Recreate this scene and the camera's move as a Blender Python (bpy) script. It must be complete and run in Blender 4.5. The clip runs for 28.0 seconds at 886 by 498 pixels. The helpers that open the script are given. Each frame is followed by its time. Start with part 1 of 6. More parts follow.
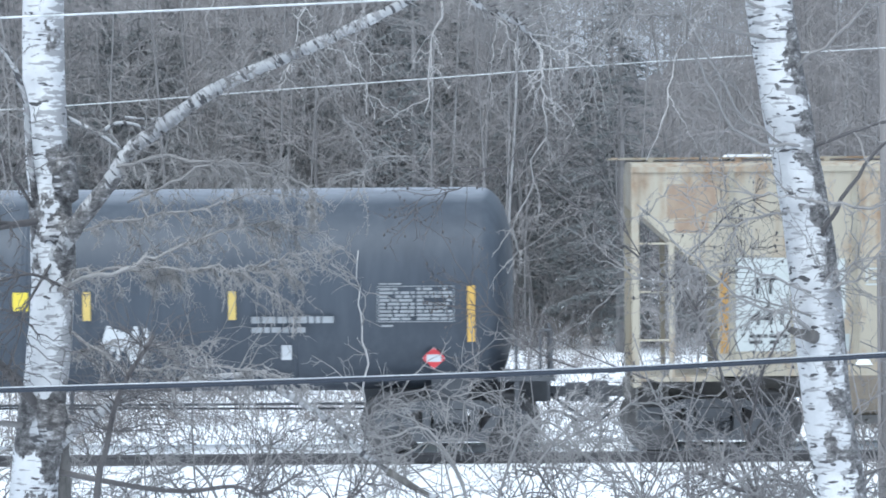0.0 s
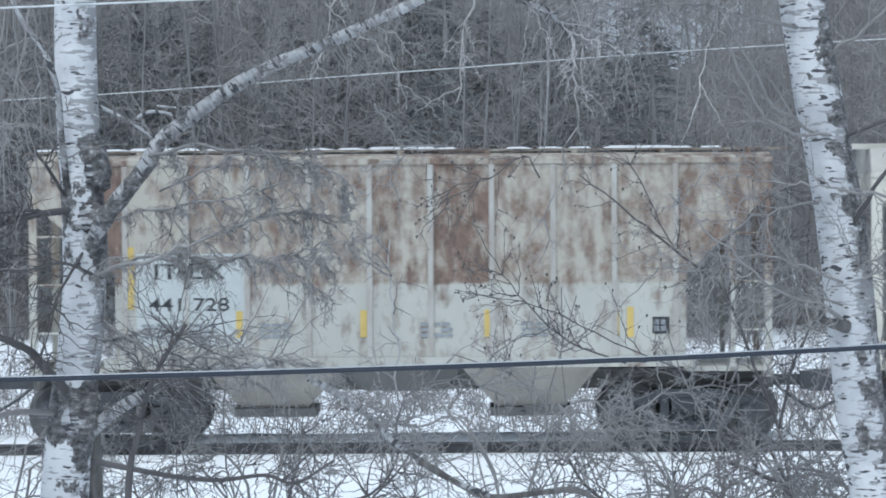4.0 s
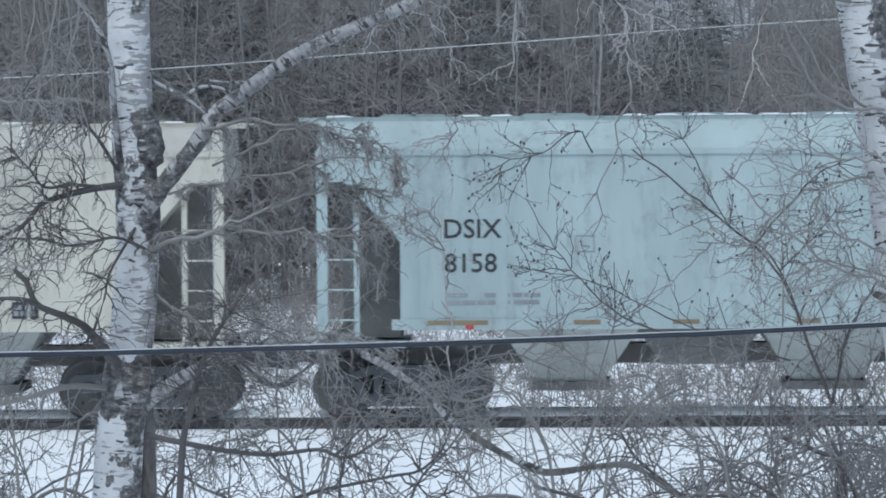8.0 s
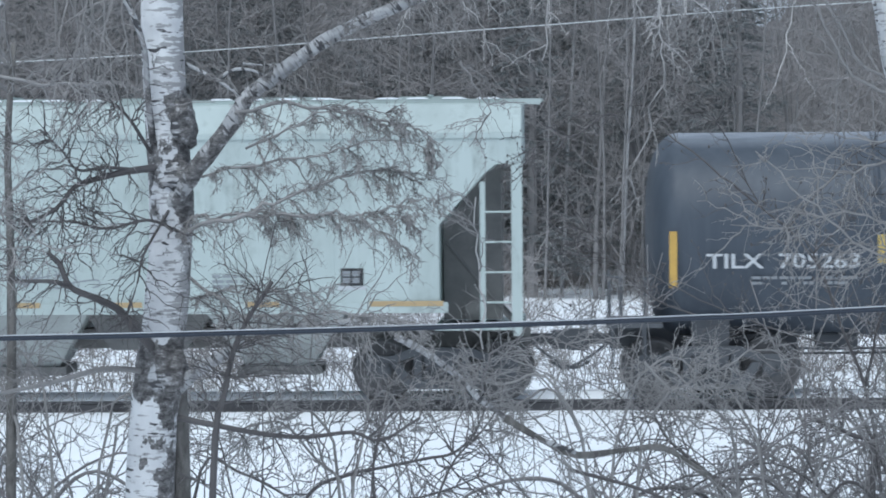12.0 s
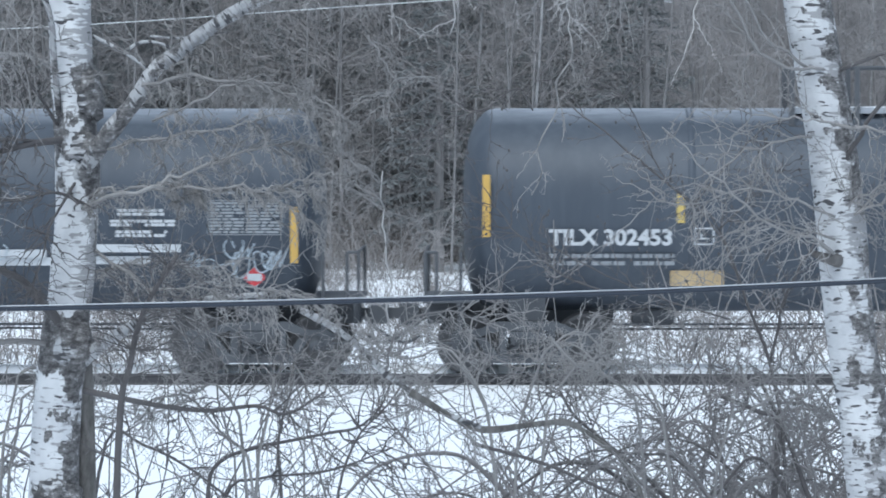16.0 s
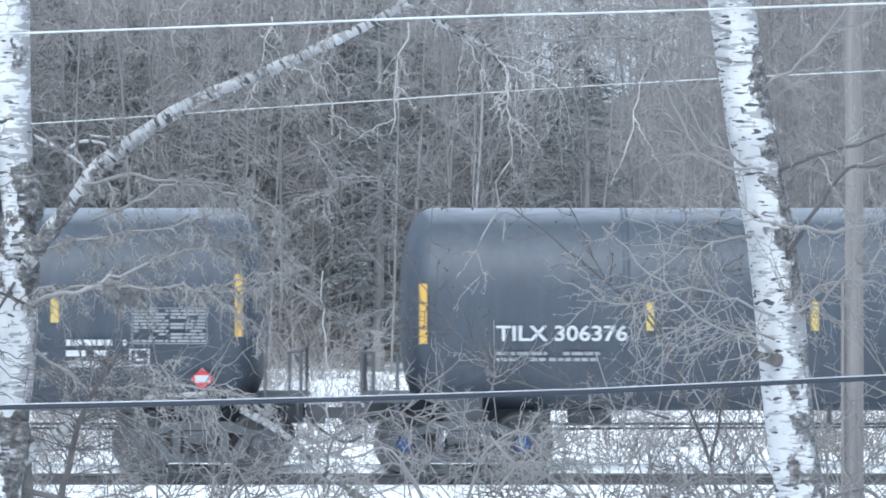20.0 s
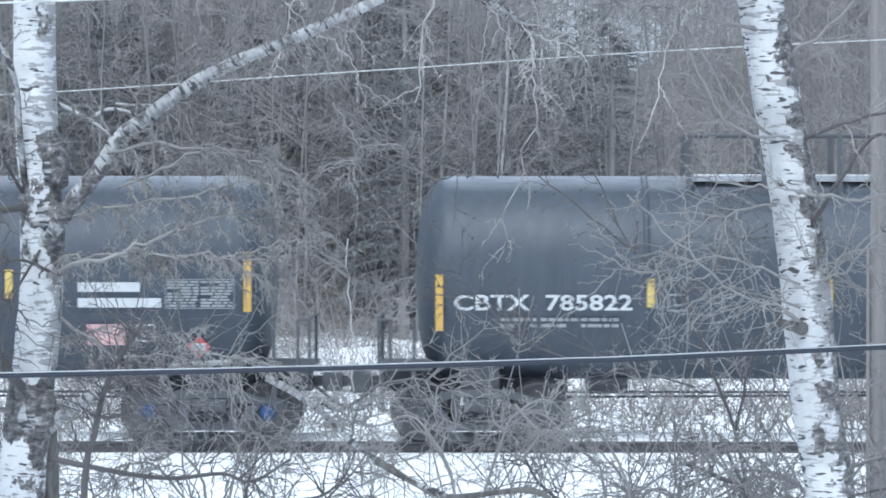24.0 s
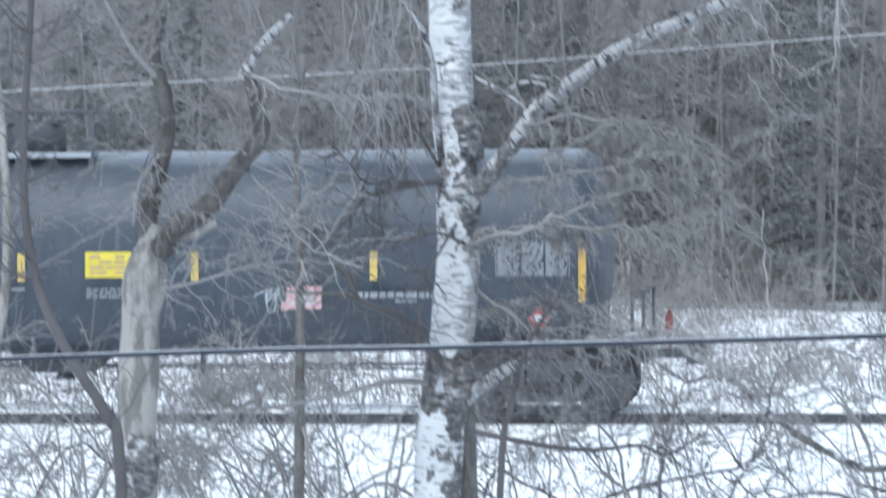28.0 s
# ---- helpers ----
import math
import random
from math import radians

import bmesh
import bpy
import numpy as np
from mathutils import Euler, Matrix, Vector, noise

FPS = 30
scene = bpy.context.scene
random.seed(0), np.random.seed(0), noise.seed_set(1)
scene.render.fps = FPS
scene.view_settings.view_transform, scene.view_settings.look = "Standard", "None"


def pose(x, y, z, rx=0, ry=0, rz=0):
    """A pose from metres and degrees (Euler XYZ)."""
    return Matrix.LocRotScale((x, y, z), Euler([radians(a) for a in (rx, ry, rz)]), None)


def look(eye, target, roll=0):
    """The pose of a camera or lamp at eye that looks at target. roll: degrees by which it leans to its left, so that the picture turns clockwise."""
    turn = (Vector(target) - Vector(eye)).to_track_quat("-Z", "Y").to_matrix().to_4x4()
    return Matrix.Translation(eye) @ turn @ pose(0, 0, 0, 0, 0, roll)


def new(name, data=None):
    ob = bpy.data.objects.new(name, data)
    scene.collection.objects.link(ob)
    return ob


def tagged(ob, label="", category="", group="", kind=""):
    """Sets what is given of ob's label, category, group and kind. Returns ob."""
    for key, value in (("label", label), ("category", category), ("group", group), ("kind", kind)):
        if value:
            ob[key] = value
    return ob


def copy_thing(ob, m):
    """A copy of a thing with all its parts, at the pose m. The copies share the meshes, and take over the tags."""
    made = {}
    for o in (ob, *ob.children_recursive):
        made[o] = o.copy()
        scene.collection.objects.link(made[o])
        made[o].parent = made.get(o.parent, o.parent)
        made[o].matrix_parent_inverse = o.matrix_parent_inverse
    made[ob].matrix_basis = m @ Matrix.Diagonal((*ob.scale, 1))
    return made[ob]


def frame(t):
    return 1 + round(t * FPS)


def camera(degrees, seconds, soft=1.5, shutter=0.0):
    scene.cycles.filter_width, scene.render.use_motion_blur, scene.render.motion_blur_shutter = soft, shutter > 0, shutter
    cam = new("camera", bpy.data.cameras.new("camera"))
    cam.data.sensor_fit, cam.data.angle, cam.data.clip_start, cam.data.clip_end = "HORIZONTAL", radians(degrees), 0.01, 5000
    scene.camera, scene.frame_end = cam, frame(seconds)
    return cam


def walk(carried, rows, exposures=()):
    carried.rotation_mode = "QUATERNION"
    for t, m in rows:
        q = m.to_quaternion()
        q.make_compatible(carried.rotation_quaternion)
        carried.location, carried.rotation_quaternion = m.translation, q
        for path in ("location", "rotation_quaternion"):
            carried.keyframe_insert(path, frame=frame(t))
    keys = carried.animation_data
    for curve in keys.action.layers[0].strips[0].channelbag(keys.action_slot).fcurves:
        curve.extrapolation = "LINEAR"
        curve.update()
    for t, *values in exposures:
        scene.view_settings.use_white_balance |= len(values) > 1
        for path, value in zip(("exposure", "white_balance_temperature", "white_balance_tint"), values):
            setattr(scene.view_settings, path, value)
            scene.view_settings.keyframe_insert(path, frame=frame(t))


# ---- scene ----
# ---------------------------------------------------------------- camera
cam = camera(12.0, 28.0, soft=1.8, shutter=0.2)
EYE = (0.0, 0.0, 4.0)
# seconds, turn to the left, tilt up, lean (degrees)
PATH = [
    (0.00, 0.481, -0.836, -0.43),
    (0.50, 0.469, -0.776, -0.41),
    (1.00, 0.445, -0.832, -0.38),
    (1.50, 0.272, -1.077, -0.38),
    (2.00, 0.471, -1.055, -0.38),
    (2.50, 0.621, -0.879, -0.38),
    (3.00, 0.631, -0.773, -0.38),
    (3.50, 0.772, -0.843, -0.38),
    (5.50, 1.151, -1.299, -0.38),
    (6.00, 1.314, -1.298, -0.38),
    (6.50, 1.558, -1.425, -0.38),
    (7.00, 1.534, -1.285, -0.38),
    (7.50, 1.596, -1.343, -0.38),
    (8.00, 1.631, -1.320, -0.38),
    (8.50, 1.689, -1.326, -0.38),
    (9.00, 1.760, -1.376, -0.38),
    (9.50, 1.841, -1.360, -0.38),
    (10.00, 1.971, -1.423, -0.38),
    (10.50, 1.983, -1.470, -0.38),
    (11.00, 1.999, -1.493, -0.38),
    (11.50, 2.113, -1.517, -0.39),
    (13.50, 1.853, -1.639, -0.44),
    (14.00, 1.812, -1.648, -0.45),
    (14.20, 1.809, -1.808, -0.44),
    (14.40, 1.812, -2.107, -0.43),
    (14.60, 1.815, -2.435, -0.42),
    (14.80, 1.785, -2.573, -0.41),
    (15.00, 1.739, -2.634, -0.40),
    (15.20, 1.604, -2.636, -0.30),
    (15.40, 1.367, -2.477, -0.20),
    (15.60, 1.132, -2.074, -0.13),
    (15.80, 0.915, -1.925, -0.08),
    (16.00, 0.813, -1.906, -0.03),
    (16.25, 0.576, -1.561, -0.03),
    (16.50, 0.529, -1.331, -0.03),
    (16.75, 0.536, -1.147, -0.03),
    (17.00, 0.543, -0.971, -0.03),
    (17.50, 0.351, -0.548, -0.03),
    (18.00, 0.107, -0.555, -0.02),
    (18.50, 0.061, -0.447, -0.02),
    (19.00, -0.046, -0.508, -0.01),
    (19.50, 0.046, -0.554, -0.01),
    (20.00, 0.000, -0.553, 0.00),
    (20.50, -0.045, -0.722, 0.00),
    (21.00, -0.022, -0.837, 0.00),
    (21.50, 0.283, -1.013, 0.01),
    (23.50, 0.353, -1.164, 0.01),
    (24.00, 0.341, -0.987, 0.02),
    (24.50, 0.283, -1.058, 0.02),
    (25.00, 0.294, -1.140, 0.02),
    (25.50, 0.306, -1.070, 0.02),
    (26.00, 0.283, -1.057, 0.02),
    (26.25, 0.318, -1.272, 0.12),
    (26.50, 0.509, -1.653, 0.22),
    (26.60, 0.612, -1.565, 0.21),
    (26.70, 0.864, -1.414, 0.20),
    (26.80, 1.392, -0.949, 0.19),
    (26.90, 1.790, -0.966, 0.18),
    (27.00, 1.904, -1.310, 0.17),
    (27.10, 2.133, -1.842, 0.19),
    (27.20, 2.613, -2.295, 0.21),
    (27.30, 2.568, -1.711, 0.23),
    (27.40, 2.644, -1.412, 0.25),
    (27.50, 2.708, -1.591, 0.27),
    (27.60, 3.261, -1.648, 0.14),
    (27.70, 4.386, -2.029, 0.02),
    (27.80, 5.329, -2.113, -0.11),
    (27.90, 5.673, -1.988, -0.25),
    (28.00, 5.988, -1.350, -0.38),
]

# seconds, stops, kelvin, tint: the film camera closes down while pale wagons pass
LIGHT = [(t, e + 0.12, 5640, 4) for t, e in ((0.0, 0.26), (1.0, -0.05), (2.0, -0.2), (3.0, -0.2), (5.5, -0.44), (6.0, -0.48), (6.6, -0.6), (8.0, -0.58), (10.5, -0.49), (12.5, -0.30), (14.0, -0.08), (14.8, -0.2), (16.0, -0.15), (18.0, 0.33), (20.0, 0.38), (24.0, 0.18), (26.0, 0.15), (27.0, 0.2), (28.0, 0.15))]


def aim(turn, tilt, lean):
    return pose(*EYE, 90 + tilt, 0, turn) @ pose(0, 0, 0, 0, 0, lean)


walk(cam, [(t, aim(a, b, c)) for t, a, b, c in PATH], exposures=LIGHT)

# ---------------------------------------------------------------- light
world = bpy.data.worlds.new("winter_sky")
scene.world = world
world.use_nodes = True
wn = world.node_tree.nodes
wl = world.node_tree.links
bg = wn["Background"]
sky = wn.new("ShaderNodeTexSky")
sky.sky_type = "NISHITA"
sky.sun_disc = False
sky.sun_elevation = radians(59)
sky.sun_rotation = radians(200)
sky.altitude = 200
sky.air_density = 1.0
sky.dust_density = 6.0
grey = wn.new("ShaderNodeMix")
grey.data_type = "RGBA"
grey.inputs[0].default_value = 0.75
grey.inputs[7].default_value = (6.6, 7.1, 7.9, 1)
wl.new(sky.outputs[0], grey.inputs[6])
wl.new(grey.outputs[2], bg.inputs[0])
bg.inputs[1].default_value = 0.10

sun = new("sun", bpy.data.lights.new("sun", "SUN"))
sun.data.energy = 2.2
sun.data.angle = radians(30)
sun.data.color = (1.0, 0.97, 0.93)
sun.matrix_world = look((-5, -14, 25), (0, 0, 0))

# ---------------------------------------------------------------- materials


def material(name):
    m = bpy.data.materials.new(name)
    m.use_nodes = True
    return m, m.node_tree.nodes, m.node_tree.links, m.node_tree.nodes["Principled BSDF"]


def ramp(nodes, stops):
    r = nodes.new("ShaderNodeValToRGB")
    while len(r.color_ramp.elements) < len(stops):
        r.color_ramp.elements.new(0.5)
    for e, (p, c) in zip(r.color_ramp.elements, stops):
        e.position, e.color = p, (*c, 1)
    return r


def noise_at(nodes, links, scale, stretch=(1, 1, 1), detail=4, rough=0.6, shift=False, slope=0.0):
    tc = nodes.new("ShaderNodeTexCoord")
    mp = nodes.new("ShaderNodeMapping")
    mp.inputs["Scale"].default_value = stretch
    source = tc.outputs["Object"]
    if slope:
        turn = nodes.new("ShaderNodeMapping")
        turn.inputs["Rotation"].default_value = (0, radians(slope), 0)
        links.new(source, turn.inputs[0])
        source = turn.outputs[0]
    links.new(source, mp.inputs[0])
    if shift:
        info = nodes.new("ShaderNodeObjectInfo")
        mul = nodes.new("ShaderNodeMath")
        mul.operation = "MULTIPLY"
        mul.inputs[1].default_value = 40
        links.new(info.outputs["Random"], mul.inputs[0])
        links.new(mul.outputs[0], mp.inputs["Location"])
    n = nodes.new("ShaderNodeTexNoise")
    n.inputs["Scale"].default_value = scale
    n.inputs["Detail"].default_value = detail
    n.inputs["Roughness"].default_value = rough
    links.new(mp.outputs[0], n.inputs["Vector"])
    return n


def blend(nodes, links, fac, a, b):
    m = nodes.new("ShaderNodeMix")
    m.data_type = "RGBA"
    if isinstance(fac, float):
        m.inputs[0].default_value = fac
    else:
        links.new(fac, m.inputs[0])
    for s, v in ((6, a), (7, b)):
        if isinstance(v, tuple):
            m.inputs[s].default_value = (*v, 1)
        else:
            links.new(v, m.inputs[s])
    return m.outputs[2]


def bump(nodes, links, bsdf, source, strength, distance=0.01):
    b = nodes.new("ShaderNodeBump")
    b.inputs["Strength"].default_value = strength
    b.inputs["Distance"].default_value = distance
    links.new(source, b.inputs["Height"])
    links.new(b.outputs[0], bsdf.inputs["Normal"])


def worn(name, light, dark, scale, rough=0.6, metal=0.0, stretch=(1, 1, 1), lo=0.35, hi=0.65, relief=0.2, grain=12.0, shift=True):
    """A surface of two tones, mottled at two scales."""
    m, n, l, b = material(name)
    big = noise_at(n, l, scale, stretch, 5, 0.65, shift)
    r = ramp(n, [(lo, dark), (hi, light)])
    l.new(big.outputs[0], r.inputs[0])
    fine = noise_at(n, l, scale * grain, (1, 1, 1), 3, 0.7, shift)
    r2 = ramp(n, [(0.3, tuple(v * 0.82 for v in light)), (0.7, light)])
    l.new(fine.outputs[0], r2.inputs[0])
    l.new(blend(n, l, 0.35, r.outputs[0], r2.outputs[0]), b.inputs["Base Color"])
    b.inputs["Roughness"].default_value = rough
    b.inputs["Metallic"].default_value = metal
    bump(n, l, b, fine.outputs[0], relief)
    return m


def rusty(name, paint, rust, low, amount, lines=6.0, patches=1.6, panels=(), run=0.12, faded=None):
    """Old car paint, rust patches that thicken above the height low (metres over the rail) and run down in streaks."""
    m, n, l, b = material(name)
    patch = noise_at(n, l, patches, (1.0, 1.0, 0.8), 6, 0.7)
    streak = noise_at(n, l, lines, (1.0, 1.0, run), 4, 0.65)
    tone = noise_at(n, l, 0.8, (1, 1, 0.3), 5, 0.6)
    rp = ramp(n, [(0.25, tuple(v * 0.72 for v in paint)), (0.7, paint)])
    l.new(tone.outputs[0], rp.inputs[0])
    fine = noise_at(n, l, 9.0, (1, 1, 0.5), 4, 0.7)
    rr = ramp(n, [(0.3, tuple(v * 0.5 for v in rust)), (0.65, rust)])
    l.new(fine.outputs[0], rr.inputs[0])
    tc = n.new("ShaderNodeTexCoord")
    sep = n.new("ShaderNodeSeparateXYZ")
    l.new(tc.outputs["Object"], sep.inputs[0])
    up = n.new("ShaderNodeMapRange")
    up.inputs[1].default_value, up.inputs[2].default_value = low, low + 0.25
    l.new(sep.outputs[2], up.inputs[0])
    add = n.new("ShaderNodeMath")
    add.operation = "ADD"
    l.new(patch.outputs[0], add.inputs[0])
    l.new(streak.outputs[0], add.inputs[1])
    rm = ramp(n, [(0.5, (0, 0, 0)), (0.66, (1, 1, 1))])
    half = n.new("ShaderNodeMath")
    half.operation = "MULTIPLY"
    half.inputs[1].default_value = 0.5
    l.new(add.outputs[0], half.inputs[0])
    shift = n.new("ShaderNodeMath")
    shift.operation = "MULTIPLY_ADD"
    shift.inputs[1].default_value = amount
    l.new(up.outputs[0], shift.inputs[0])
    l.new(half.outputs[0], shift.inputs[2])
    total = shift.outputs[0]
    if panels:
        # each sheet between two ribs has weathered in its own way
        first, pitch, spread = panels
        up.inputs[2].default_value = low + 0.06
        sheet = n.new("ShaderNodeMath")
        sheet.operation = "MULTIPLY_ADD"
        sheet.inputs[1].default_value, sheet.inputs[2].default_value = 1 / pitch, 20 - first / pitch
        l.new(sep.outputs[0], sheet.inputs[0])
        whole = n.new("ShaderNodeMath")
        whole.operation = "FLOOR"
        l.new(sheet.outputs[0], whole.inputs[0])
        chance = n.new("ShaderNodeTexWhiteNoise")
        chance.noise_dimensions = "1D"
        l.new(whole.outputs[0], chance.inputs["W"])
        centred = n.new("ShaderNodeMath")
        centred.operation = "MULTIPLY_ADD"
        centred.inputs[1].default_value, centred.inputs[2].default_value = spread, -spread * 0.5
        l.new(chance.outputs["Value"], centred.inputs[0])
        scaled = n.new("ShaderNodeMath")
        scaled.operation = "MULTIPLY_ADD"
        l.new(centred.outputs[0], scaled.inputs[0])
        l.new(up.outputs[0], scaled.inputs[1])
        l.new(total, scaled.inputs[2])
        total = scaled.outputs[0]
    l.new(total, rm.inputs[0])
    coat = rp.outputs[0]
    if faded:
        stain = n.new("ShaderNodeMath")
        stain.operation = "MULTIPLY"
        stain.inputs[1].default_value = 0.75
        l.new(up.outputs[0], stain.inputs[0])
        coat = blend(n, l, stain.outputs[0], coat, faded)
    l.new(blend(n, l, rm.outputs[0], coat, rr.outputs[0]), b.inputs["Base Color"])
    b.inputs["Roughness"].default_value = 0.75
    bump(n, l, b, fine.outputs[0], 0.15)
    return m


def birch_bark(name, lenticel, scar, zones=(), side=0.0, tones=(0.58, 0.82), ridges=0.60, slope=0.0):
    """White bark with dark cross marks and dark scars; zones: heights (low, high, strength) where old bark has broken up; side: how rough the east side is."""
    m, n, l, b = material(name)
    tone = noise_at(n, l, 5.0, (1, 1, 1), 4, 0.6)
    base = ramp(n, [(0.3, (tones[0], tones[0] * 1.02, tones[0] * 1.06)), (0.7, (tones[1], tones[1] * 1.01, tones[1] * 1.02))])
    l.new(tone.outputs[0], base.inputs[0])
    marks = noise_at(n, l, 13.0, (1.0, 1.0, 3.6), 1, 0.4, slope=slope)
    fine = noise_at(n, l, 24.0, (0.45, 0.45, 2.2), 2, 0.5, slope=slope)
    rough_tone = noise_at(n, l, 20.0, (0.9, 0.9, 1.7), 5, 0.75)
    scars = noise_at(n, l, 6.0, (1.3, 1.3, 1.0), 4, 0.62)
    tc = n.new("ShaderNodeTexCoord")
    at = n.new("ShaderNodeSeparateXYZ")
    l.new(tc.outputs["Object"], at.inputs[0])
    nm = n.new("ShaderNodeSeparateXYZ")
    l.new(tc.outputs["Normal"], nm.inputs[0])

    def math(op, a, c, clamp=False):
        q = n.new("ShaderNodeMath")
        q.operation, q.use_clamp = op, clamp
        for k, v in ((0, a), (1, c)):
            if isinstance(v, float):
                q.inputs[k].default_value = v
            else:
                l.new(v, q.inputs[k])
        return q.outputs[0]

    east = n.new("ShaderNodeMapRange")
    east.inputs[1].default_value, east.inputs[2].default_value = -0.1, 0.9
    east.inputs[4].default_value = side
    l.new(math("ADD", nm.outputs[0], math("MULTIPLY", math("SUBTRACT", scars.outputs[0], 0.5), 3.4)), east.inputs[0])
    broken = scars.outputs[0]
    for lo, hi, strength, eastern in zones:
        up = n.new("ShaderNodeMapRange")
        up.inputs[1].default_value, up.inputs[2].default_value = lo, lo + 0.12
        dn = n.new("ShaderNodeMapRange")
        dn.inputs[1].default_value, dn.inputs[2].default_value = hi, hi - 0.12
        l.new(at.outputs[2], up.inputs[0])
        l.new(at.outputs[2], dn.inputs[0])
        both = math("MULTIPLY", up.outputs[0], dn.outputs[0])
        if eastern:
            both = math("MULTIPLY", both, math("MULTIPLY", east.outputs[0], 1.0 / max(side, 0.01)))
        broken = math("ADD", broken, math("MULTIPLY", both, strength))
    broken = math("ADD", broken, math("MULTIPLY", east.outputs[0], 0.25))
    mk = ramp(n, [(lenticel, (0, 0, 0)), (lenticel + 0.03, (1, 1, 1))])
    l.new(marks.outputs[0], mk.inputs[0])
    fm = ramp(n, [(ridges, (0, 0, 0)), (ridges + 0.06, (1, 1, 1))])
    l.new(math("ADD", fine.outputs[0], math("MULTIPLY", east.outputs[0], 0.6)), fm.inputs[0])
    sm = ramp(n, [(scar, (0, 0, 0)), (scar + 0.045, (1, 1, 1))])
    l.new(broken, sm.inputs[0])
    dark = ramp(n, [(0.40, (0.05, 0.048, 0.05)), (0.58, (0.20, 0.195, 0.195)), (0.66, (0.45, 0.45, 0.46))])
    l.new(rough_tone.outputs[0], dark.inputs[0])
    a = blend(n, l, math("MULTIPLY", fm.outputs[0], 0.72), base.outputs[0], (0.22, 0.215, 0.22))
    c = blend(n, l, mk.outputs[0], a, (0.07, 0.07, 0.075))
    l.new(blend(n, l, sm.outputs[0], c, dark.outputs[0]), b.inputs["Base Color"])
    b.inputs["Roughness"].default_value = 0.7
    bump(n, l, b, scars.outputs[0], 0.6, 0.02)
    return m


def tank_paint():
    """Weathered black paint, its crown paled in the colour for the sky's highlight."""
    m, n, l, b = material("black_tank_paint")
    big = noise_at(n, l, 0.7, (1, 1, 0.3), 5, 0.65)
    r = ramp(n, [(0.3, (0.042, 0.051, 0.068)), (0.7, (0.072, 0.086, 0.108))])
    l.new(big.outputs[0], r.inputs[0])
    streak = noise_at(n, l, 7.0, (1, 1, 0.06), 4, 0.6)
    r2 = ramp(n, [(0.4, (0.050, 0.060, 0.076)), (0.75, (0.092, 0.107, 0.127))])
    l.new(streak.outputs[0], r2.inputs[0])
    c = blend(n, l, 0.4, r.outputs[0], r2.outputs[0])
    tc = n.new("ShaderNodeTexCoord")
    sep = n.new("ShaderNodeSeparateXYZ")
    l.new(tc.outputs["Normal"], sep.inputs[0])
    # upward faces turn pale blue-grey: the bright top edge is painted in
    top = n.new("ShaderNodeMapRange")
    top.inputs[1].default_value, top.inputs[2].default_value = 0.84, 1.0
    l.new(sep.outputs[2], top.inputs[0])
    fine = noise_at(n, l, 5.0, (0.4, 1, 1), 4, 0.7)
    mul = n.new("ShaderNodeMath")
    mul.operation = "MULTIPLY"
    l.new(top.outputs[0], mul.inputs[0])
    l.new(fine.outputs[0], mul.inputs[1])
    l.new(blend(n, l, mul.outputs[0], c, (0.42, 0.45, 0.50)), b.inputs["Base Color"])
    b.inputs["Roughness"].default_value = 0.5
    b.inputs["Specular IOR Level"].default_value = 0.35
    return m


def snow_surface():
    m, n, l, b = material("snow")
    a = noise_at(n, l, 0.35, (1, 1, 1), 5, 0.6)
    r = ramp(n, [(0.3, (0.86, 0.89, 0.93)), (0.7, (0.94, 0.95, 0.97))])
    l.new(a.outputs[0], r.inputs[0])
    l.new(r.outputs[0], b.inputs["Base Color"])
    b.inputs["Roughness"].default_value = 0.6
    f = noise_at(n, l, 6.0, (1, 1, 1), 4, 0.6)
    bump(n, l, b, f.outputs[0], 0.4, 0.04)
    return m


def plain(name, c, rough=0.5, metal=0.0, vary=0.1):
    return worn(name, c, tuple(v * (1 - 2 * vary) for v in c), 3.0, rough, metal, relief=0.08)


SNOW = snow_surface()
BIRCH = birch_bark("scarred_birch_bark", 0.67, 0.66, ((3.5, 4.22, 0.155, False), (3.4, 4.26, 0.2, True), (1.4, 3.1, 0.28, True), (2.62, 3.04, 0.28, False), (1.95, 2.15, 0.22, False)), 0.42, (0.53, 0.76))
BIRCH_LEAN = birch_bark("leaning_birch_bark", 0.635, 0.65, ((3.55, 4.95, 0.3, True), (2.2, 3.3, 0.26, True), (3.85, 4.15, 0.06, False)), 0.6, (0.45, 0.67), 0.575)
BIRCH_LIMB = birch_bark("birch_limb_bark", 0.60, 0.56, ((3.3, 4.15, 0.12, False),), 0.1, (0.31, 0.49), 0.52, -55)
BIRCH_FALLEN = birch_bark("fallen_birch_bark", 0.57, 0.55, (), 0.1, (0.30, 0.50), 0.50, 50)
TWIG = worn("twig_bark", (0.32, 0.312, 0.307), (0.165, 0.158, 0.156), 1.5, 0.8, relief=0.3)
TWIG_PALE = worn("pale_twig_bark", (0.53, 0.52, 0.51), (0.30, 0.285, 0.28), 1.5, 0.8, relief=0.3)
TWIG_DARK = worn("dark_twig_bark", (0.125, 0.118, 0.12), (0.07, 0.066, 0.068), 1.5, 0.8, relief=0.3)
BARK_GREY = worn("grey_bark", (0.37, 0.355, 0.335), (0.10, 0.094, 0.09), 6.0, 0.85, stretch=(2.2, 2.2, 0.6), lo=0.43, hi=0.55, relief=0.9, grain=6.0)
BARK_MID = worn("rough_brown_bark", (0.19, 0.182, 0.172), (0.06, 0.057, 0.054), 7.0, 0.85, stretch=(2, 2, 0.7), lo=0.42, hi=0.58, relief=0.9, grain=6.0)
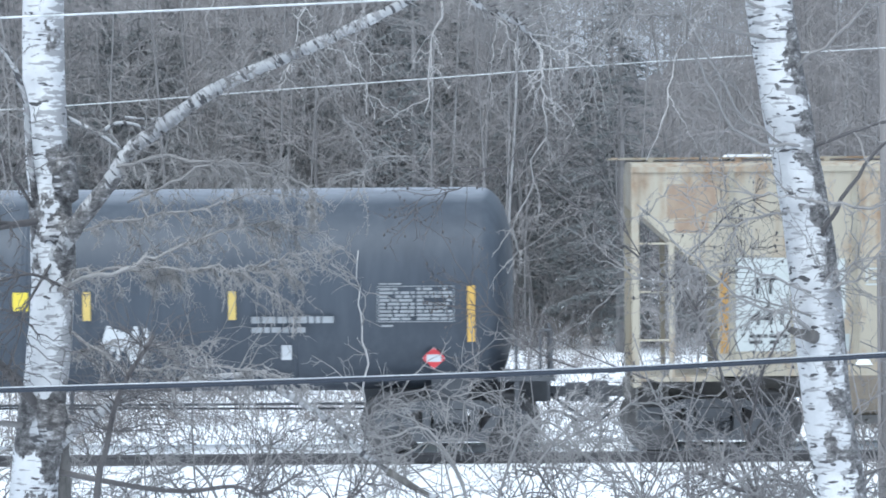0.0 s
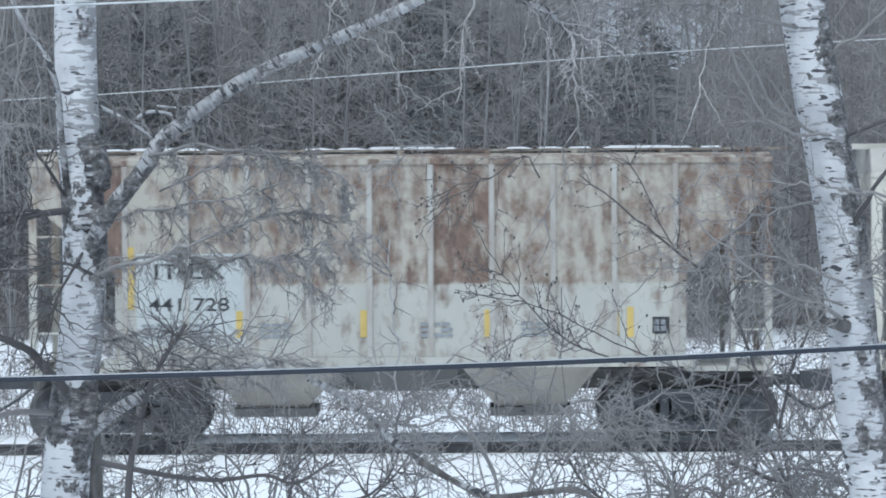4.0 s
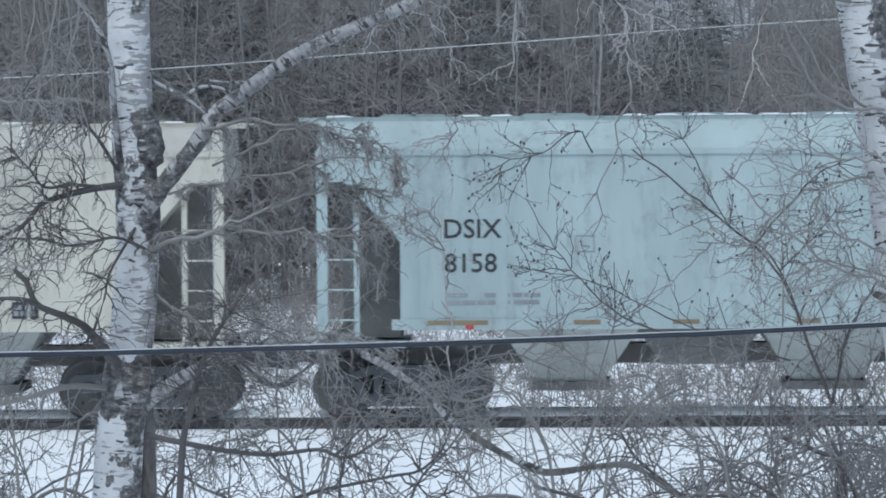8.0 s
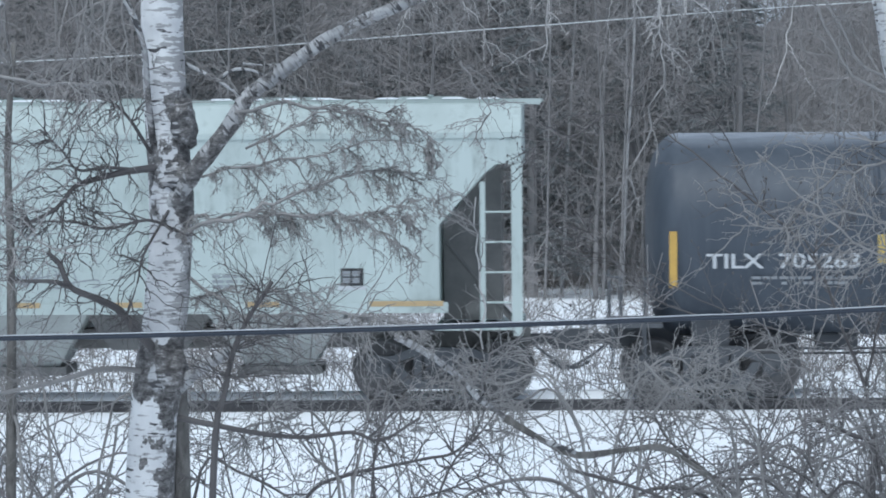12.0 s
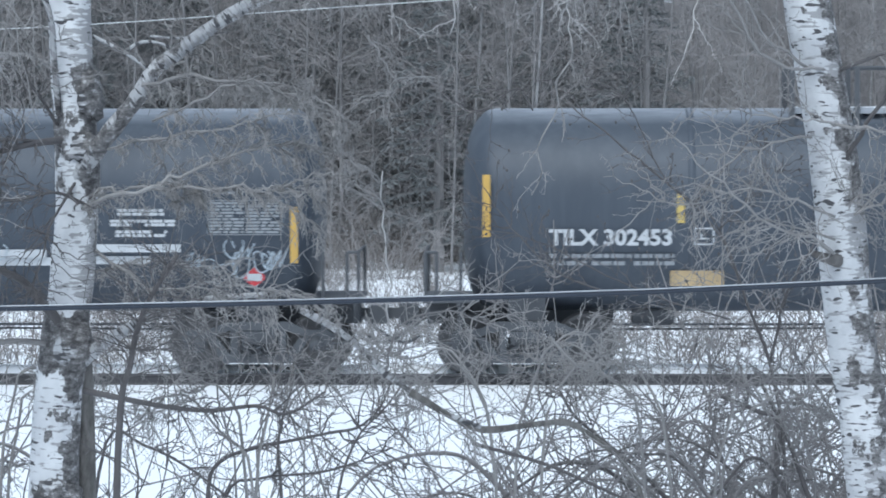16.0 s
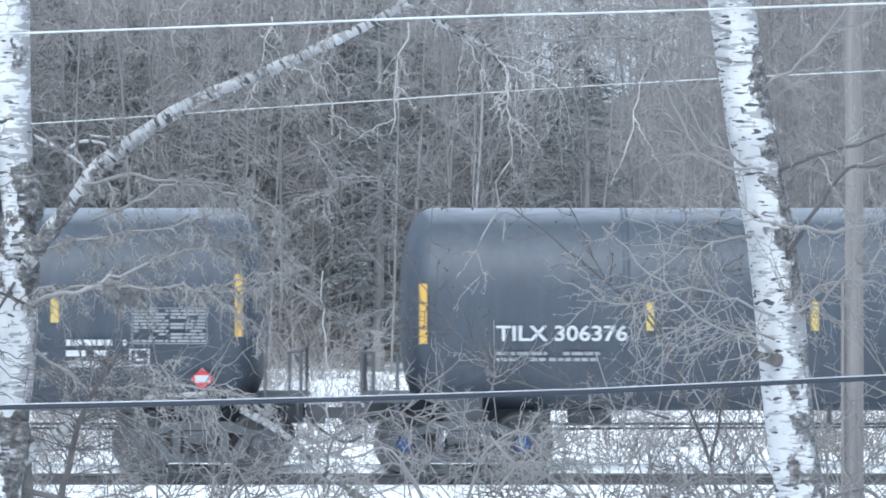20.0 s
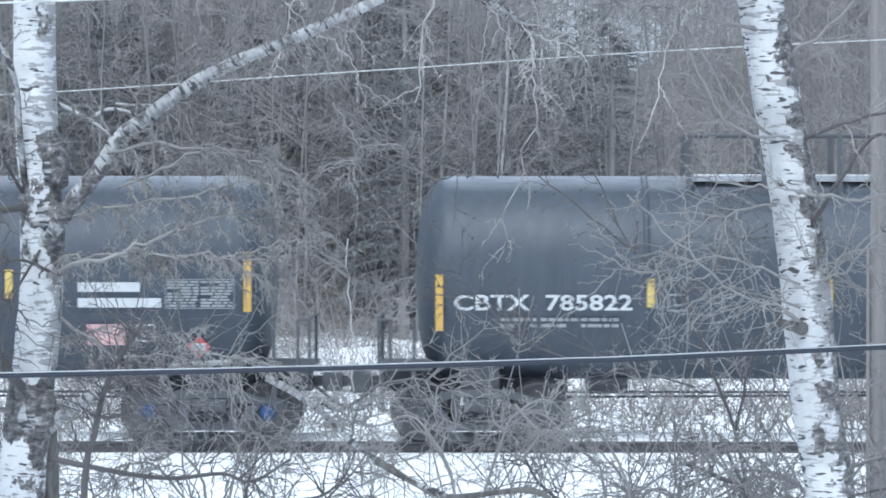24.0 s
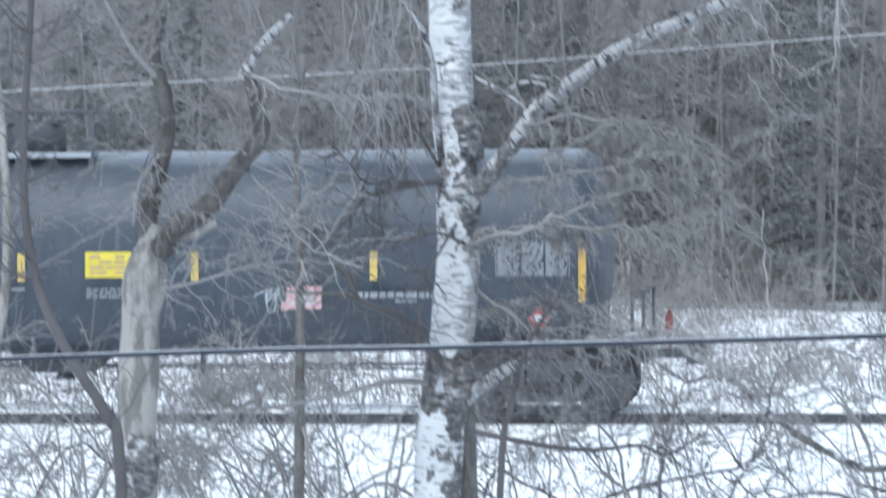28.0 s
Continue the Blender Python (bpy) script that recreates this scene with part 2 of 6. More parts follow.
BURL = birch_bark("burl_bark", 0.52, 0.44, (), 0.3, (0.42, 0.66), 0.46)
BARK_LIMB = worn("dark_brown_limb_bark", (0.135, 0.126, 0.12), (0.045, 0.042, 0.041), 9.0, 0.85, stretch=(2, 2, 0.8), lo=0.42, hi=0.60, relief=0.9, grain=5.0)
BARK_DARK = worn("dark_bark", (0.19, 0.18, 0.172), (0.06, 0.055, 0.055), 8.0, 0.85, stretch=(2, 2, 0.5), relief=0.6)
# far wood tones lifted towards grey: haze put into bark, twigs, needles and ridge
FAR_BARK = worn("hazy_forest_bark", (0.25, 0.243, 0.242), (0.17, 0.165, 0.165), 1.0, 0.9, stretch=(2, 2, 0.4), relief=0.3)
FAR_PALE = worn("forest_birch_bark", (0.40, 0.395, 0.395), (0.17, 0.165, 0.165), 3.5, 0.9, stretch=(1.6, 1.6, 0.7), lo=0.42, hi=0.58, relief=0.3, grain=5.0)
FAR_TWIG = worn("hazy_forest_twigs", (0.305, 0.289, 0.285), (0.215, 0.204, 0.202), 0.3, 0.9, relief=0.1)
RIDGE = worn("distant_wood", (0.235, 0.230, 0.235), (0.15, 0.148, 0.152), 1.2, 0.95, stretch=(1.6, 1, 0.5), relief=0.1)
HAZY_NEEDLE = worn("needles", (0.200, 0.212, 0.212), (0.135, 0.145, 0.146), 0.6, 0.85, relief=0.1)
WEED = worn("dry_weeds", (0.25, 0.23, 0.215), (0.13, 0.12, 0.115), 0.5, 0.9, relief=0.1)
STEEL_RAIL = worn("rail_steel", (0.095, 0.093, 0.098), (0.055, 0.054, 0.058), 2.0, 0.65, 0.1, relief=0.2)
POLE_WOOD = worn("weathered_pole", (0.235, 0.22, 0.212), (0.13, 0.122, 0.118), 4.0, 0.85, stretch=(3, 3, 0.15), relief=0.5)
WIRE_PALE = worn("pale_wire", (0.62, 0.64, 0.65), (0.33, 0.35, 0.36), 9.0, 0.4, 0.2, relief=0.05)
CABLE = plain("cable_jacket", (0.034, 0.042, 0.060), 0.8)
STRAND = plain("steel_strand", (0.42, 0.44, 0.47), 0.4, 0.5)
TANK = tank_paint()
TRUCK = worn("sooty_steel", (0.090, 0.096, 0.106), (0.060, 0.064, 0.072), 3.0, 0.7, relief=0.3)
WHEEL = worn("wheel_steel", (0.135, 0.133, 0.136), (0.088, 0.087, 0.09), 3.0, 0.55, 0.3, relief=0.2)
YELLOW = plain("reflective_yellow", (0.60, 0.45, 0.14), 0.4, vary=0.12)
ORANGE = plain("reflective_orange", (0.58, 0.37, 0.09), 0.4, vary=0.12)
LEMON = plain("sign_yellow", (0.74, 0.60, 0.07), 0.45)
AMBER = plain("faded_amber_band", (0.48, 0.36, 0.20), 0.6, vary=0.15)
MARKER = plain("dark_red_marker", (0.20, 0.06, 0.055), 0.5)
WHITE = plain("white_lettering", (0.53, 0.55, 0.57), 0.6)
GREYLET = plain("faded_lettering", (0.30, 0.32, 0.34), 0.7, vary=0.2)
BLACKLET = plain("black_lettering", (0.035, 0.037, 0.04), 0.6)
RED = plain("placard_red", (0.55, 0.05, 0.06), 0.5)
PINK = worn("faded_red_sign", (0.56, 0.30, 0.31), (0.62, 0.46, 0.46), 6.0, 0.6, relief=0.05)
SPRAY = plain("spray_paint", (0.42, 0.48, 0.53), 0.5, vary=0.2)
CREAM = rusty("cream_car_paint", (0.60, 0.585, 0.515), (0.52, 0.49, 0.42), 9.0, 0.0)
BLUE = rusty("pale_blue_car_paint", (0.42, 0.51, 0.52), (0.37, 0.44, 0.445), 9.0, 0.0)
MINT = rusty("pale_mint_car_paint", (0.48, 0.55, 0.535), (0.42, 0.475, 0.46), 9.0, 0.0)
TAN = rusty("tan_car_paint", (0.41, 0.375, 0.30), (0.31, 0.205, 0.125), 3.45, 0.06, 5.0, 1.3, (-4.13, 0.918, 0.07))
RUSTY = rusty("rusty_car_paint", (0.48, 0.48, 0.435), (0.205, 0.145, 0.115), 2.38, 0.10, 5.0, 3.0, (-4.06, 0.902, 0.15), 0.3, (0.40, 0.365, 0.305))
ROOF = worn("dirty_roof_paint", (0.50, 0.49, 0.45), (0.38, 0.37, 0.34), 1.5, 0.75, relief=0.1)
PATCH = plain("white_patch_paint", (0.48, 0.51, 0.50), 0.6, vary=0.06)
RUSTLINE = plain("rust_orange", (0.42, 0.25, 0.08), 0.8, vary=0.2)
# chute paint greyed both for dirt and for the shade beneath the wagon
CHUTE = worn("dirty_shaded_chute_paint", (0.42, 0.45, 0.44), (0.25, 0.26, 0.255), 1.6, 0.75, stretch=(1, 1, 0.4), relief=0.15)
BRUSH = worn("brush_bark", (0.245, 0.236, 0.236), (0.135, 0.130, 0.131), 1.5, 0.8, relief=0.3)
# rib colours darkened for the ribs' shadow lines, besides rust stains along the seams
RIB_TAN = worn("shaded_stained_tan_rib", (0.33, 0.31, 0.25), (0.20, 0.165, 0.12), 3.0, 0.8, stretch=(1, 1, 0.4), relief=0.15)
RIB_RUST = worn("shaded_stained_grey_rib", (0.46, 0.46, 0.43), (0.28, 0.235, 0.20), 3.0, 0.8, stretch=(1, 1, 0.4), relief=0.15)
CHUTE_TAN = worn("grimy_tan_chute", (0.29, 0.25, 0.20), (0.16, 0.135, 0.11), 1.6, 0.8, stretch=(1, 1, 0.4), relief=0.15)
CHUTE_RUST = worn("grimy_grey_chute", (0.37, 0.355, 0.32), (0.23, 0.21, 0.185), 1.6, 0.8, stretch=(1, 1, 0.4), relief=0.15)
BEARING_BLUE = plain("bearing_blue", (0.035, 0.075, 0.20), 0.5, vary=0.2)
RUST_PATCH = worn("orange_rust", (0.335, 0.265, 0.195), (0.235, 0.155, 0.11), 5.0, 0.85, stretch=(1, 1, 0.5), relief=0.2)
STRAP = plain("pale_strap_paint", (0.74, 0.73, 0.68), 0.6)
BRONZE = plain("dirty_amber_reflector", (0.25, 0.205, 0.13), 0.6, vary=0.15)
BLUEGREY = worn("grey_blue_touch_up", (0.36, 0.40, 0.41), (0.30, 0.31, 0.29), 5.0, 0.7, relief=0.1)
UNDER = worn("dusty_steel", (0.20, 0.198, 0.192), (0.115, 0.115, 0.115), 2.0, 0.8, relief=0.2)

# ---------------------------------------------------------------- geometry helpers


class Geo:
    """Vertices and faces of one mesh in the making."""

    def __init__(self):
        self.v, self.f = [], []

    def add(self, verts, faces):
        k = len(self.v)
        self.v.extend(verts)
        self.f.extend([tuple(i + k for i in f) for f in faces])
        return self

    def box(self, x0, x1, y0, y1, z0, z1):
        return self.add(
            [(x0, y0, z0), (x1, y0, z0), (x1, y1, z0), (x0, y1, z0), (x0, y0, z1), (x1, y0, z1), (x1, y1, z1), (x0, y1, z1)],
            [(3, 2, 1, 0), (4, 5, 6, 7), (0, 1, 5, 4), (1, 2, 6, 5), (2, 3, 7, 6), (3, 0, 4, 7)])

    def slab(self, outline, y0, y1):
        """A plate: an outline in x and z, from y0 to y1."""
        n = len(outline)
        verts = [(x, y0, z) for x, z in outline] + [(x, y1, z) for x, z in outline]
        faces = [tuple(range(n)), tuple(range(2 * n - 1, n - 1, -1))]
        faces += [((i + 1) % n, i, n + i, n + (i + 1) % n) for i in range(n)]
        return self.add(verts, faces)

    def bar(self, outline, x0, x1):
        """A beam: an outline in y and z, from x0 to x1."""
        n = len(outline)
        verts = [(x0, y, z) for y, z in outline] + [(x1, y, z) for y, z in outline]
        faces = [tuple(range(n - 1, -1, -1)), tuple(range(n, 2 * n))]
        faces += [(i, (i + 1) % n, n + (i + 1) % n, n + i) for i in range(n)]
        return self.add(verts, faces)

    def tube(self, path, radii, sides=6, cap=True):
        """A round pipe or limb along a path."""
        pts = [Vector(p) for p in path]
        if not isinstance(radii, (list, tuple)):
            radii = [radii] * len(pts)
        k, n = len(self.v), len(pts)
        up = Vector((0.31, 0.17, 0.93))
        for i, p in enumerate(pts):
            d = (pts[min(i + 1, n - 1)] - pts[max(i - 1, 0)]).normalized()
            a = d.cross(up)
            if a.length < 0.05:
                a = d.cross(Vector((0.9, 0.3, 0.1)))
            a.normalize()
            b = d.cross(a)
            for s in range(sides):
                w = 2 * math.pi * s / sides
                q = p + (a * math.cos(w) + b * math.sin(w)) * radii[i]
                self.v.append((q.x, q.y, q.z))
        for i in range(n - 1):
            for s in range(sides):
                t = (s + 1) % sides
                self.f.append((k + i * sides + s, k + i * sides + t, k + (i + 1) * sides + t, k + (i + 1) * sides + s))
        if cap:
            self.f.append(tuple(k + s for s in range(sides - 1, -1, -1)))
            self.f.append(tuple(k + (n - 1) * sides + s for s in range(sides)))
        return self

    def lathe(self, profile, axis, centre, sides=24):
        """A turned body: profile of (along, radius) round the x or y axis."""
        k, n = len(self.v), len(profile)
        cx, cy, cz = centre
        for a, r in profile:
            for s in range(sides):
                w = 2 * math.pi * s / sides
                p, q = math.cos(w) * r, math.sin(w) * r
                self.v.append((cx + a, cy + p, cz + q) if axis == "x" else (cx + p, cy + a, cz + q))
        for i in range(n - 1):
            for s in range(sides):
                t = (s + 1) % sides
                self.f.append((k + i * sides + s, k + i * sides + t, k + (i + 1) * sides + t, k + (i + 1) * sides + s))
        self.f.append(tuple(k + s for s in range(sides - 1, -1, -1)))
        self.f.append(tuple(k + (n - 1) * sides + s for s in range(sides)))
        return self

    def mesh(self, name, mat, smooth=False):
        me = bpy.data.meshes.new(name)
        me.from_pydata(self.v, [], self.f)
        me.materials.append(mat)
        bm = bmesh.new()
        bm.from_mesh(me)
        bmesh.ops.recalc_face_normals(bm, faces=bm.faces)
        bm.to_mesh(me)
        bm.free()
        if smooth:
            me.polygons.foreach_set("use_smooth", [True] * len(me.polygons))
        me.update()
        return me


def thing(name, label, category, group="", kind="", at=(0, 0, 0)):
    ob = new(name)
    ob.location = at
    return tagged(ob, label, category, group, kind)


def part(name, geo, mat, parent, label="", smooth=False, kind=""):
    ob = new(name, geo.mesh(name, mat, smooth))
    ob.parent = parent
    return tagged(ob, label, "", "", kind)


def solid(name, geo, mat, label, category, kind="", group="", smooth=False):
    return tagged(new(name, geo.mesh(name, mat, smooth)), label, category, group, kind)


def lettering(name, text, x, z, y, height, mat, parent, width=0.0, weight=0.0, label=""):
    """Painted letters on the near side, their lower left corner at x, z."""
    cu = bpy.data.curves.new(name, "FONT")
    cu.body, cu.size, cu.extrude, cu.offset = text, 1.0, 0.002, weight
    cu.resolution_u = 3
    tmp = bpy.data.objects.new(name, cu)
    me = bpy.data.meshes.new_from_object(tmp)
    bpy.data.objects.remove(tmp)
    xs = [v.co.x for v in me.vertices]
    ys = [v.co.y for v in me.vertices]
    sz = height / max(max(ys) - min(ys), 0.01)
    sx = width / (max(xs) - min(xs)) if width else sz
    x_min, y_min = min(xs), min(ys)
    for v in me.vertices:
        v.co = ((v.co.x - x_min) * sx, -v.co.z, (v.co.y - y_min) * sz)
    me.materials.clear()
    me.materials.append(mat)
    ob = new(name, me)
    ob.location = (x, y, z)
    ob.parent = parent
    return tagged(ob, label)


def smooth_path(points, steps=4):
    """A rounded path through the given points."""
    p = [Vector(q) for q in points]
    p = [p[0] * 2 - p[1]] + p + [p[-1] * 2 - p[-2]]
    out = []
    for i in range(1, len(p) - 2):
        a, b, c, d = p[i - 1:i + 3]
        for s in range(steps):
            t = s / steps
            out.append(0.5 * ((2 * b) + (c - a) * t + (2 * a - 5 * b + 4 * c - d) * t * t + (3 * b - a - 3 * c + d) * t ** 3))
    out.append(p[-2])
    return out


def taper(r0, r1, n):
    return [r0 + (r1 - r0) * i / (n - 1) for i in range(n)]


def twig(geo, rng, at, way, length, r, steps, bend, droop, sides=3, kids=0, kid_len=0.5, buds=None, spurs=0.0):
    """A crooked shoot with side shoots. buds: a Geo that takes the buds."""
    p, d = Vector(at), Vector(way).normalized()
    pts = [p.copy()]
    kink = d.cross(Vector((rng.uniform(-1, 1), rng.uniform(-1, 1), rng.uniform(-1, 1)))).normalized()
    for i in range(steps):
        d = (d + Vector((rng.uniform(-bend, bend), rng.uniform(-bend, bend), rng.uniform(-bend, bend))) * 0.38 - Vector((0, 0, droop / steps))).normalized()
        e = (d + kink * rng.uniform(0.1, 0.75) * bend).normalized()
        kink = -kink
        p = p + e * (length / steps) * rng.uniform(0.6, 1.4)
        pts.append(p.copy())
    geo.tube(pts, taper(r, r * 0.35, len(pts)), sides, cap=False)
    if spurs:
        for k in range(1, len(pts)):
            if rng.random() < 0.75:
                q = pts[k - 1].lerp(pts[k], rng.random())
                w = rng.uniform(0, 2 * math.pi)
                v = Vector((math.cos(w), math.sin(w) * 0.6, math.sin(w * 2.3) - 0.2)) * spurs * rng.uniform(0.4, 1.3)
                geo.tube([q, q + v], [r * 0.8, r * 0.5], 3, cap=False)
    if buds is not None and rng.random() < 0.45:
        bud(buds, pts[-1], rng)
    for k in range(kids):
        i = rng.randint(1, steps - 1) if steps > 1 else 1
        base, along = pts[i], (pts[i] - pts[i - 1]).normalized()
        side = along.cross(Vector((rng.uniform(-1, 1), rng.uniform(-1, 1), rng.uniform(-1, 1)))).normalized()
        twig(geo, rng, base, along * 0.65 + side * 0.75, length * kid_len * rng.uniform(0.5, 1.1), r * 0.6,
             max(2, steps - 2), bend, droop, sides, max(0, kids // 2 - 1), kid_len, buds, spurs)


def bud(geo, p, rng):
    r = rng.uniform(0.005, 0.009)
    geo.add([(p.x, p.y, p.z + r * 1.5), (p.x + r, p.y, p.z), (p.x, p.y + r, p.z), (p.x - r, p.y, p.z), (p.x, p.y - r, p.z), (p.x, p.y, p.z - r * 1.5)],
            [(0, 1, 2), (0, 2, 3), (0, 3, 4), (0, 4, 1), (5, 2, 1), (5, 3, 2), (5, 4, 3), (5, 1, 4)])


def dress(geo, rng, path, count, length, r, droop, bend=0.35, kids=3, spread=1.0, start=0.1, sides=3, buds=None, lean=(0, 0, 0), steps=6, spurs=0.0):
    """Side shoots along a limb."""
    n = len(path)
    for _ in range(count):
        i = min(n - 2, max(1, int(n * rng.uniform(start, 1.0))))
        base, along = Vector(path[i]), (Vector(path[i + 1]) - Vector(path[i - 1])).normalized()
        side = along.cross(Vector((rng.uniform(-1, 1), rng.uniform(-1, 1), rng.uniform(-1, 1)))).normalized()
        twig(geo, rng, base, along * 0.6 + side * spread + Vector(lean), length * rng.uniform(0.45, 1.15), r * rng.uniform(0.6, 1.1), steps, bend, droop, sides, kids, 0.5, buds, spurs)


# ---------------------------------------------------------------- ground, track
TRACK_Y = 64.3


def lay_ground():
    g = Geo()
    xs = [-600, -200, -80] + [-40 + 2.0 * i for i in range(41)] + [80, 200, 600]
    ys = [-60, -20, 0, 10, 20] + [24 + 1.5 * i for i in range(58)] + [125, 150, 200, 400, 900, 2500]
    for y in ys:
        for x in xs:
            h = -0.24 + 0.10 * noise.noise(Vector((x * 0.12, y * 0.12, 3.0))) + 0.03 * noise.noise(Vector((x * 0.6, y * 0.6, 8.0)))
            if 61.5 < y < 67.5:
                h = -0.165
            elif 68 < y < 75:
                h -= 0.12
            g.v.append((x, y, h))
    w = len(xs)
    for j in range(len(ys) - 1):
        for i in range(w - 1):
            g.f.append((j * w + i, j * w + i + 1, (j + 1) * w + i + 1, (j + 1) * w + i))
    return solid("ground", g, SNOW, "snow-covered ground on both sides of the railway", "ground", "structure", smooth=True)


lay_ground()


def lay_track():
    head = [(-0.035, 0.0), (0.035, 0.0), (0.036, -0.035), (0.009, -0.05), (0.009, -0.14), (0.07, -0.155), (0.07, -0.172), (-0.07, -0.172), (-0.07, -0.155), (-0.009, -0.14), (-0.009, -0.05), (-0.036, -0.035)]
    for k, side in enumerate((-1, 1)):
        y = TRACK_Y + side * 0.7525
        g = Geo().bar([(y + a, b) for a, b in head], -120, 120)
        solid("rail", g, STEEL_RAIL, "dark rusty steel rail with snow against its foot", "rail", "structure", "rails of the track")
    g = Geo()
    rng = random.Random(4)
    n = 161
    for i in range(n):
        x = -80 + i
        for j, (y, z) in enumerate(((-0.69, -0.03), (-0.60, 0.02), (-0.30, 0.085), (0.1, 0.09), (0.5, 0.03), (0.70, -0.03))):
            g.v.append((x, TRACK_Y + y, z + rng.uniform(-0.012, 0.008)))
    for i in range(n - 1):
        for j in range(5):
            a = i * 6 + j
            g.f.append((a, a + 6, a + 7, a + 1))
    solid("track_snow", g, SNOW, "packed snow lying between the two rails", "snow", "structure", smooth=True)


lay_track()

# ---------------------------------------------------------------- the train
SIDE = -1.6
WHEEL_R = 0.457
wheelsets = []


def build_wheelset():
    ob = thing("wheelset", "", "")
    me = Geo()
    for s in (-1, 1):
        me.lathe([(s * 0.80, 0.06), (s * 0.80, 0.14), (s * 0.765, 0.17), (s * 0.755, 0.36), (s * 0.785, 0.40), (s * 0.79, WHEEL_R - 0.012), (s * 0.69, WHEEL_R), (s * 0.685, WHEEL_R + 0.025), (s * 0.655, WHEEL_R + 0.025), (s * 0.65, 0.38), (s * 0.70, 0.34), (s * 0.70, 0.16), (s * 0.66, 0.14), (s * 0.66, 0.08)], "y", (0, 0, 0), 28)
        for k in range(5):
            w = 2 * math.pi * k / 5
            c, n = math.cos(w), math.sin(w)
            me.lathe([(s * 0.752, 0.028), (s * 0.77, 0.028)], "y", (c * 0.25, 0, n * 0.25), 8)
    me.lathe([(-1.05, 0.055), (-0.98, 0.075), (-0.8, 0.075), (-0.6, 0.085), (0.6, 0.085), (0.8, 0.075), (0.98, 0.075), (1.05, 0.055)], "y", (0, 0, 0), 12)
    return me.mesh("wheelset", WHEEL, True)


WHEELSET = build_wheelset()


def side_frame(y):
    g = Geo()
    g.slab([(-1.15, 0.60), (-1.05, 0.68), (-0.75, 0.68), (-0.45, 0.80), (0.45, 0.80), (0.75, 0.68), (1.05, 0.68), (1.15, 0.60), (1.12, 0.38), (0.99, 0.38), (0.97, 0.57), (0.72, 0.57), (0.43, 0.67), (-0.43, 0.67), (-0.72, 0.57), (-0.97, 0.57), (-0.99, 0.38), (-1.12, 0.38)], y - 0.09, y + 0.09)
    g.slab([(-0.78, 0.565), (-0.62, 0.565), (-0.43, 0.31), (0.43, 0.31), (0.62, 0.565), (0.78, 0.565), (0.52, 0.18), (-0.52, 0.18)], y - 0.085, y + 0.085)
    for x in (-0.36, 0.36):
        g.box(x - 0.06, x + 0.06, y - 0.08, y + 0.08, 0.30, 0.68)
    for x in (-0.885, 0.885):
        g.box(x - 0.10, x + 0.10, y - 0.07, y + 0.07, 0.50, 0.575)
    return g


SIDE_FRAMES = [side_frame(y).mesh("side_frame", TRUCK) for y in (-1.02, 1.02)]
SPRINGS = []
for y in (-1.02, 1.02):
    spring = Geo()
    for x in (-0.18, 0.0, 0.18):
        spring.tube([(x + 0.06 * math.cos(a * 1.3), y - 0.13 * (1 if y < 0 else -1) + 0.03 * math.sin(a * 1.3), 0.26 + 0.018 * a) for a in range(16)], 0.014, 4)
    SPRINGS.append(spring.mesh("spring_nest", TRUCK))
BOLSTER = Geo().slab([(-0.24, 0.47), (0.24, 0.47), (0.27, 0.66), (-0.27, 0.66)], -1.10, 1.10).box(-0.29, 0.29, -0.98, 0.98, 0.24, 0.46).lathe([(0, 0.2)] * 1 + [(0.12, 0.2)], "y", (0, -0.06, 0.74), 10).mesh("bolster", TRUCK)


def bearing_cap(side):
    return Geo().lathe([(-0.10 * side, 0.12), (0.03 * side, 0.125), (0.05 * side, 0.09), (0.09 * side, 0.085), (0.10 * side, 0.03)], "y", (0, 0, 0), 16)


CAPS = {}


def truck(parent, x, caps=None):
    t = thing("truck", "sooty freight truck with two wheelsets", "")
    t.parent = parent
    t.location = (x, 0, 0)
    for me in SIDE_FRAMES:
        ob = new("side_frame", me)
        ob.parent = t
    for name, me in (("bolster", BOLSTER), ("spring_nest", SPRINGS[0]), ("spring_nest", SPRINGS[1])):
        ob = new(name, me)
        ob.parent = t
    for dx in (-0.885, 0.885):
        ob = new("wheelset", WHEELSET)
        ob.parent = t
        ob.location = (dx, 0, WHEEL_R)
        wheelsets.append((ob, dx))
        for side in (-1, 1):
            if (side, caps) not in CAPS:
                CAPS[side, caps] = bearing_cap(side).mesh("bearing_cap", caps or TRUCK, True)
            cap = tagged(new("bearing_cap", CAPS[side, caps]), "blue bearing cap" if caps else "")
            cap.parent = t
            cap.location = (dx, side * 1.10, WHEEL_R)
    return t


def coupler(parent, x, s):
    g = Geo().box(min(x, x + s * 0.75), max(x, x + s * 0.75), -0.08, 0.08, 0.80, 0.96)
    d = 0.012 * s
    g.slab([(x + s * 0.68, 0.72 - d), (x + s * 0.98, 0.72 - d), (x + s * 0.98, 1.02 + d), (x + s * 0.68, 1.02 + d)], -0.2 - d, 0.14 + d)
    part("coupler", g, TRUCK, parent)
    h = [(x + s * 0.1, -0.25, 0.85), (x + s * 0.4, -0.33, 0.62), (x + s * 0.75, -0.33, 0.45), (x + s * 1.0, -0.28, 0.55)]
    part("air_hose", Geo().tube(smooth_path(h), 0.025, 6), TRUCK, parent, smooth=True)


def stripe(parent, x, z0, z1, y, mat, w=0.105, name="reflector"):
    part(name, Geo().box(x - w / 2, x + w / 2, y - 0.006, y, z0, z1), mat, parent)


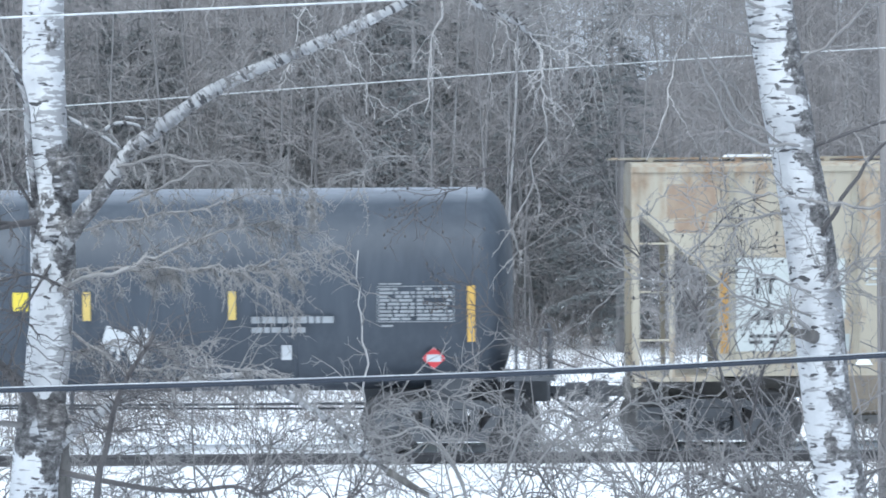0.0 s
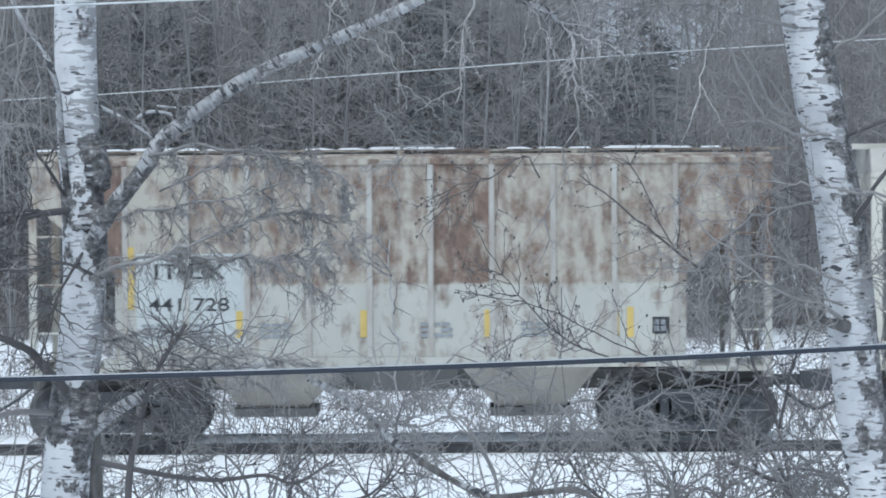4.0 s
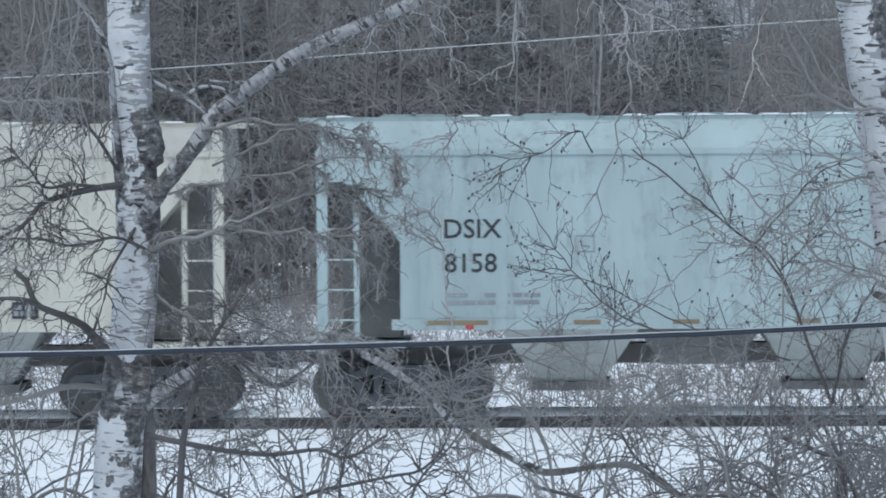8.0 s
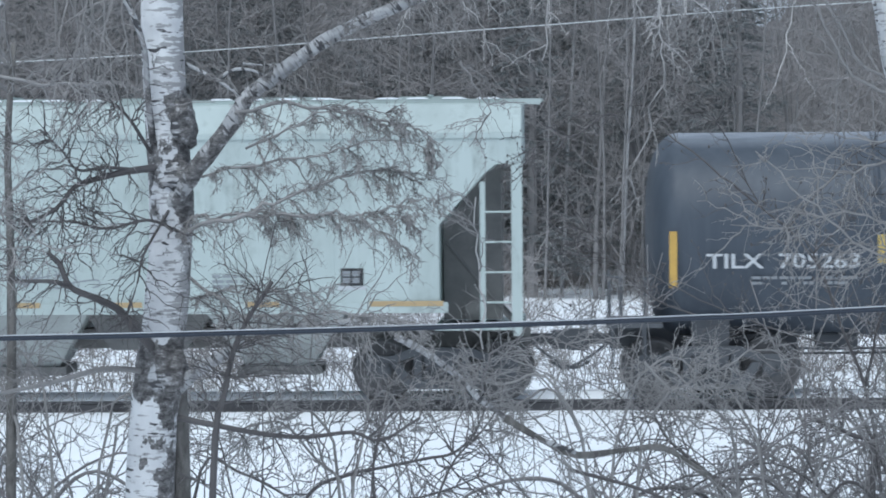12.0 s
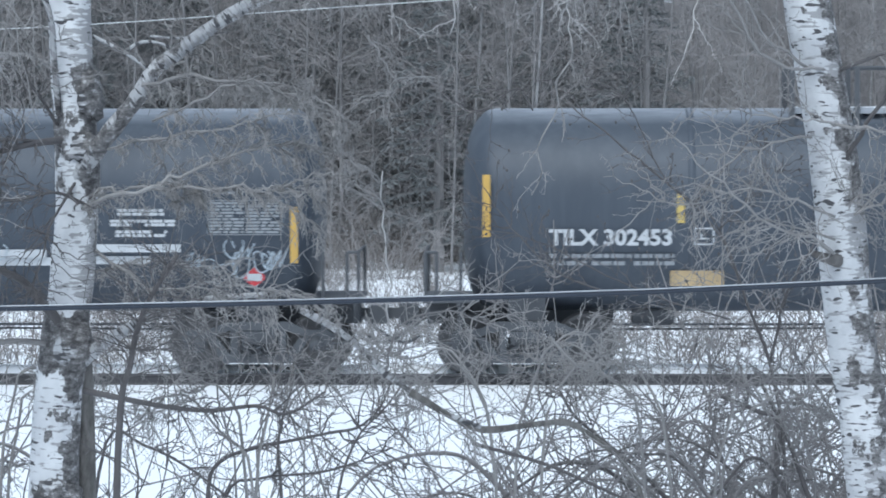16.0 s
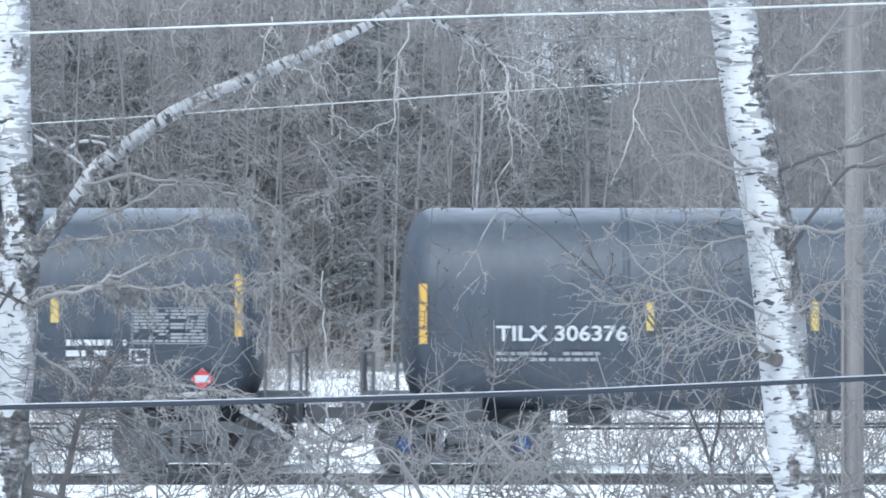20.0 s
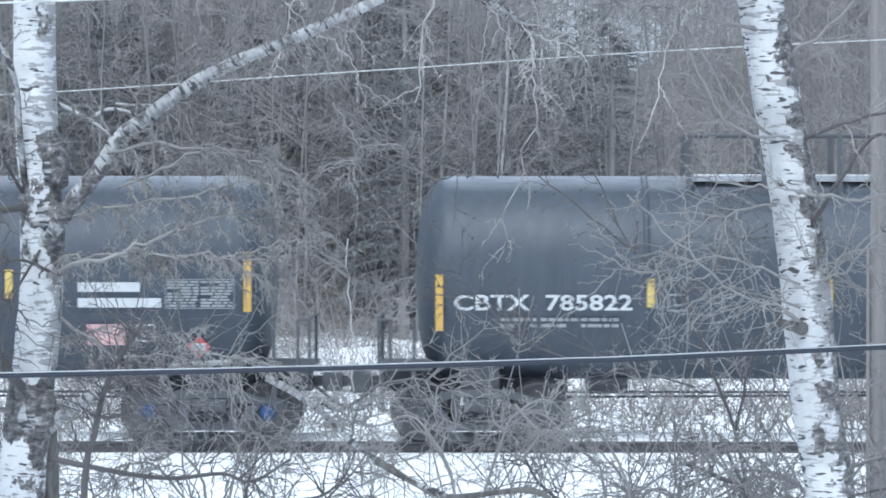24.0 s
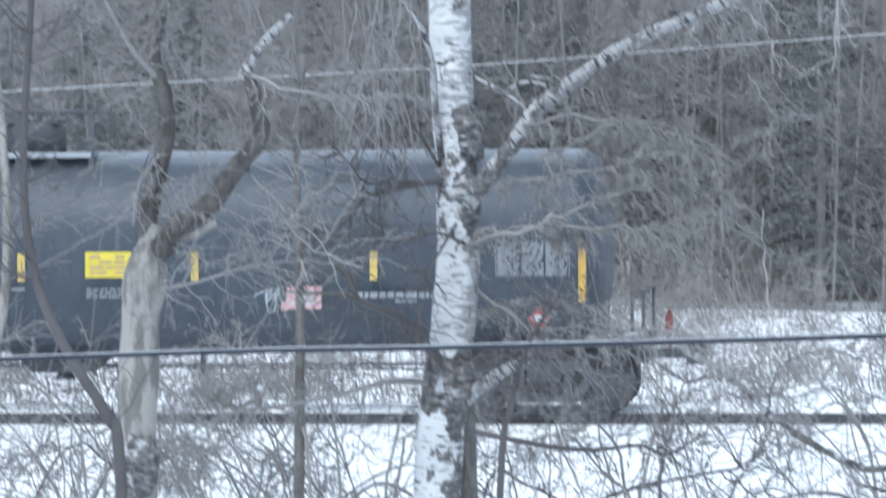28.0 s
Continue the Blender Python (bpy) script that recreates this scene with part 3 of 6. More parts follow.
def bars(parent, x0, x1, z0, z1, y, rows, mat, rng, name="notice", fill=0.55, cols=1):
    """Lines of lettering too small to read, as plain bars."""
    g = Geo()
    if rows > 5:
        rows += 3
        g.box(x0 - .03, x1, y - .004, y, z0 - .02, z0 - .008).box(x0 - .03, x1, y - .004, y, z1 + .008, z1 + .02)
        g.box(x0 - .03, x0 - .018, y - .004, y, z0 - .007, z1 + .007).box(x1 - .012, x1, y - .004, y, z0 - .007, z1 + .007)
    h = (z1 - z0) / rows
    for r in range(rows):
        zc = z0 + (r + 0.5) * h
        for c in range(cols):
            a = x0 + (x1 - x0) * c / cols
            b = x0 + (x1 - x0) * (c + 1) / cols - 0.03
            x = a
            while x < b - 0.03:
                w = min(rng.uniform(0.06, 0.22), b - x)
                if rng.random() < 0.9:
                    g.box(x, x + w, y - 0.006, y, zc - h * fill / 2, zc + h * fill / 2)
                x += w + 0.025
    return part(name, g, mat, parent, kind="stuff")


def ladder(parent, x0, x1, z0, z1, y, mat, step=0.38, stile=0.035):
    top = part("ladder", Geo().box(x0 - stile, x0 + stile, y, y + 0.05, z0, z1).box(x1 - stile, x1 + stile, y, y + 0.05, z0, z1), mat, parent)
    z = z0 + 0.15
    while z < z1:
        part("rung", Geo().tube([(x0, y - 0.01, z), (x1, y - 0.01, z)], 0.014, 5), mat, top)
        z += step
    return top


def placard(parent, x, z, y):
    h = 0.17
    p = part("placard", Geo().slab([(x - h, z), (x, z - h), (x + h, z), (x, z + h)], y - 0.012, y), WHITE, parent, "white-edged red diamond hazard placard")
    part("field", Geo().slab([(x - h * .9, z + .03), (x - h * .9, z - .03), (x, z - h * .92), (x + h * .9, z - .03), (x + h * .9, z + .03), (x, z + h * .92)], y - 0.018, y - 0.013), RED, p)
    part("figure", Geo().box(x - 0.11, x + 0.11, y - 0.022, y - 0.019, z - 0.055, z + 0.055), WHITE, p)


def hopper(label, half, mat, top, new_style, seams, seed):
    """A short covered hopper wagon with two chutes."""
    rng = random.Random(seed)
    car = thing("hopper_wagon", label, "wagon", "wagons of the train")
    h, sill = half, (1.35 if new_style else 1.16)
    if new_style:
        cut = [(h - 0.14, 3.56), (h - 0.38, 3.56), (h - 0.55, 3.42), (h - 1.23, 2.66), (h - 1.23, sill)]
        shoulder = 4.0
    else:
        cut = [(h, 3.69), (h - 1.27, 2.54), (h - 1.27, sill)]
        shoulder = top - 0.12
    edge = [(h, shoulder)] + ([(h, 3.56)] if new_style else []) + cut
    outline = edge + [(-x, z) for x, z in reversed(edge)]
    body = part("body", Geo().slab(outline, SIDE, -SIDE), mat, car)
    roof = [(SIDE, shoulder), (SIDE + 0.35 if new_style else SIDE + 0.12, top - 0.05), (-0.9, top), (0.9, top), (-SIDE - 0.35 if new_style else -SIDE - 0.12, top - 0.05), (-SIDE, shoulder)]
    part("roof", Geo().bar(roof, -h, h), ROOF if mat is CREAM else mat, car)
    part("top_chord", Geo().box(-h - 0.02, h + 0.02, SIDE - 0.025, SIDE, shoulder - 0.05, shoulder + 0.03), mat, car)
    part("side_sill", Geo().box(-h + 1.1, h - 1.1, SIDE - 0.03, SIDE - 0.001, sill, sill + 0.16), mat, car)
    for k in range(seams):
        x = (-4.2 + 8.4 * k / (seams - 1)) if new_style else (-4.10 + 8.2 * k / (seams - 1))
        wide, deep = (0.02, 0.012) if new_style else (0.04, 0.035)
        part("side_rib", Geo().box(x - wide, x + wide, SIDE - deep, SIDE - 0.001, sill + 0.165, shoulder - 0.055), RIB_TAN if mat is TAN else RIB_RUST if mat is RUSTY else mat, car)
    # roof walk, hatches and brackets
    walk_z = top + (0.012 if new_style else 0.03)
    board = part("roof_walk", Geo().box(-h - 0.3, h + 0.3, -1.05, -0.55, walk_z - (0.06 if new_style else 0.0), walk_z + 0.025).box(-h - 0.3, h + 0.3, 0.55, 1.05, walk_z, walk_z + 0.025), mat, car)
    for k in range(9):
        x = -h + 0.3 + (2 * h - 0.6) * k / 8
        for y in (-1.1, 1.02):
            part("bracket", Geo().box(x - 0.045, x + 0.045, y, y + 0.08, top - 0.12, walk_z), mat, board)
        if mat is CREAM:
            part("roof_strap", Geo().slab([(x - 0.05, shoulder + 0.04), (x + 0.05, shoulder + 0.04), (x + 0.05, top + 0.02), (x - 0.05, top + 0.02)], SIDE - 0.02, SIDE + 0.06), STRAP, board)
    for k in range(int(h * 2 / 0.5)):
        x = -h + 0.5 * k + rng.uniform(0, 0.1)
        if mat is not TAN and rng.random() < (0.75 if mat is not CREAM else 0.3):
            part("lying_snow", Geo().slab([(x, walk_z + 0.026), (x + rng.uniform(0.3, 0.5), walk_z + 0.026), (x + 0.28, walk_z + 0.055), (x + 0.04, walk_z + 0.05)], -1.06, -0.8), SNOW, board)
    for k in range(5 if new_style else 3):
        x = -h + 1.4 + (2 * h - 2.8) * k / 4 if new_style else 3.62 * (k - 1)
        hatch = part("hatch", Geo().slab([(x - 0.55, walk_z), (x + 0.55, walk_z), (x + 0.45, walk_z + 0.07), (x - 0.45, walk_z + 0.07)], -0.5, 0.5), SNOW if not new_style else mat, car)
        part("hatch_bar", Geo().box(x - 0.02, x + 0.02, -0.56, 0.56, walk_z + 0.075, walk_z + 0.1), mat, hatch)
    # chutes under the floor
    for s in (-1, 1):
        g = Geo()
        a, b = (1.03, 0.5)
        zb = 0.52
        xc = s * 1.93
        g.add([(xc - a, -1.45, sill), (xc + a, -1.45, sill), (xc + a, 1.45, sill), (xc - a, 1.45, sill), (xc - b, -0.65, zb), (xc + b, -0.65, zb), (xc + b, 0.65, zb), (xc - b, 0.65, zb)],
              [(0, 1, 2, 3), (4, 7, 6, 5), (0, 4, 5, 1), (1, 5, 6, 2), (2, 6, 7, 3), (3, 7, 4, 0)])
        chute = part("chute", g, CHUTE if new_style else CHUTE_TAN if mat is TAN else CHUTE_RUST, car)
        part("outlet_gate", Geo().box(xc - 0.62, xc + 0.62, -0.75, 0.75, zb - 0.13, zb - 0.002), UNDER, chute)
        part("gate_shaft", Geo().tube([(xc - 0.1, -1.0, zb - 0.08), (xc - 0.1, 1.0, zb - 0.08)], 0.03, 6), UNDER, chute)
    part("centre_sill", Geo().box(-h - 0.1, h + 0.1, -0.32, 0.32, 0.78, 1.08).slab([(-0.95, sill), (0.95, sill), (0.55, 0.80), (-0.55, 0.80)], -1.2, 1.2), UNDER, car)
    for s in (-1, 1):
        e = part("end_frame", Geo().box(min(s * h, s * (h - 1.3)), max(s * h, s * (h - 1.3)), -1.5, 1.5, 1.08, 1.15).box(min(s * h, s * (h - 0.12)), max(s * h, s * (h - 0.12)), SIDE, -SIDE, 1.0, 1.2), mat, car)
        thick = 0.15 if new_style else 0.10
        for y in (SIDE,) if new_style else (SIDE, -SIDE - 0.08):
            part("corner_post", Geo().box(min(s * (h + 0.012), s * (h - thick)), max(s * (h + 0.012), s * (h - thick)), y - 0.012 if y < 0 else y, y + 0.08 if y < 0 else y + 0.092, 1.205, shoulder - 0.06), mat, e)
            x = s * (h - 0.58)
            part("inner_post", Geo().box(x - 0.04, x + 0.04, y, y + 0.06, 1.15, 3.2 if not new_style else 3.3), mat, e)
        z = 1.5 if new_style else 1.7
        while z < 3.2:
            part("rung", Geo().tube([(s * (h - 0.06), SIDE + 0.02, z), (s * (h - 0.57), SIDE + 0.02, z)], 0.017, 5), mat, e)
            z += 0.45 if new_style else 0.72
        if new_style:
            x = [s * (h - 0.32), s * (h - 0.62), s * (h - 1.2), s * (h - 1.2), s * (h - 0.32)]
            part("end_bulkhead", Geo().slab(list(zip(x, (3.5, 3.4, 2.62, 1.2, 1.2))), -0.5, 0.5), UNDER, car)
        # brake gear on the end platform
        if new_style:
            part("air_tank", Geo().lathe([(-0.45, 0.05), (-0.42, 0.14), (0.42, 0.14), (0.45, 0.05)], "y", (s * (h - 0.75), -0.2 * s, 1.33), 12), UNDER, car)
        for y in (-0.5, 0.5) if new_style else ():
            part("end_brace", Geo().tube([(s * (h - 0.1), y, 1.1), (s * (h - 1.2), y, 2.4)], 0.028, 6), UNDER, car)
        part("step", Geo().tube([(s * (h - 0.05), SIDE + 0.03, 1.05), (s * (h - 0.05), SIDE + 0.03, 0.5), (s * (h - 0.5), SIDE + 0.03, 0.5), (s * (h - 0.5), SIDE + 0.03, 1.05)], 0.014, 5), UNDER, car)
        coupler(car, s * h, s)
        truck(car, s * (h - 1.22))
    return car, rng


def tank(label, half, dome, rail0, rail1, bands, seed, radius=1.545, cz=2.46, caps=None):
    """A black tank wagon without a frame."""
    rng = random.Random(seed)
    car = thing("tank_wagon", label, "wagon", "wagons of the train")
    h = half
    cap = 0.5
    prof = []
    for k in range(9):
        a = math.pi / 2 * k / 8
        prof.append((-h + cap * (1 - math.sin(a)), max(0.02, radius * math.cos(a) ** 0.62)))
    prof = sorted(prof) + [(-x, r) for x, r in reversed(sorted(prof))]
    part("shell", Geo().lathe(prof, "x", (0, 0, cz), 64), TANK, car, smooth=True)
    for x in bands:
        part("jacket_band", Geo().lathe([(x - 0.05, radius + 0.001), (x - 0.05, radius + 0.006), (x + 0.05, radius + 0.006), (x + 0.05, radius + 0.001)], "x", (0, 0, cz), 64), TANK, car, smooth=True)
    top = cz + radius
    # walkway with railing and the valve housing
    deck = part("walkway", Geo().box(rail0, dome - 0.45, -0.75, -0.25, top - 0.08, top + 0.01).box(rail0, dome - 0.45, 0.25, 0.75, top - 0.08, top + 0.01).box(dome - 0.45, rail1, -0.9, 0.9, top - 0.09, top - 0.005), STRAND, car, "grey steel walkway grating")
    part("lying_snow", Geo().slab([(rail0 + 0.05, top + 0.011), (dome - 0.5, top + 0.011), (dome - 0.55, top + 0.022), (rail0 + 0.1, top + 0.025)], -0.74, -0.3), SNOW, deck, "white snow lying on the walkway")
    for y in (-0.85, 0.85):
        part("handrail", Geo().tube([(rail0, y, top + 0.61), (rail1, y, top + 0.61)], 0.026, 6), TRUCK, deck)
        n = 6
        for k in range(n):
            x = rail0 + (rail1 - rail0) * k / (n - 1)
            part("railing_post", Geo().box(x - 0.042, x + 0.042, y - 0.03, y + 0.03, top - 0.35, top + 0.61), TRUCK, deck)
    hous = part("valve_housing", Geo().lathe([(0.0, 0.46), (0.42, 0.46), (0.47, 0.42), (0.50, 0.1)], "y", (0, 0, 0), 20), TRUCK, car, smooth=True)
    hous.matrix_basis = pose(dome, 0, top - 0.03, 90, 0, 0)
    part("housing_lid", Geo().box(dome - 0.5, dome + 0.4, -0.35, 0.35, top + 0.44, top + 0.5), TRUCK, car)
    part("valve", Geo().lathe([(0, 0.12), (0.2, 0.12), (0.22, 0.05), (0.3, 0.05)], "y", (dome + 0.75, -0.06, top + 0.05), 10), TRUCK, car)
    # stub sills, saddles, pipes below
    for s in (-1, 1):
        tx = s * (h - 0.97)
        part("stub_sill", Geo().box(min(s * (h + 0.55), s * (h - 2.3)), max(s * (h + 0.55), s * (h - 2.3)), -0.33, 0.33, 0.74, 1.1), TRUCK, car)
        part("saddle", Geo().box(tx - 0.28, tx + 0.28, -0.95, 0.95, 0.80, 1.45), TRUCK, car)
        plat = part("end_platform", Geo().box(min(s * (h - 0.25), s * (h + 0.6)), max(s * (h - 0.25), s * (h + 0.6)), -1.45, 1.45, 1.10, 1.16), TRUCK, car)
        for x, y in ((h + 0.55, -1.42), (h + 0.38, -1.42), (h + 0.55, 1.38), (h + 0.02, -1.42)):
            part("grab_post", Geo().tube([(s * x, y, 0.55 if x < h + 0.3 else 1.1), (s * x, y, 1.86)], 0.026, 6), TRUCK, plat)
        part("grab_rail", Geo().tube([(s * (h + 0.55), -1.42, 1.86), (s * (h + 0.55), 1.38, 1.86)], 0.024, 6).tube([(s * (h + 0.55), -1.42, 1.86), (s * (h + 0.38), -1.42, 1.86)], 0.024, 6), TRUCK, plat)
        part("step", Geo().tube([(s * (h + 0.5), -1.45, 1.1), (s * (h + 0.5), -1.45, 0.5), (s * (h + 0.05), -1.45, 0.5), (s * (h + 0.05), -1.45, 1.1)], 0.022, 5), TRUCK, plat)
        coupler(car, s * (h + 0.45), s)
        truck(car, tx, caps)
    part("brake_pipe", Geo().tube([(-h + 2.2, -0.55, 0.74), (h - 2.2, -0.55, 0.74)], 0.022, 6), TRUCK, car)
    part("brake_rod", Geo().tube([(-h + 2.3, 0.3, 0.62), (0.8, 0.3, 0.66), (h - 2.3, 0.3, 0.62)], 0.018, 6), TRUCK, car)
    for x in (-2.9, -1.1, 0.9, 2.6):
        part("pipe_hanger", Geo().box(x - 0.03, x + 0.03, -0.6, -0.5, 0.60, 1.05), TRUCK, car)
    outlet = part("bottom_outlet", Geo().lathe([(0, 0.22), (0.18, 0.22), (0.2, 0.12), (0.42, 0.12), (0.45, 0.16), (0.5, 0.16)], "y", (0, 0, 0), 14), TRUCK, car)
    outlet.matrix_basis = pose(0.35, 0, 0.98, -90, 0, 0)
    part("skid", Geo().slab([(-0.5, 0.95), (1.2, 0.95), (0.8, 0.6), (-0.1, 0.6)], -0.30, -0.24).slab([(-0.5, 0.95), (1.2, 0.95), (0.8, 0.6), (-0.1, 0.6)], 0.24, 0.30), TRUCK, car)
    part("brake_cylinder", Geo().lathe([(-0.35, 0.06), (-0.33, 0.16), (0.3, 0.16), (0.32, 0.06)], "x", (-h + 2.9, -0.3, 0.86), 12), TRUCK, car)
    return car, rng


S = 119.0


def on_tank(z, radius=1.545, cz=2.46):
    """The near side of the shell at the height z."""
    return -math.sqrt(max(0.01, radius ** 2 - (z - cz) ** 2)) - 0.012


def tank_stripes(car, xs, ends, up=0.0, low=1.70, high=2.54):
    for x in xs:
        stripe(car, x, 2.05 + up, 2.48 + up, -1.562, YELLOW, 0.115)
    for x in ends:
        stripe(car, x, low, high, -1.562, ORANGE, 0.115)


def scribble(parent, x0, x1, z0, z1, y, count, rng, mat, r=0.010):
    """Loops and strokes of spray paint."""
    count = count * 3 // 2
    for k in range(count):
        a = x0 + (x1 - x0) * k / count
        w = (x1 - x0) / count * rng.uniform(1.2, 2.4)
        zm, zh = rng.uniform(z0 + 0.08, z1 - 0.08), (z1 - z0) * rng.uniform(0.25, 0.5)
        kind, pts = rng.randrange(3), []
        if kind == 0:  # loop
            for i in range(9):
                q = 2 * math.pi * i / 7 + rng.uniform(0, 0.5)
                pts.append((a + w * 0.5 + math.cos(q) * w * 0.35 + 0.02 * i, y, zm + math.sin(q) * zh))
        elif kind == 1:  # long flat stroke with a hook
            pts = [(a, y, zm - zh * 0.3), (a + w * 0.5, y, zm + rng.uniform(-.03, .03)), (a + w * 1.3, y, zm + 0.03), (a + w * 1.4, y, zm - zh * 0.6), (a + w * 1.1, y, zm - zh)]
        else:  # slanted zigzag
            for i in range(6):
                pts.append((a + w * i / 5 + (0.05 if i % 2 else -0.02), y, zm + (zh if i % 2 else -zh) * rng.uniform(0.5, 1)))
        g = Geo()
        p = smooth_path(pts, 5)
        n = len(p)
        for i in range(n):
            d = p[min(i + 1, n - 1)] - p[max(i - 1, 0)]
            q = Vector((-d.z, 0, d.x)).normalized() * r
            u, front = p[i], y - 0.004 - 0.0001 * i
            g.v += [(u.x - q.x, front, u.z - q.z), (u.x + q.x, front, u.z + q.z), (u.x + q.x, front + 0.004, u.z + q.z), (u.x - q.x, front + 0.004, u.z - q.z)]
        for i in range(n - 1):
            for s in range(4):
                g.f.append((i * 4 + s, i * 4 + (s + 1) % 4, i * 4 + 4 + (s + 1) % 4, i * 4 + 4 + s))
        g.f += [(3, 2, 1, 0), (4 * n - 4, 4 * n - 3, 4 * n - 2, 4 * n - 1)]
        part("spray_mark", g, mat, parent)


TRAIN = []  # wagon, its centre along the train (metres)


def join_train(car, centre):
    TRAIN.append((car, centre))
    car.location = (-5.66 + centre, TRACK_Y, 0)


def letter_frame(parent, x, z, y, mat):
    g = Geo().box(x - .15, x + .15, y - .005, y, z - .13, z - .105).box(x - .15, x + .15, y - .005, y, z + .105, z + .13).box(x - .15, x - .125, y - .005, y, z - .1, z + .1).box(x + .125, x + .15, y - .005, y, z - .1, z + .1)
    g.box(x - .06, x + .06, y - .005, y, z - .05, z - .02).box(x - .06, x - .03, y - .005, y, z - .015, z + .05)
    part("stencil_box", g, mat, parent)


def make_train():
    y = -1.558
    # first tank wagon
    c, rng = tank("black tank wagon with yellow reflectors and a white sticker", 9.3, -0.2, -4.6, 0.9, (-6, -2, 2, 6), 11)
    X = lambda u: (u + 370) / S
    tank_stripes(c, (X(236), X(-22), X(-330), X(-640)), (X(660), X(-1400)))
    part("sign", Geo().box(X(-153), X(-126), y - 0.008, y, 2.2, 2.48), LEMON, c)
    bars(c, X(270), X(445), 1.99, 2.10, y, 1, GREYLET, rng, fill=0.9)
    bars(c, X(270), X(375), 1.85, 1.94, y, 1, GREYLET, rng, fill=0.9)
    bars(c, X(497), X(630), 2.02, 2.52, y, 6, GREYLET, rng, cols=2, fill=0.7)
    bars(c, X(500), X(535), 1.92, 1.97, y, 1, GREYLET, rng)
    bars(c, X(497), X(540), 2.55, 2.59, y, 1, GREYLET, rng)
    part("white_tag", Geo().box(X(322), X(340), on_tank(1.66) - 0.006, on_tank(1.66) + 0.06, 1.44, 1.66), WHITE, c)
    placard(c, X(593), 1.45, on_tank(1.45 + 0.16) - 0.004)
    scribble(c, X(8), X(68), 1.45, 1.95, -1.46, 5, rng, WHITE, 0.03)
    join_train(c, -370 / S)

    # tan hopper
    c, rng = hopper("tan covered hopper wagon with rust at the roof edge", 5.58, TAN, 4.37, False, 10, 12)
    X = lambda u: (u - 1610) / S
    for x0, x1, z0, z1 in ((-4.05, -3.24, 2.02, 2.92), (-3.14, -2.42, 2.02, 2.90), (-4.05, -3.24, 1.53, 2.017)):
        part("patch", Geo().box(x0, x1, SIDE - 0.006, SIDE, z0, z1), PATCH, c, "white repainted patch")
    for x0, x1, z0, z1 in ((-2.75, -2.36, 1.52, 1.78), (2.20, 2.98, 1.50, 1.82)):
        part("touch_up", Geo().box(x0, x1, SIDE - 0.004, SIDE, z0, z1), BLUEGREY, c, "grey-blue touched-up paint")
    letter_frame(c, -1.96, 2.63, SIDE - 0.002, PATCH)
    for x in (-2.15, -0.05):
        part("lying_snow", Geo().slab([(x - 0.13, 1.321), (x + 0.13, 1.321), (x + 0.07, 1.40), (x - 0.08, 1.41)], SIDE - 0.06, SIDE - 0.032), SNOW, c)
    lettering("mark", "IT  LX", -3.75, 2.38, SIDE - 0.007, 0.24, BLACKLET, c, 1.15, 0.008)
    lettering("mark", "441  291", -3.85, 1.92, SIDE - 0.007, 0.21, BLACKLET, c, 1.30, 0.008)
    bars(c, -3.85, -3.25, 1.62, 1.80, SIDE - 0.007, 2, BLACKLET, rng, cols=2)
    stripe(c, -4.22, 1.5, 2.7, SIDE - 0.003, RUSTLINE, 0.12, "rust_band")
    stripe(c, 4.22, 1.3, 2.5, SIDE - 0.003, RUSTLINE, 0.14, "rust_band")
    sign = part("sign", Geo().box(3.42, 3.88, SIDE - 0.008, SIDE - 0.001, 1.48, 1.80), WHITE, c)
    for k in range(2):
        for q in range(2):
            part("sign_field", Geo().box(3.46 + k * 0.2, 3.64 + k * 0.2, SIDE - 0.012, SIDE - 0.009, 1.53 + q * 0.12, 1.63 + q * 0.12), BLACKLET, sign)
    bars(c, -1.9, -1.1, 1.35, 1.6, SIDE - 0.002, 3, GREYLET, rng)
    for x in (-1.48, 0.34, 2.23):
        stripe(c, x, 1.35, 1.85, SIDE - 0.002, RUSTLINE, 0.09, "rust_band")
    for x0, x1, z0, z1 in ((-5.06, -4.62, 3.52, 4.02), (-4.60, -4.32, 3.60, 4.05), (-4.95, -4.45, 3.30, 3.50)):
        part("rust_patch", Geo().box(x0, x1, SIDE - 0.004, SIDE - 0.001, z0, z1), RUST_PATCH, c, "orange-brown rust patch")
    join_train(c, 1610 / S)

    # rusty hopper
    c, rng = hopper("rust-streaked covered hopper wagon with a white lettered patch", 5.52, RUSTY, 4.36, False, 10, 13)
    part("patch", Geo().box(-3.93, -2.25, SIDE - 0.006, SIDE, 1.50, 2.88), PATCH, c, "white repainted patch")
    lettering("mark", "IT LX", -3.66, 2.50, SIDE - 0.007, 0.23, BLACKLET, c, 1.05, 0.008)
    lettering("mark", "441 728", -3.75, 2.02, SIDE - 0.007, 0.20, BLACKLET, c, 1.20, 0.008)
    stripe(c, -4.03, 2.05, 2.98, SIDE - 0.003, YELLOW, 0.12)
    for x in (-2.40, -0.55, 1.3, 3.2):
        stripe(c, x, 1.62, 2.02, SIDE - 0.007, YELLOW, 0.10)
    for x in (-3.85, -3.2, -2.1, 0.3, 1.8):
        bars(c, x, x + 0.5, 1.6, 1.85, SIDE - 0.008, 3, GREYLET, rng)
    part("sign", Geo().box(3.75, 4.0, SIDE - 0.008, SIDE - 0.001, 1.65, 1.9), BLACKLET, c)
    bars(c, 3.78, 3.97, 1.68, 1.87, SIDE - 0.010, 2, GREYLET, rng, name="sign_line", fill=0.8, cols=2)
    stripe(c, 3.42, 1.6, 2.05, SIDE - 0.004, YELLOW, 0.1)
    join_train(c, 3128 / S)

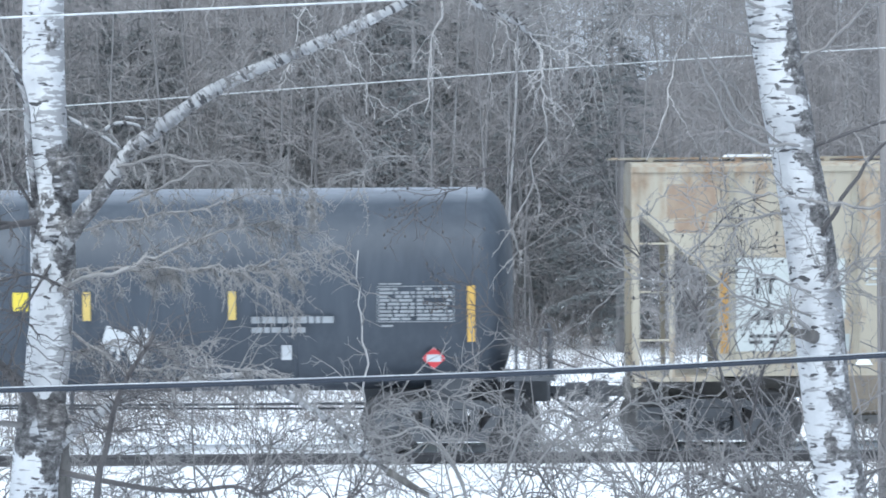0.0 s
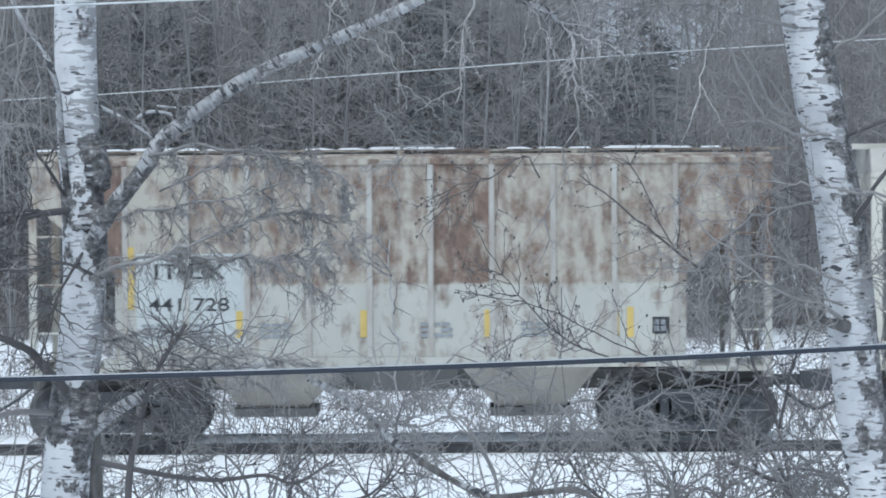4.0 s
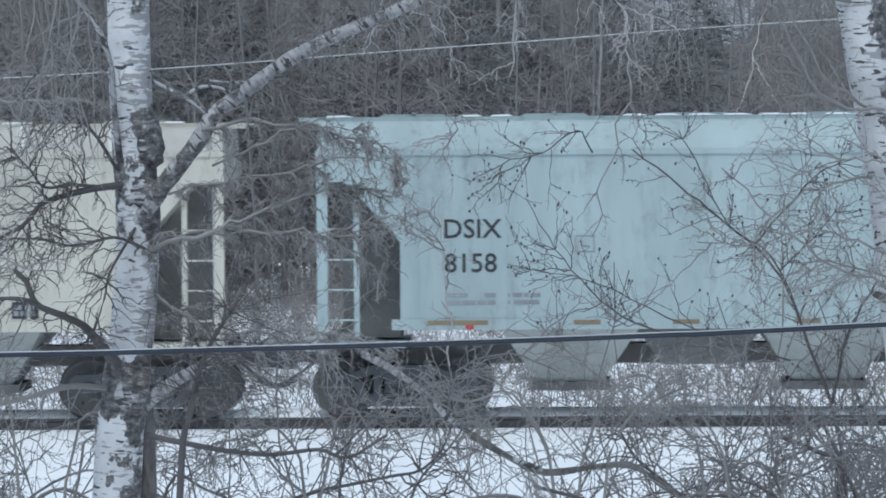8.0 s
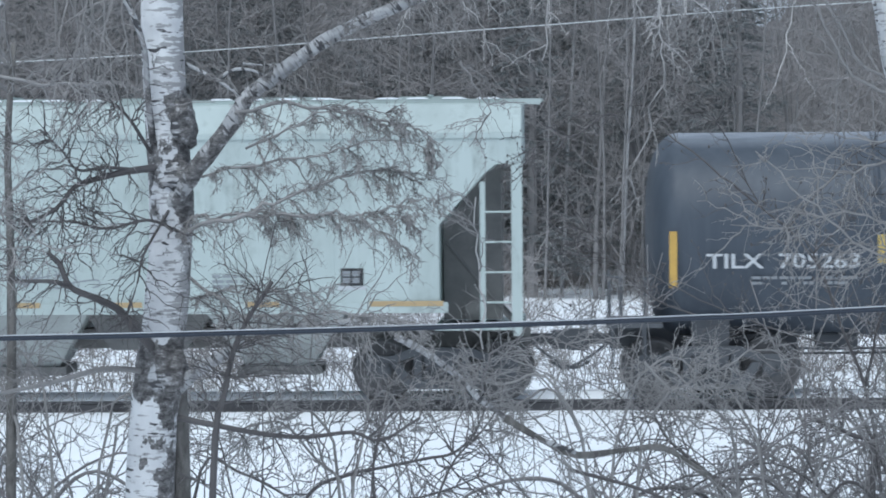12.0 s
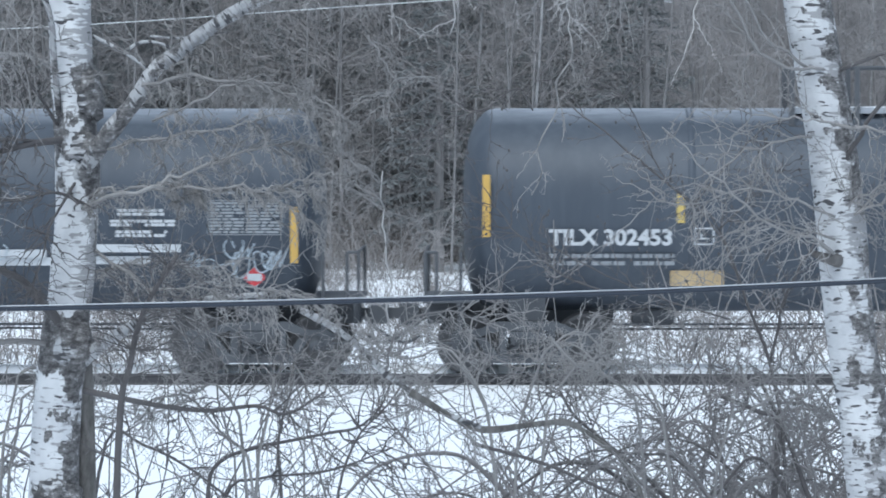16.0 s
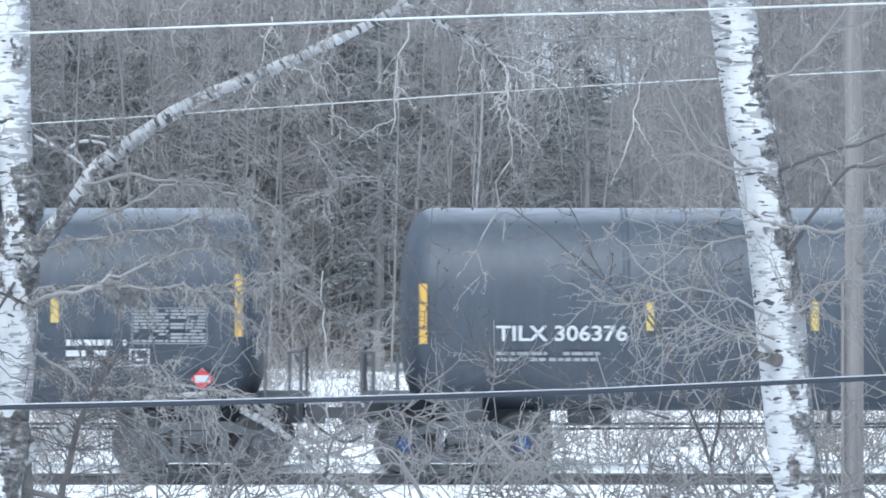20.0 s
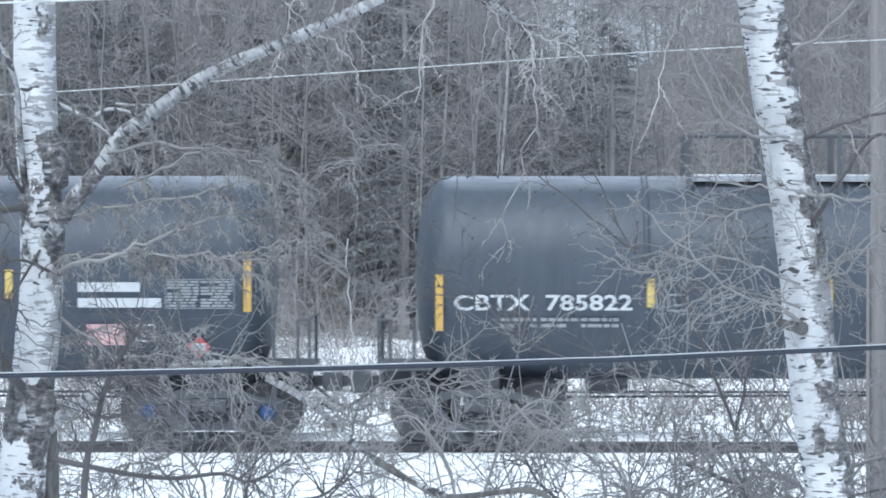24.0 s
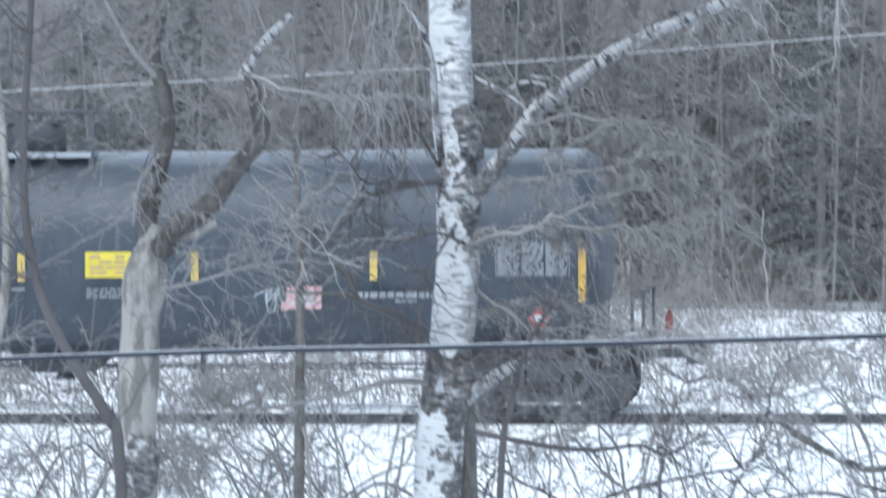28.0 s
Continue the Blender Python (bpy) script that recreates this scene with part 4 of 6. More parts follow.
    # cream hopper
    c, rng = hopper("cream covered hopper wagon with bright yellow reflectors", 5.72, CREAM, 4.42, True, 7, 14)
    part("band", Geo().box(-4.12, -2.94, SIDE - 0.006, SIDE, 2.92, 3.31), AMBER, c, "faded tan band behind the letters")
    lettering("mark", "CKIX", -3.98, 2.99, SIDE - 0.007, 0.21, BLACKLET, c, 0.66, 0.02)
    lettering("mark", "1792", -4.09, 2.50, SIDE - 0.002, 0.29, BLACKLET, c, 0.93, 0.03)
    letter_frame(c, -0.91, 2.89, SIDE - 0.002, GREYLET)
    stripe(c, -4.42, 1.32, 2.2, SIDE - 0.003, LEMON, 0.11)
    for x in (-2.18, 0.0, 2.18):
        stripe(c, x, 1.33, 1.78, SIDE - 0.031, LEMON, 0.11)
    stripe(c, 4.35, 1.32, 2.2, SIDE - 0.003, LEMON, 0.11)
    for x in (-4.05, -3.6):
        bars(c, x, x + 0.38, 1.53, 1.7, SIDE - 0.002, 2, GREYLET, rng)
    sign = part("sign", Geo().box(2.55, 2.95, SIDE - 0.008, SIDE - 0.001, 1.55, 1.8), BLACKLET, c)
    bars(c, 2.58, 2.92, 1.58, 1.77, SIDE - 0.010, 2, GREYLET, rng, name="sign_line", fill=0.8, cols=2)
    bars(c, 1.2, 1.9, 1.5, 1.8, SIDE - 0.002, 3, GREYLET, rng)
    join_train(c, 4644 / S)

    # blue hopper
    c, rng = hopper("pale blue covered hopper wagon with black lettering", 5.68, BLUE, 4.49, True, 7, 15)
    lettering("mark", "DSIX", -3.79, 2.71, SIDE - 0.002, 0.29, BLACKLET, c, 0.86, 0.012)
    lettering("mark", "8158", -3.79, 2.20, SIDE - 0.002, 0.29, BLACKLET, c, 0.78, 0.012)
    for x0, x1 in ((-3.75, -3.0), (-2.85, -2.3)):
        bars(c, x0, x1, 1.70, 1.92, SIDE - 0.002, 2, GREYLET, rng)
    for x, w in ((-3.6, 0.9), (-1.67, 0.4), (-0.2, 0.4), (1.6, 0.4), (3.55, 0.9)):
        part("reflector", Geo().box(x - w / 2, x + w / 2, SIDE - 0.036, SIDE - 0.031, 1.42, 1.49), BRONZE, c)
    part("red_tag", Geo().box(3.55, 3.70, SIDE - 0.038, SIDE - 0.031, 1.36, 1.415), PINK, c)
    part("red_tag", Geo().box(-3.48, -3.36, SIDE - 0.038, SIDE - 0.031, 1.36, 1.42), RED, c)
    letter_frame(c, -1.7, 2.62, SIDE - 0.002, GREYLET)
    part("sign", Geo().box(2.95, 3.28, SIDE - 0.008, SIDE - 0.001, 1.72, 1.98), BLACKLET, c)
    bars(c, 2.98, 3.25, 1.75, 1.95, SIDE - 0.010, 2, GREYLET, rng, name="sign_line", fill=0.8, cols=2)
    part("sign_edge", Geo().box(2.92, 3.31, SIDE - 0.007, SIDE - 0.001, 1.67, 1.715), WHITE, c)
    join_train(c, 6168 / S)

    # mint hopper
    c, rng = hopper("pale mint covered hopper wagon with black lettering", 5.62, MINT, 4.50, True, 7, 16)
    lettering("mark", "SCYX", -3.72, 2.72, SIDE - 0.002, 0.28, BLACKLET, c, 0.98, 0.012)
    lettering("mark", "807851", -3.68, 2.22, SIDE - 0.002, 0.29, BLACKLET, c, 1.26, 0.012)
    for x0, x1 in ((-3.65, -2.95), (-2.75, -2.15), (0.06, 0.4), (1.0, 1.5)):
        bars(c, x0, x1, 1.72, 1.95, SIDE - 0.002, 3, GREYLET, rng)
    letter_frame(c, -1.7, 2.66, SIDE - 0.002, GREYLET)
    scribble(c, -2.0, -1.0, 1.70, 2.0, SIDE - 0.001, 5, rng, GREYLET, 0.012)
    for x, w in ((-3.6, 0.9), (-1.8, 0.45), (-0.3, 0.5), (1.75, 0.5), (3.9, 1.1)):
        part("reflector", Geo().box(x - w / 2, x + w / 2, SIDE - 0.036, SIDE - 0.031, 1.45, 1.53), AMBER, c)
    sign = part("sign", Geo().box(2.92, 3.26, SIDE - 0.008, SIDE - 0.001, 1.76, 2.02), BLACKLET, c)
    bars(c, 2.95, 3.23, 1.79, 1.99, SIDE - 0.010, 2, GREYLET, rng, name="sign_line", fill=0.8, cols=2)
    part("sign_edge", Geo().box(2.88, 3.3, SIDE - 0.007, SIDE - 0.001, 1.70, 1.755), WHITE, c)
    join_train(c, 7685 / S)

    # tank with spray marks
    c, rng = tank("black tank wagon with silver graffiti along its side", 8.85, 0.1, -4.1, 0.75, (-5.4, -1.8, 1.8, 5.4), 17)
    X = lambda u: (u - 9627) / S
    tank_stripes(c, (X(8990), X(9311), X(9631), X(9946), X(10261)), (X(8622), X(10632)))
    sg = part("sign", Geo().box(X(9750), X(9832), y - 0.010, y - 0.002, 2.12, 2.49), LEMON, c, "yellow warning sign")
    bars(sg, X(9758), X(9824), 2.15, 2.46, y - 0.011, 4, AMBER, rng, name="sign_line")
    lettering("mark", "TILX  705263", X(8680), 1.98, y, 0.23, WHITE, c, 2.28, 0.02)
    bars(c, X(8760), X(8955), 1.72, 1.88, on_tank(1.91), 2, GREYLET, rng)
    letter_frame(c, X(9058), 2.10, y, GREYLET)
    scribble(c, X(9200), X(9580), 1.62, 2.05, -1.50, 9, rng, SPRAY)
    scribble(c, X(9610), X(9800), 1.70, 2.05, -1.50, 5, rng, SPRAY)
    scribble(c, X(9830), X(10080), 1.65, 2.08, -1.50, 7, rng, SPRAY)
    scribble(c, X(10440), X(10600), 1.55, 2.0, -1.48, 6, rng, SPRAY)
    for a, b, z in ((9970, 10080, 1.70), (10100, 10200, 1.72), (10200, 10430, 1.92), (10230, 10375, 1.74), (10100, 10190, 1.84)):
        part("paint_bar", Geo().box(X(a), X(b), on_tank(z + 0.06) - 0.008, on_tank(z + 0.06) + 0.03, z - 0.06, z + 0.06), WHITE, c)
    for a, b, z in ((10318, 10405, 2.46), (10305, 10425, 2.30), (10315, 10410, 2.14)):
        bars(c, X(a), X(b), z - 0.055, z + 0.055, y, 2, WHITE, rng, fill=0.8)
    bars(c, X(10482), X(10612), 2.14, 2.62, y, 7, GREYLET, rng, cols=2, fill=0.7)
    bars(c, X(10482), X(10530), 2.72, 2.78, y, 1, GREYLET, rng)
    bars(c, X(10470), X(10505), 1.37, 1.43, on_tank(1.46), 1, GREYLET, rng)
    placard(c, X(10560), 1.48, on_tank(1.48 + 0.16) - 0.004)
    join_train(c, 9627 / S)

    # long tank wagons
    c, rng = tank("long black tank wagon with bold white lettering", 9.43, -0.14, -4.48, 0.42, (-6, -2, 2, 6), 18)
    X = lambda u: (u - 12052 - (16 if u > 12400 else 0)) / S
    tank_stripes(c, (X(11317), X(11743), X(12125), X(12490), X(12820)), (X(10973), X(13146)), 0.25, 2.09, 3.02)
    lettering("mark", "TILX 302453", X(11083), 1.96, y, 0.25, WHITE, c, 1.84, 0.035)
    bars(c, X(11085), X(11310), 1.64, 1.86, on_tank(1.89), 2, GREYLET, rng, cols=3)
    letter_frame(c, X(11359), 2.10, y, WHITE)
    sg = part("sign", Geo().box(X(11300), X(11395), on_tank(1.58) - 0.012, on_tank(1.58) + 0.08, 1.35, 1.58), AMBER, c, "amber sign")
    ring = Geo()
    for k in range(24):
        a0, a1 = 2 * math.pi * k / 24, 2 * math.pi * (k + 1) / 24
        x, z, yy = X(12020), 1.98, on_tank(2.2)
        ring.add([(x + r * math.cos(a), yy - d, z + 0.8 * r * math.sin(a)) for d in (0.008, 0.0) for r, a in ((0.27, a0), (0.27, a1), (0.21, a1), (0.21, a0))], [(0, 1, 2, 3), (7, 6, 5, 4), (0, 4, 5, 1), (2, 6, 7, 3)])
    ring.box(x - 0.14, x + 0.14, yy - 0.008, yy, z + 0.03, z + 0.08).box(x - 0.15, x + 0.12, yy - 0.008, yy, z - 0.05, z - 0.01).box(x - 0.1, x + 0.1, yy - 0.008, yy, z - 0.13, z - 0.09)
    part("ring_emblem", ring, SPRAY, c, "white ring emblem")
    scribble(c, X(11990), X(12050), 1.55, 1.75, -1.42, 3, rng, GREYLET, 0.012)
    bars(c, X(12960), X(13090), 2.0, 2.5, y, 7, GREYLET, rng, cols=2, fill=0.7)
    for k in range(3):
        bars(c, X(12840), X(12950), 1.95 - k * 0.16, 2.05 - k * 0.16, y, 1, WHITE, rng, fill=0.9)
    letter_frame(c, X(12970), 1.78, y, WHITE)
    bars(c, X(12600), X(12810), 1.80, 1.88, y, 1, GREYLET, rng)
    placard(c, X(13080), 1.45, on_tank(1.45 + 0.16) - 0.004)
    join_train(c, 12052 / S)

    c, rng = tank("long black tank wagon with faded white lettering", 9.4, -0.05, -1.15, 1.0, (-6, -2, 2, 6), 19, caps=BEARING_BLUE)
    X = lambda u: (u - 14548) / S
    tank_stripes(c, (X(13875), X(14167), X(14465), X(14830), X(15200)), (X(13473), X(15623)), 0.13, 1.98, 2.88)
    lettering("mark", "TILX 306376", X(13602), 2.02, y, 0.24, WHITE, c, 1.96, 0.02)
    bars(c, X(13602), X(13790), 1.70, 1.88, on_tank(1.91), 2, GREYLET, rng, cols=2)
    letter_frame(c, X(13905), 2.10, y, GREYLET)
    part("sign", Geo().box(X(14640), X(14735), y - 0.012, y - 0.002, 2.05, 2.25), AMBER, c)
    for k, m in ((0, WHITE), (1, WHITE)):
        part("paint_bar", Geo().box(X(15322), X(15432 + k * 38), on_tank(2.4) - 0.004, on_tank(2.4) + 0.03, 2.28 - k * 0.235, 2.42 - k * 0.235), m, c)
    bars(c, X(15480), X(15600), 2.05, 2.45, y, 6, GREYLET, rng, cols=2, fill=0.7)
    part("sign", Geo().box(X(15336), X(15404), on_tank(1.79) - 0.012, on_tank(1.79) + 0.08, 1.48, 1.79), PINK, c)
    letter_frame(c, X(15440), 1.66, on_tank(1.79), WHITE)
    placard(c, X(15535), 1.45, on_tank(1.45 + 0.16) - 0.004)
    join_train(c, (14548 - 16) / S)

    # last wagon
    c, rng = tank("black tank wagon with white lettering, last of the train", 8.85, -0.07, -4.75, 0.95, (-5.4, -1.8, 1.8, 5.4), 20)
    X = lambda u: (u - 16974) / S
    tank_stripes(c, (X(16338), X(16653), X(16973), X(17289), X(17612)), (X(15963), X(17985)))
    lettering("mark", "CBTX  785822", X(15989), 2.0, y, 0.24, WHITE, c, 2.66, 0.02)
    bars(c, X(16072), X(16285), 1.73, 1.91, on_tank(1.94), 2, GREYLET, rng, cols=3)
    letter_frame(c, X(16385), 2.12, y, GREYLET)
    sg = part("sign", Geo().box(X(17090), X(17174), y - 0.012, y - 0.002, 2.10, 2.49), LEMON, c, "yellow warning sign")
    bars(sg, X(17098), X(17166), 2.14, 2.45, y - 0.013, 4, AMBER, rng, name="sign_line")
    bars(c, X(17090), X(17175), 1.78, 1.95, on_tank(1.98), 3, GREYLET, rng)
    bars(c, X(16905), X(16985), 1.9, 1.96, y, 1, GREYLET, rng)
    sg = part("sign", Geo().box(X(17455), X(17518), y - 0.010, y, 1.62, 1.96), PINK, c, "faded red sign")
    part("sign_corner", Geo().box(X(17445), X(17458), y - 0.011, y - 0.001, 1.60, 1.72), PINK, sg)
    bars(sg, X(17460), X(17514), 1.66, 1.92, y - 0.012, 3, WHITE, rng, name="sign_line")
    scribble(c, X(17395), X(17440), 1.6, 1.95, -1.50, 3, rng, SPRAY)
    bars(c, X(17570), X(17765), 1.78, 1.87, y, 1, GREYLET, rng, fill=0.95)
    bars(c, X(17650), X(17720), 1.70, 1.76, y, 1, GREYLET, rng)
    bars(c, X(17834), X(17963), 2.12, 2.60, y, 7, GREYLET, rng, cols=3, fill=0.75)
    bars(c, X(17834), X(17882), 2.68, 2.74, y, 1, GREYLET, rng)
    placard(c, X(17907), 1.46, on_tank(1.46 + 0.16) - 0.004)
    box = part("rear_light_box", Geo().box(9.66, 9.77, -0.12, 0.08, 1.22, 1.46).tube([(9.72, -0.03, 1.46), (9.72, -0.03, 1.54)], 0.03, 8).tube([(9.72, -0.03, 0.8), (9.72, -0.03, 1.22)], 0.02, 6), MARKER, c, "dark red rear marker box")
    join_train(c, (16974 - 16) / S)


make_train()

# ---------------------------------------------------------------- the woods behind the line


def bare_tree(seed, height, r, pale, spread=0.9):
    """A leafless tree: trunk, limbs, and its fine twigs in one mesh."""
    rng = random.Random(seed)
    tree = thing("bare_tree", "leafless grey forest tree with fine twigs" if not pale else "pale-barked leafless forest birch", "tree", "trees of the wood")
    p, d = Vector((0, 0, -0.3)), Vector((rng.uniform(-0.04, 0.04), rng.uniform(-0.04, 0.04), 1))
    pts = [p.copy()]
    n = 12
    for i in range(n):
        d = (d + Vector((rng.uniform(-0.05, 0.05), rng.uniform(-0.05, 0.05), 0.05))).normalized()
        p = p + d * height / n
        pts.append(p.copy())
    part("trunk", Geo().tube(pts, taper(r, r * 0.2, n + 1), 6), FAR_PALE if pale else FAR_BARK, tree, smooth=True)
    limbs = fine = Geo()
    for k in range(int(height * 2.1)):
        z = rng.uniform(0.10, 0.95)
        i = int(z * n)
        base = pts[i].lerp(pts[i + 1], z * n - i)
        w = rng.uniform(0, 2 * math.pi)
        ln = spread * (0.9 + 2.4 * (1 - abs(z - 0.45))) * rng.uniform(0.5, 1.2)
        q, e = base.copy(), Vector((math.cos(w), math.sin(w), rng.uniform(0.2, 0.9))).normalized()
        lp = [q.copy()]
        for s in range(6):
            e = (e + Vector((rng.uniform(-.22, .22), rng.uniform(-.22, .22), rng.uniform(-.15, .22)))).normalized()
            q = q + e * ln / 6
            lp.append(q.copy())
        limbs.tube(lp, taper(r * 0.26 * (1.1 - z * 0.6), 0.008, 7), 4, cap=False)
        dress(fine, rng, lp, 8, ln * 0.6, 0.0105, rng.uniform(-0.3, 0.5), 0.4, 2, 0.9, 0.15, 3, steps=3)
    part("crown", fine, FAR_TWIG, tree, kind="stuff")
    return tree


def conifer(seed, height):
    """A spruce with drooping tiers of needles."""
    rng = random.Random(seed)
    tree = thing("spruce", "dark green spruce with drooping boughs", "tree", "spruces of the wood")
    part("trunk", Geo().tube([(0, 0, -0.3), (0.05, 0.03, height * 0.5), (0, 0, height)], [0.16, 0.1, 0.02], 7), FAR_BARK, tree)
    boughs, leaves = Geo(), Geo()
    z = 0.8
    while z < height - 0.3:
        for k in range(5):
            w = rng.uniform(0, 2 * math.pi)
            ln = (height - z) / height * 2.3 * rng.uniform(0.55, 1.1) + 0.25
            q, e = Vector((0, 0, z + rng.uniform(-.1, .1))), Vector((math.cos(w), math.sin(w), 0.15))
            lp = [q.copy()]
            for s in range(5):
                e = (e + Vector((rng.uniform(-.1, .1), rng.uniform(-.1, .1), -0.12))).normalized()
                q = q + e * ln / 5
                lp.append(q.copy())
            boughs.tube(lp, taper(0.022, 0.006, 6), 3, cap=False)
            for s in range(int(ln * 17)):
                t = rng.uniform(0.15, 1.0) * 5
                i = min(4, int(t))
                c = lp[i].lerp(lp[i + 1], t - i)
                a = Vector((rng.uniform(-1, 1), rng.uniform(-1, 1), rng.uniform(-0.9, 0.25))).normalized() * rng.uniform(0.12, 0.32)
                b = a.cross(Vector((rng.uniform(-1, 1), rng.uniform(-1, 1), 1))).normalized() * 0.028
                o = Vector((0, 0, -0.03))
                leaves.add([tuple(c + b), tuple(c - b), tuple(c + a), tuple(c + a * 0.5 + o)], [(0, 1, 2), (1, 0, 3), (0, 2, 3), (2, 1, 3)])
        z += rng.uniform(0.22, 0.34)
    part("bough_frame", boughs, FAR_BARK, tree, kind="stuff")
    part("crown", leaves, HAZY_NEEDLE, tree, kind="stuff")
    return tree


def plant_wood():
    rng = random.Random(21)
    kinds = [bare_tree(100 + k, rng.uniform(11, 17), rng.uniform(0.035, 0.075), k == 2, rng.uniform(0.8, 1.1)) for k in range(11)]
    spruces = [conifer(200 + k, rng.uniform(8, 13)) for k in range(4)]
    plain_kinds = kinds[:2] + kinds[3:]
    used = set()

    def put(kind, x, y):
        z = -0.2
        m = pose(x, y, z, 0, 0, rng.uniform(0, 360)) @ Matrix.Scale(1.0, 4)
        if kind not in used:
            used.add(kind)
            kind.matrix_basis = m
        else:
            copy_thing(kind, m)

    for k in kinds[:]:
        put(k, rng.uniform(-20, 14), rng.uniform(108, 124))
    for x, y in ((0.60, 108.0), (-0.93, 110.0), (8.6, 112.0)):
        put(kinds[2], x, y)
    for k in range(225):
        y = 107 + 48 * rng.random() ** 1.25
        x = rng.uniform(-0.235, 0.14) * y
        if 0.015 < x / y < 0.07 and rng.random() < 0.4:
            continue
        put(rng.choice(plain_kinds), x, y)
    for k in range(48):
        y = rng.uniform(114, 152)
        put(rng.choice(plain_kinds), rng.uniform(0.045, 0.14) * y, y)
    for k in range(72):
        y = rng.uniform(109, 150)
        x = rng.uniform(-0.23, 0.035) * y
        put(rng.choice(spruces), x, y)


plant_wood()


def brush_behind():
    """Weeds and saplings on the snow between the line and the wood."""
    rng = random.Random(31)
    stems, weeds = Geo(), Geo()
    for k in range(750):
        y = rng.uniform(70, 112)
        x = rng.uniform(-0.23, 0.14) * y
        z = -0.35
        ln = rng.uniform(0.5, 2.2) * (1.0 if y > 104 else 0.6)
        twig(stems, rng, (x, y, z), (rng.uniform(-.3, .3), rng.uniform(-.2, .2), 1), ln, 0.011, 5, 0.4, 0.3, 3, 3, 0.6)
    for k in range(1000):
        y = rng.uniform(69, 105)
        x = rng.uniform(-0.23, 0.14) * y
        z = -0.42
        twig(weeds, rng, (x, y, z), (rng.uniform(-.4, .4), rng.uniform(-.3, .3), 1), rng.uniform(0.25, 0.9), 0.009, 3, 0.5, 0.8, 3, 2, 0.6)
    reeds = Geo()
    for k in range(170):
        y = rng.uniform(68.5, 76)
        x = rng.uniform(-0.23, 0.14) * y
        twig(reeds, rng, (x, y, -0.4), (rng.uniform(-.15, .15), rng.uniform(-.1, .1), 1), rng.uniform(0.4, 1.0), 0.013, 4, 0.55, 0.4, 3, 3, 0.6)
    solid("reeds", reeds, BRUSH, "dark upright dead stalks beside the track", "weeds", "stuff")
    solid("saplings", stems, FAR_TWIG, "thin leafless saplings along the far side of the line", "saplings", "stuff")
    for k in range(2300):
        y = 68.5 + 19 * rng.random()
        x = rng.uniform(-0.23, 0.14) * y
        if noise.noise(Vector((x * 0.35, y * 0.3, 2.0))) < -0.12:
            continue
        twig(weeds, rng, (x, y, -0.42), (rng.uniform(-.5, .5), rng.uniform(-.3, .3), 1), rng.uniform(0.3, 0.8), 0.013, 3, 0.5, 0.6, 3, 3, 0.65)
    solid("dry_weeds", weeds, WEED, "dry brown weeds standing in the snow", "weeds", "stuff")


brush_behind()


def far_bush(seed, height, width, mat):
    """A dense leafless shrub of the far bank."""
    rng = random.Random(seed)
    t = thing("shrub", "dense grey leafless shrub in the snow beyond the line", "shrub", "shrubs beyond the line")
    g = Geo()
    for k in range(22):
        w = rng.uniform(0, 2 * math.pi)
        p = (math.cos(w) * rng.uniform(0, width * 0.4), math.sin(w) * rng.uniform(0, 0.5), -0.2)
        twig(g, rng, p, (math.cos(w) * 0.5, math.sin(w) * 0.4, 1), height * rng.uniform(0.5, 1.1), 0.016, 6, 0.35, 0.4, 3, 6, 0.6)
    part("crown", g, mat, t, kind="stuff")
    return t


def plant_shrubs():
    rng = random.Random(35)
    kinds = [far_bush(400 + k, rng.uniform(1.3, 2.6), rng.uniform(1.6, 3.0), FAR_TWIG if k % 2 else WEED) for k in range(6)]
    used = set()
    for k in range(170):
        y = rng.uniform(71, 108) if k % 3 == 0 else rng.uniform(111, 122)
        x = rng.uniform(-0.23, 0.135) * y
        m = pose(x, y, -0.3, 0, 0, rng.uniform(0, 360)) @ Matrix.Scale(rng.uniform(0.8, 1.15) * (0.6 if y < 104 else 1.1), 4)
        kind = kinds[k % 6]
        if kind in used:
            c = copy_thing(kind, Matrix.Identity(4))
            c.matrix_basis = m
        else:
            used.add(kind)
            kind.matrix_basis = m


plant_shrubs()


def far_woods():
    """Crowded stems of the deeper wood, seen only as a grey mass."""
    rng = random.Random(41)
    g = Geo()
    for k in range(650):
        y = rng.uniform(152, 185)
        x = rng.uniform(-0.235, 0.15) * y
        top = rng.uniform(7, 14) if not 0.015 < x / y < 0.07 else rng.uniform(4, 8.5)
        p = Vector((x, y, -0.3))
        pts = [p.copy()]
        for s in range(4):
            p = p + Vector((rng.uniform(-.8, .8), rng.uniform(-.4, .4), top / 4))
            pts.append(p.copy())
        g.tube(pts, taper(rng.uniform(0.03, 0.09), 0.02, 5), 4, cap=False)
        for s in range(16):
            q = pts[0].lerp(pts[-1], rng.random())
            w = rng.uniform(0, 6.28)
            twig(g, rng, q, (math.cos(w), math.sin(w), rng.uniform(-0.3, 0.9)), rng.uniform(0.8, 2.4), 0.022, 2, 0.3, 0, 3, 1, 0.6)
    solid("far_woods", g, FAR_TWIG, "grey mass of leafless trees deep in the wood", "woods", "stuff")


far_woods()


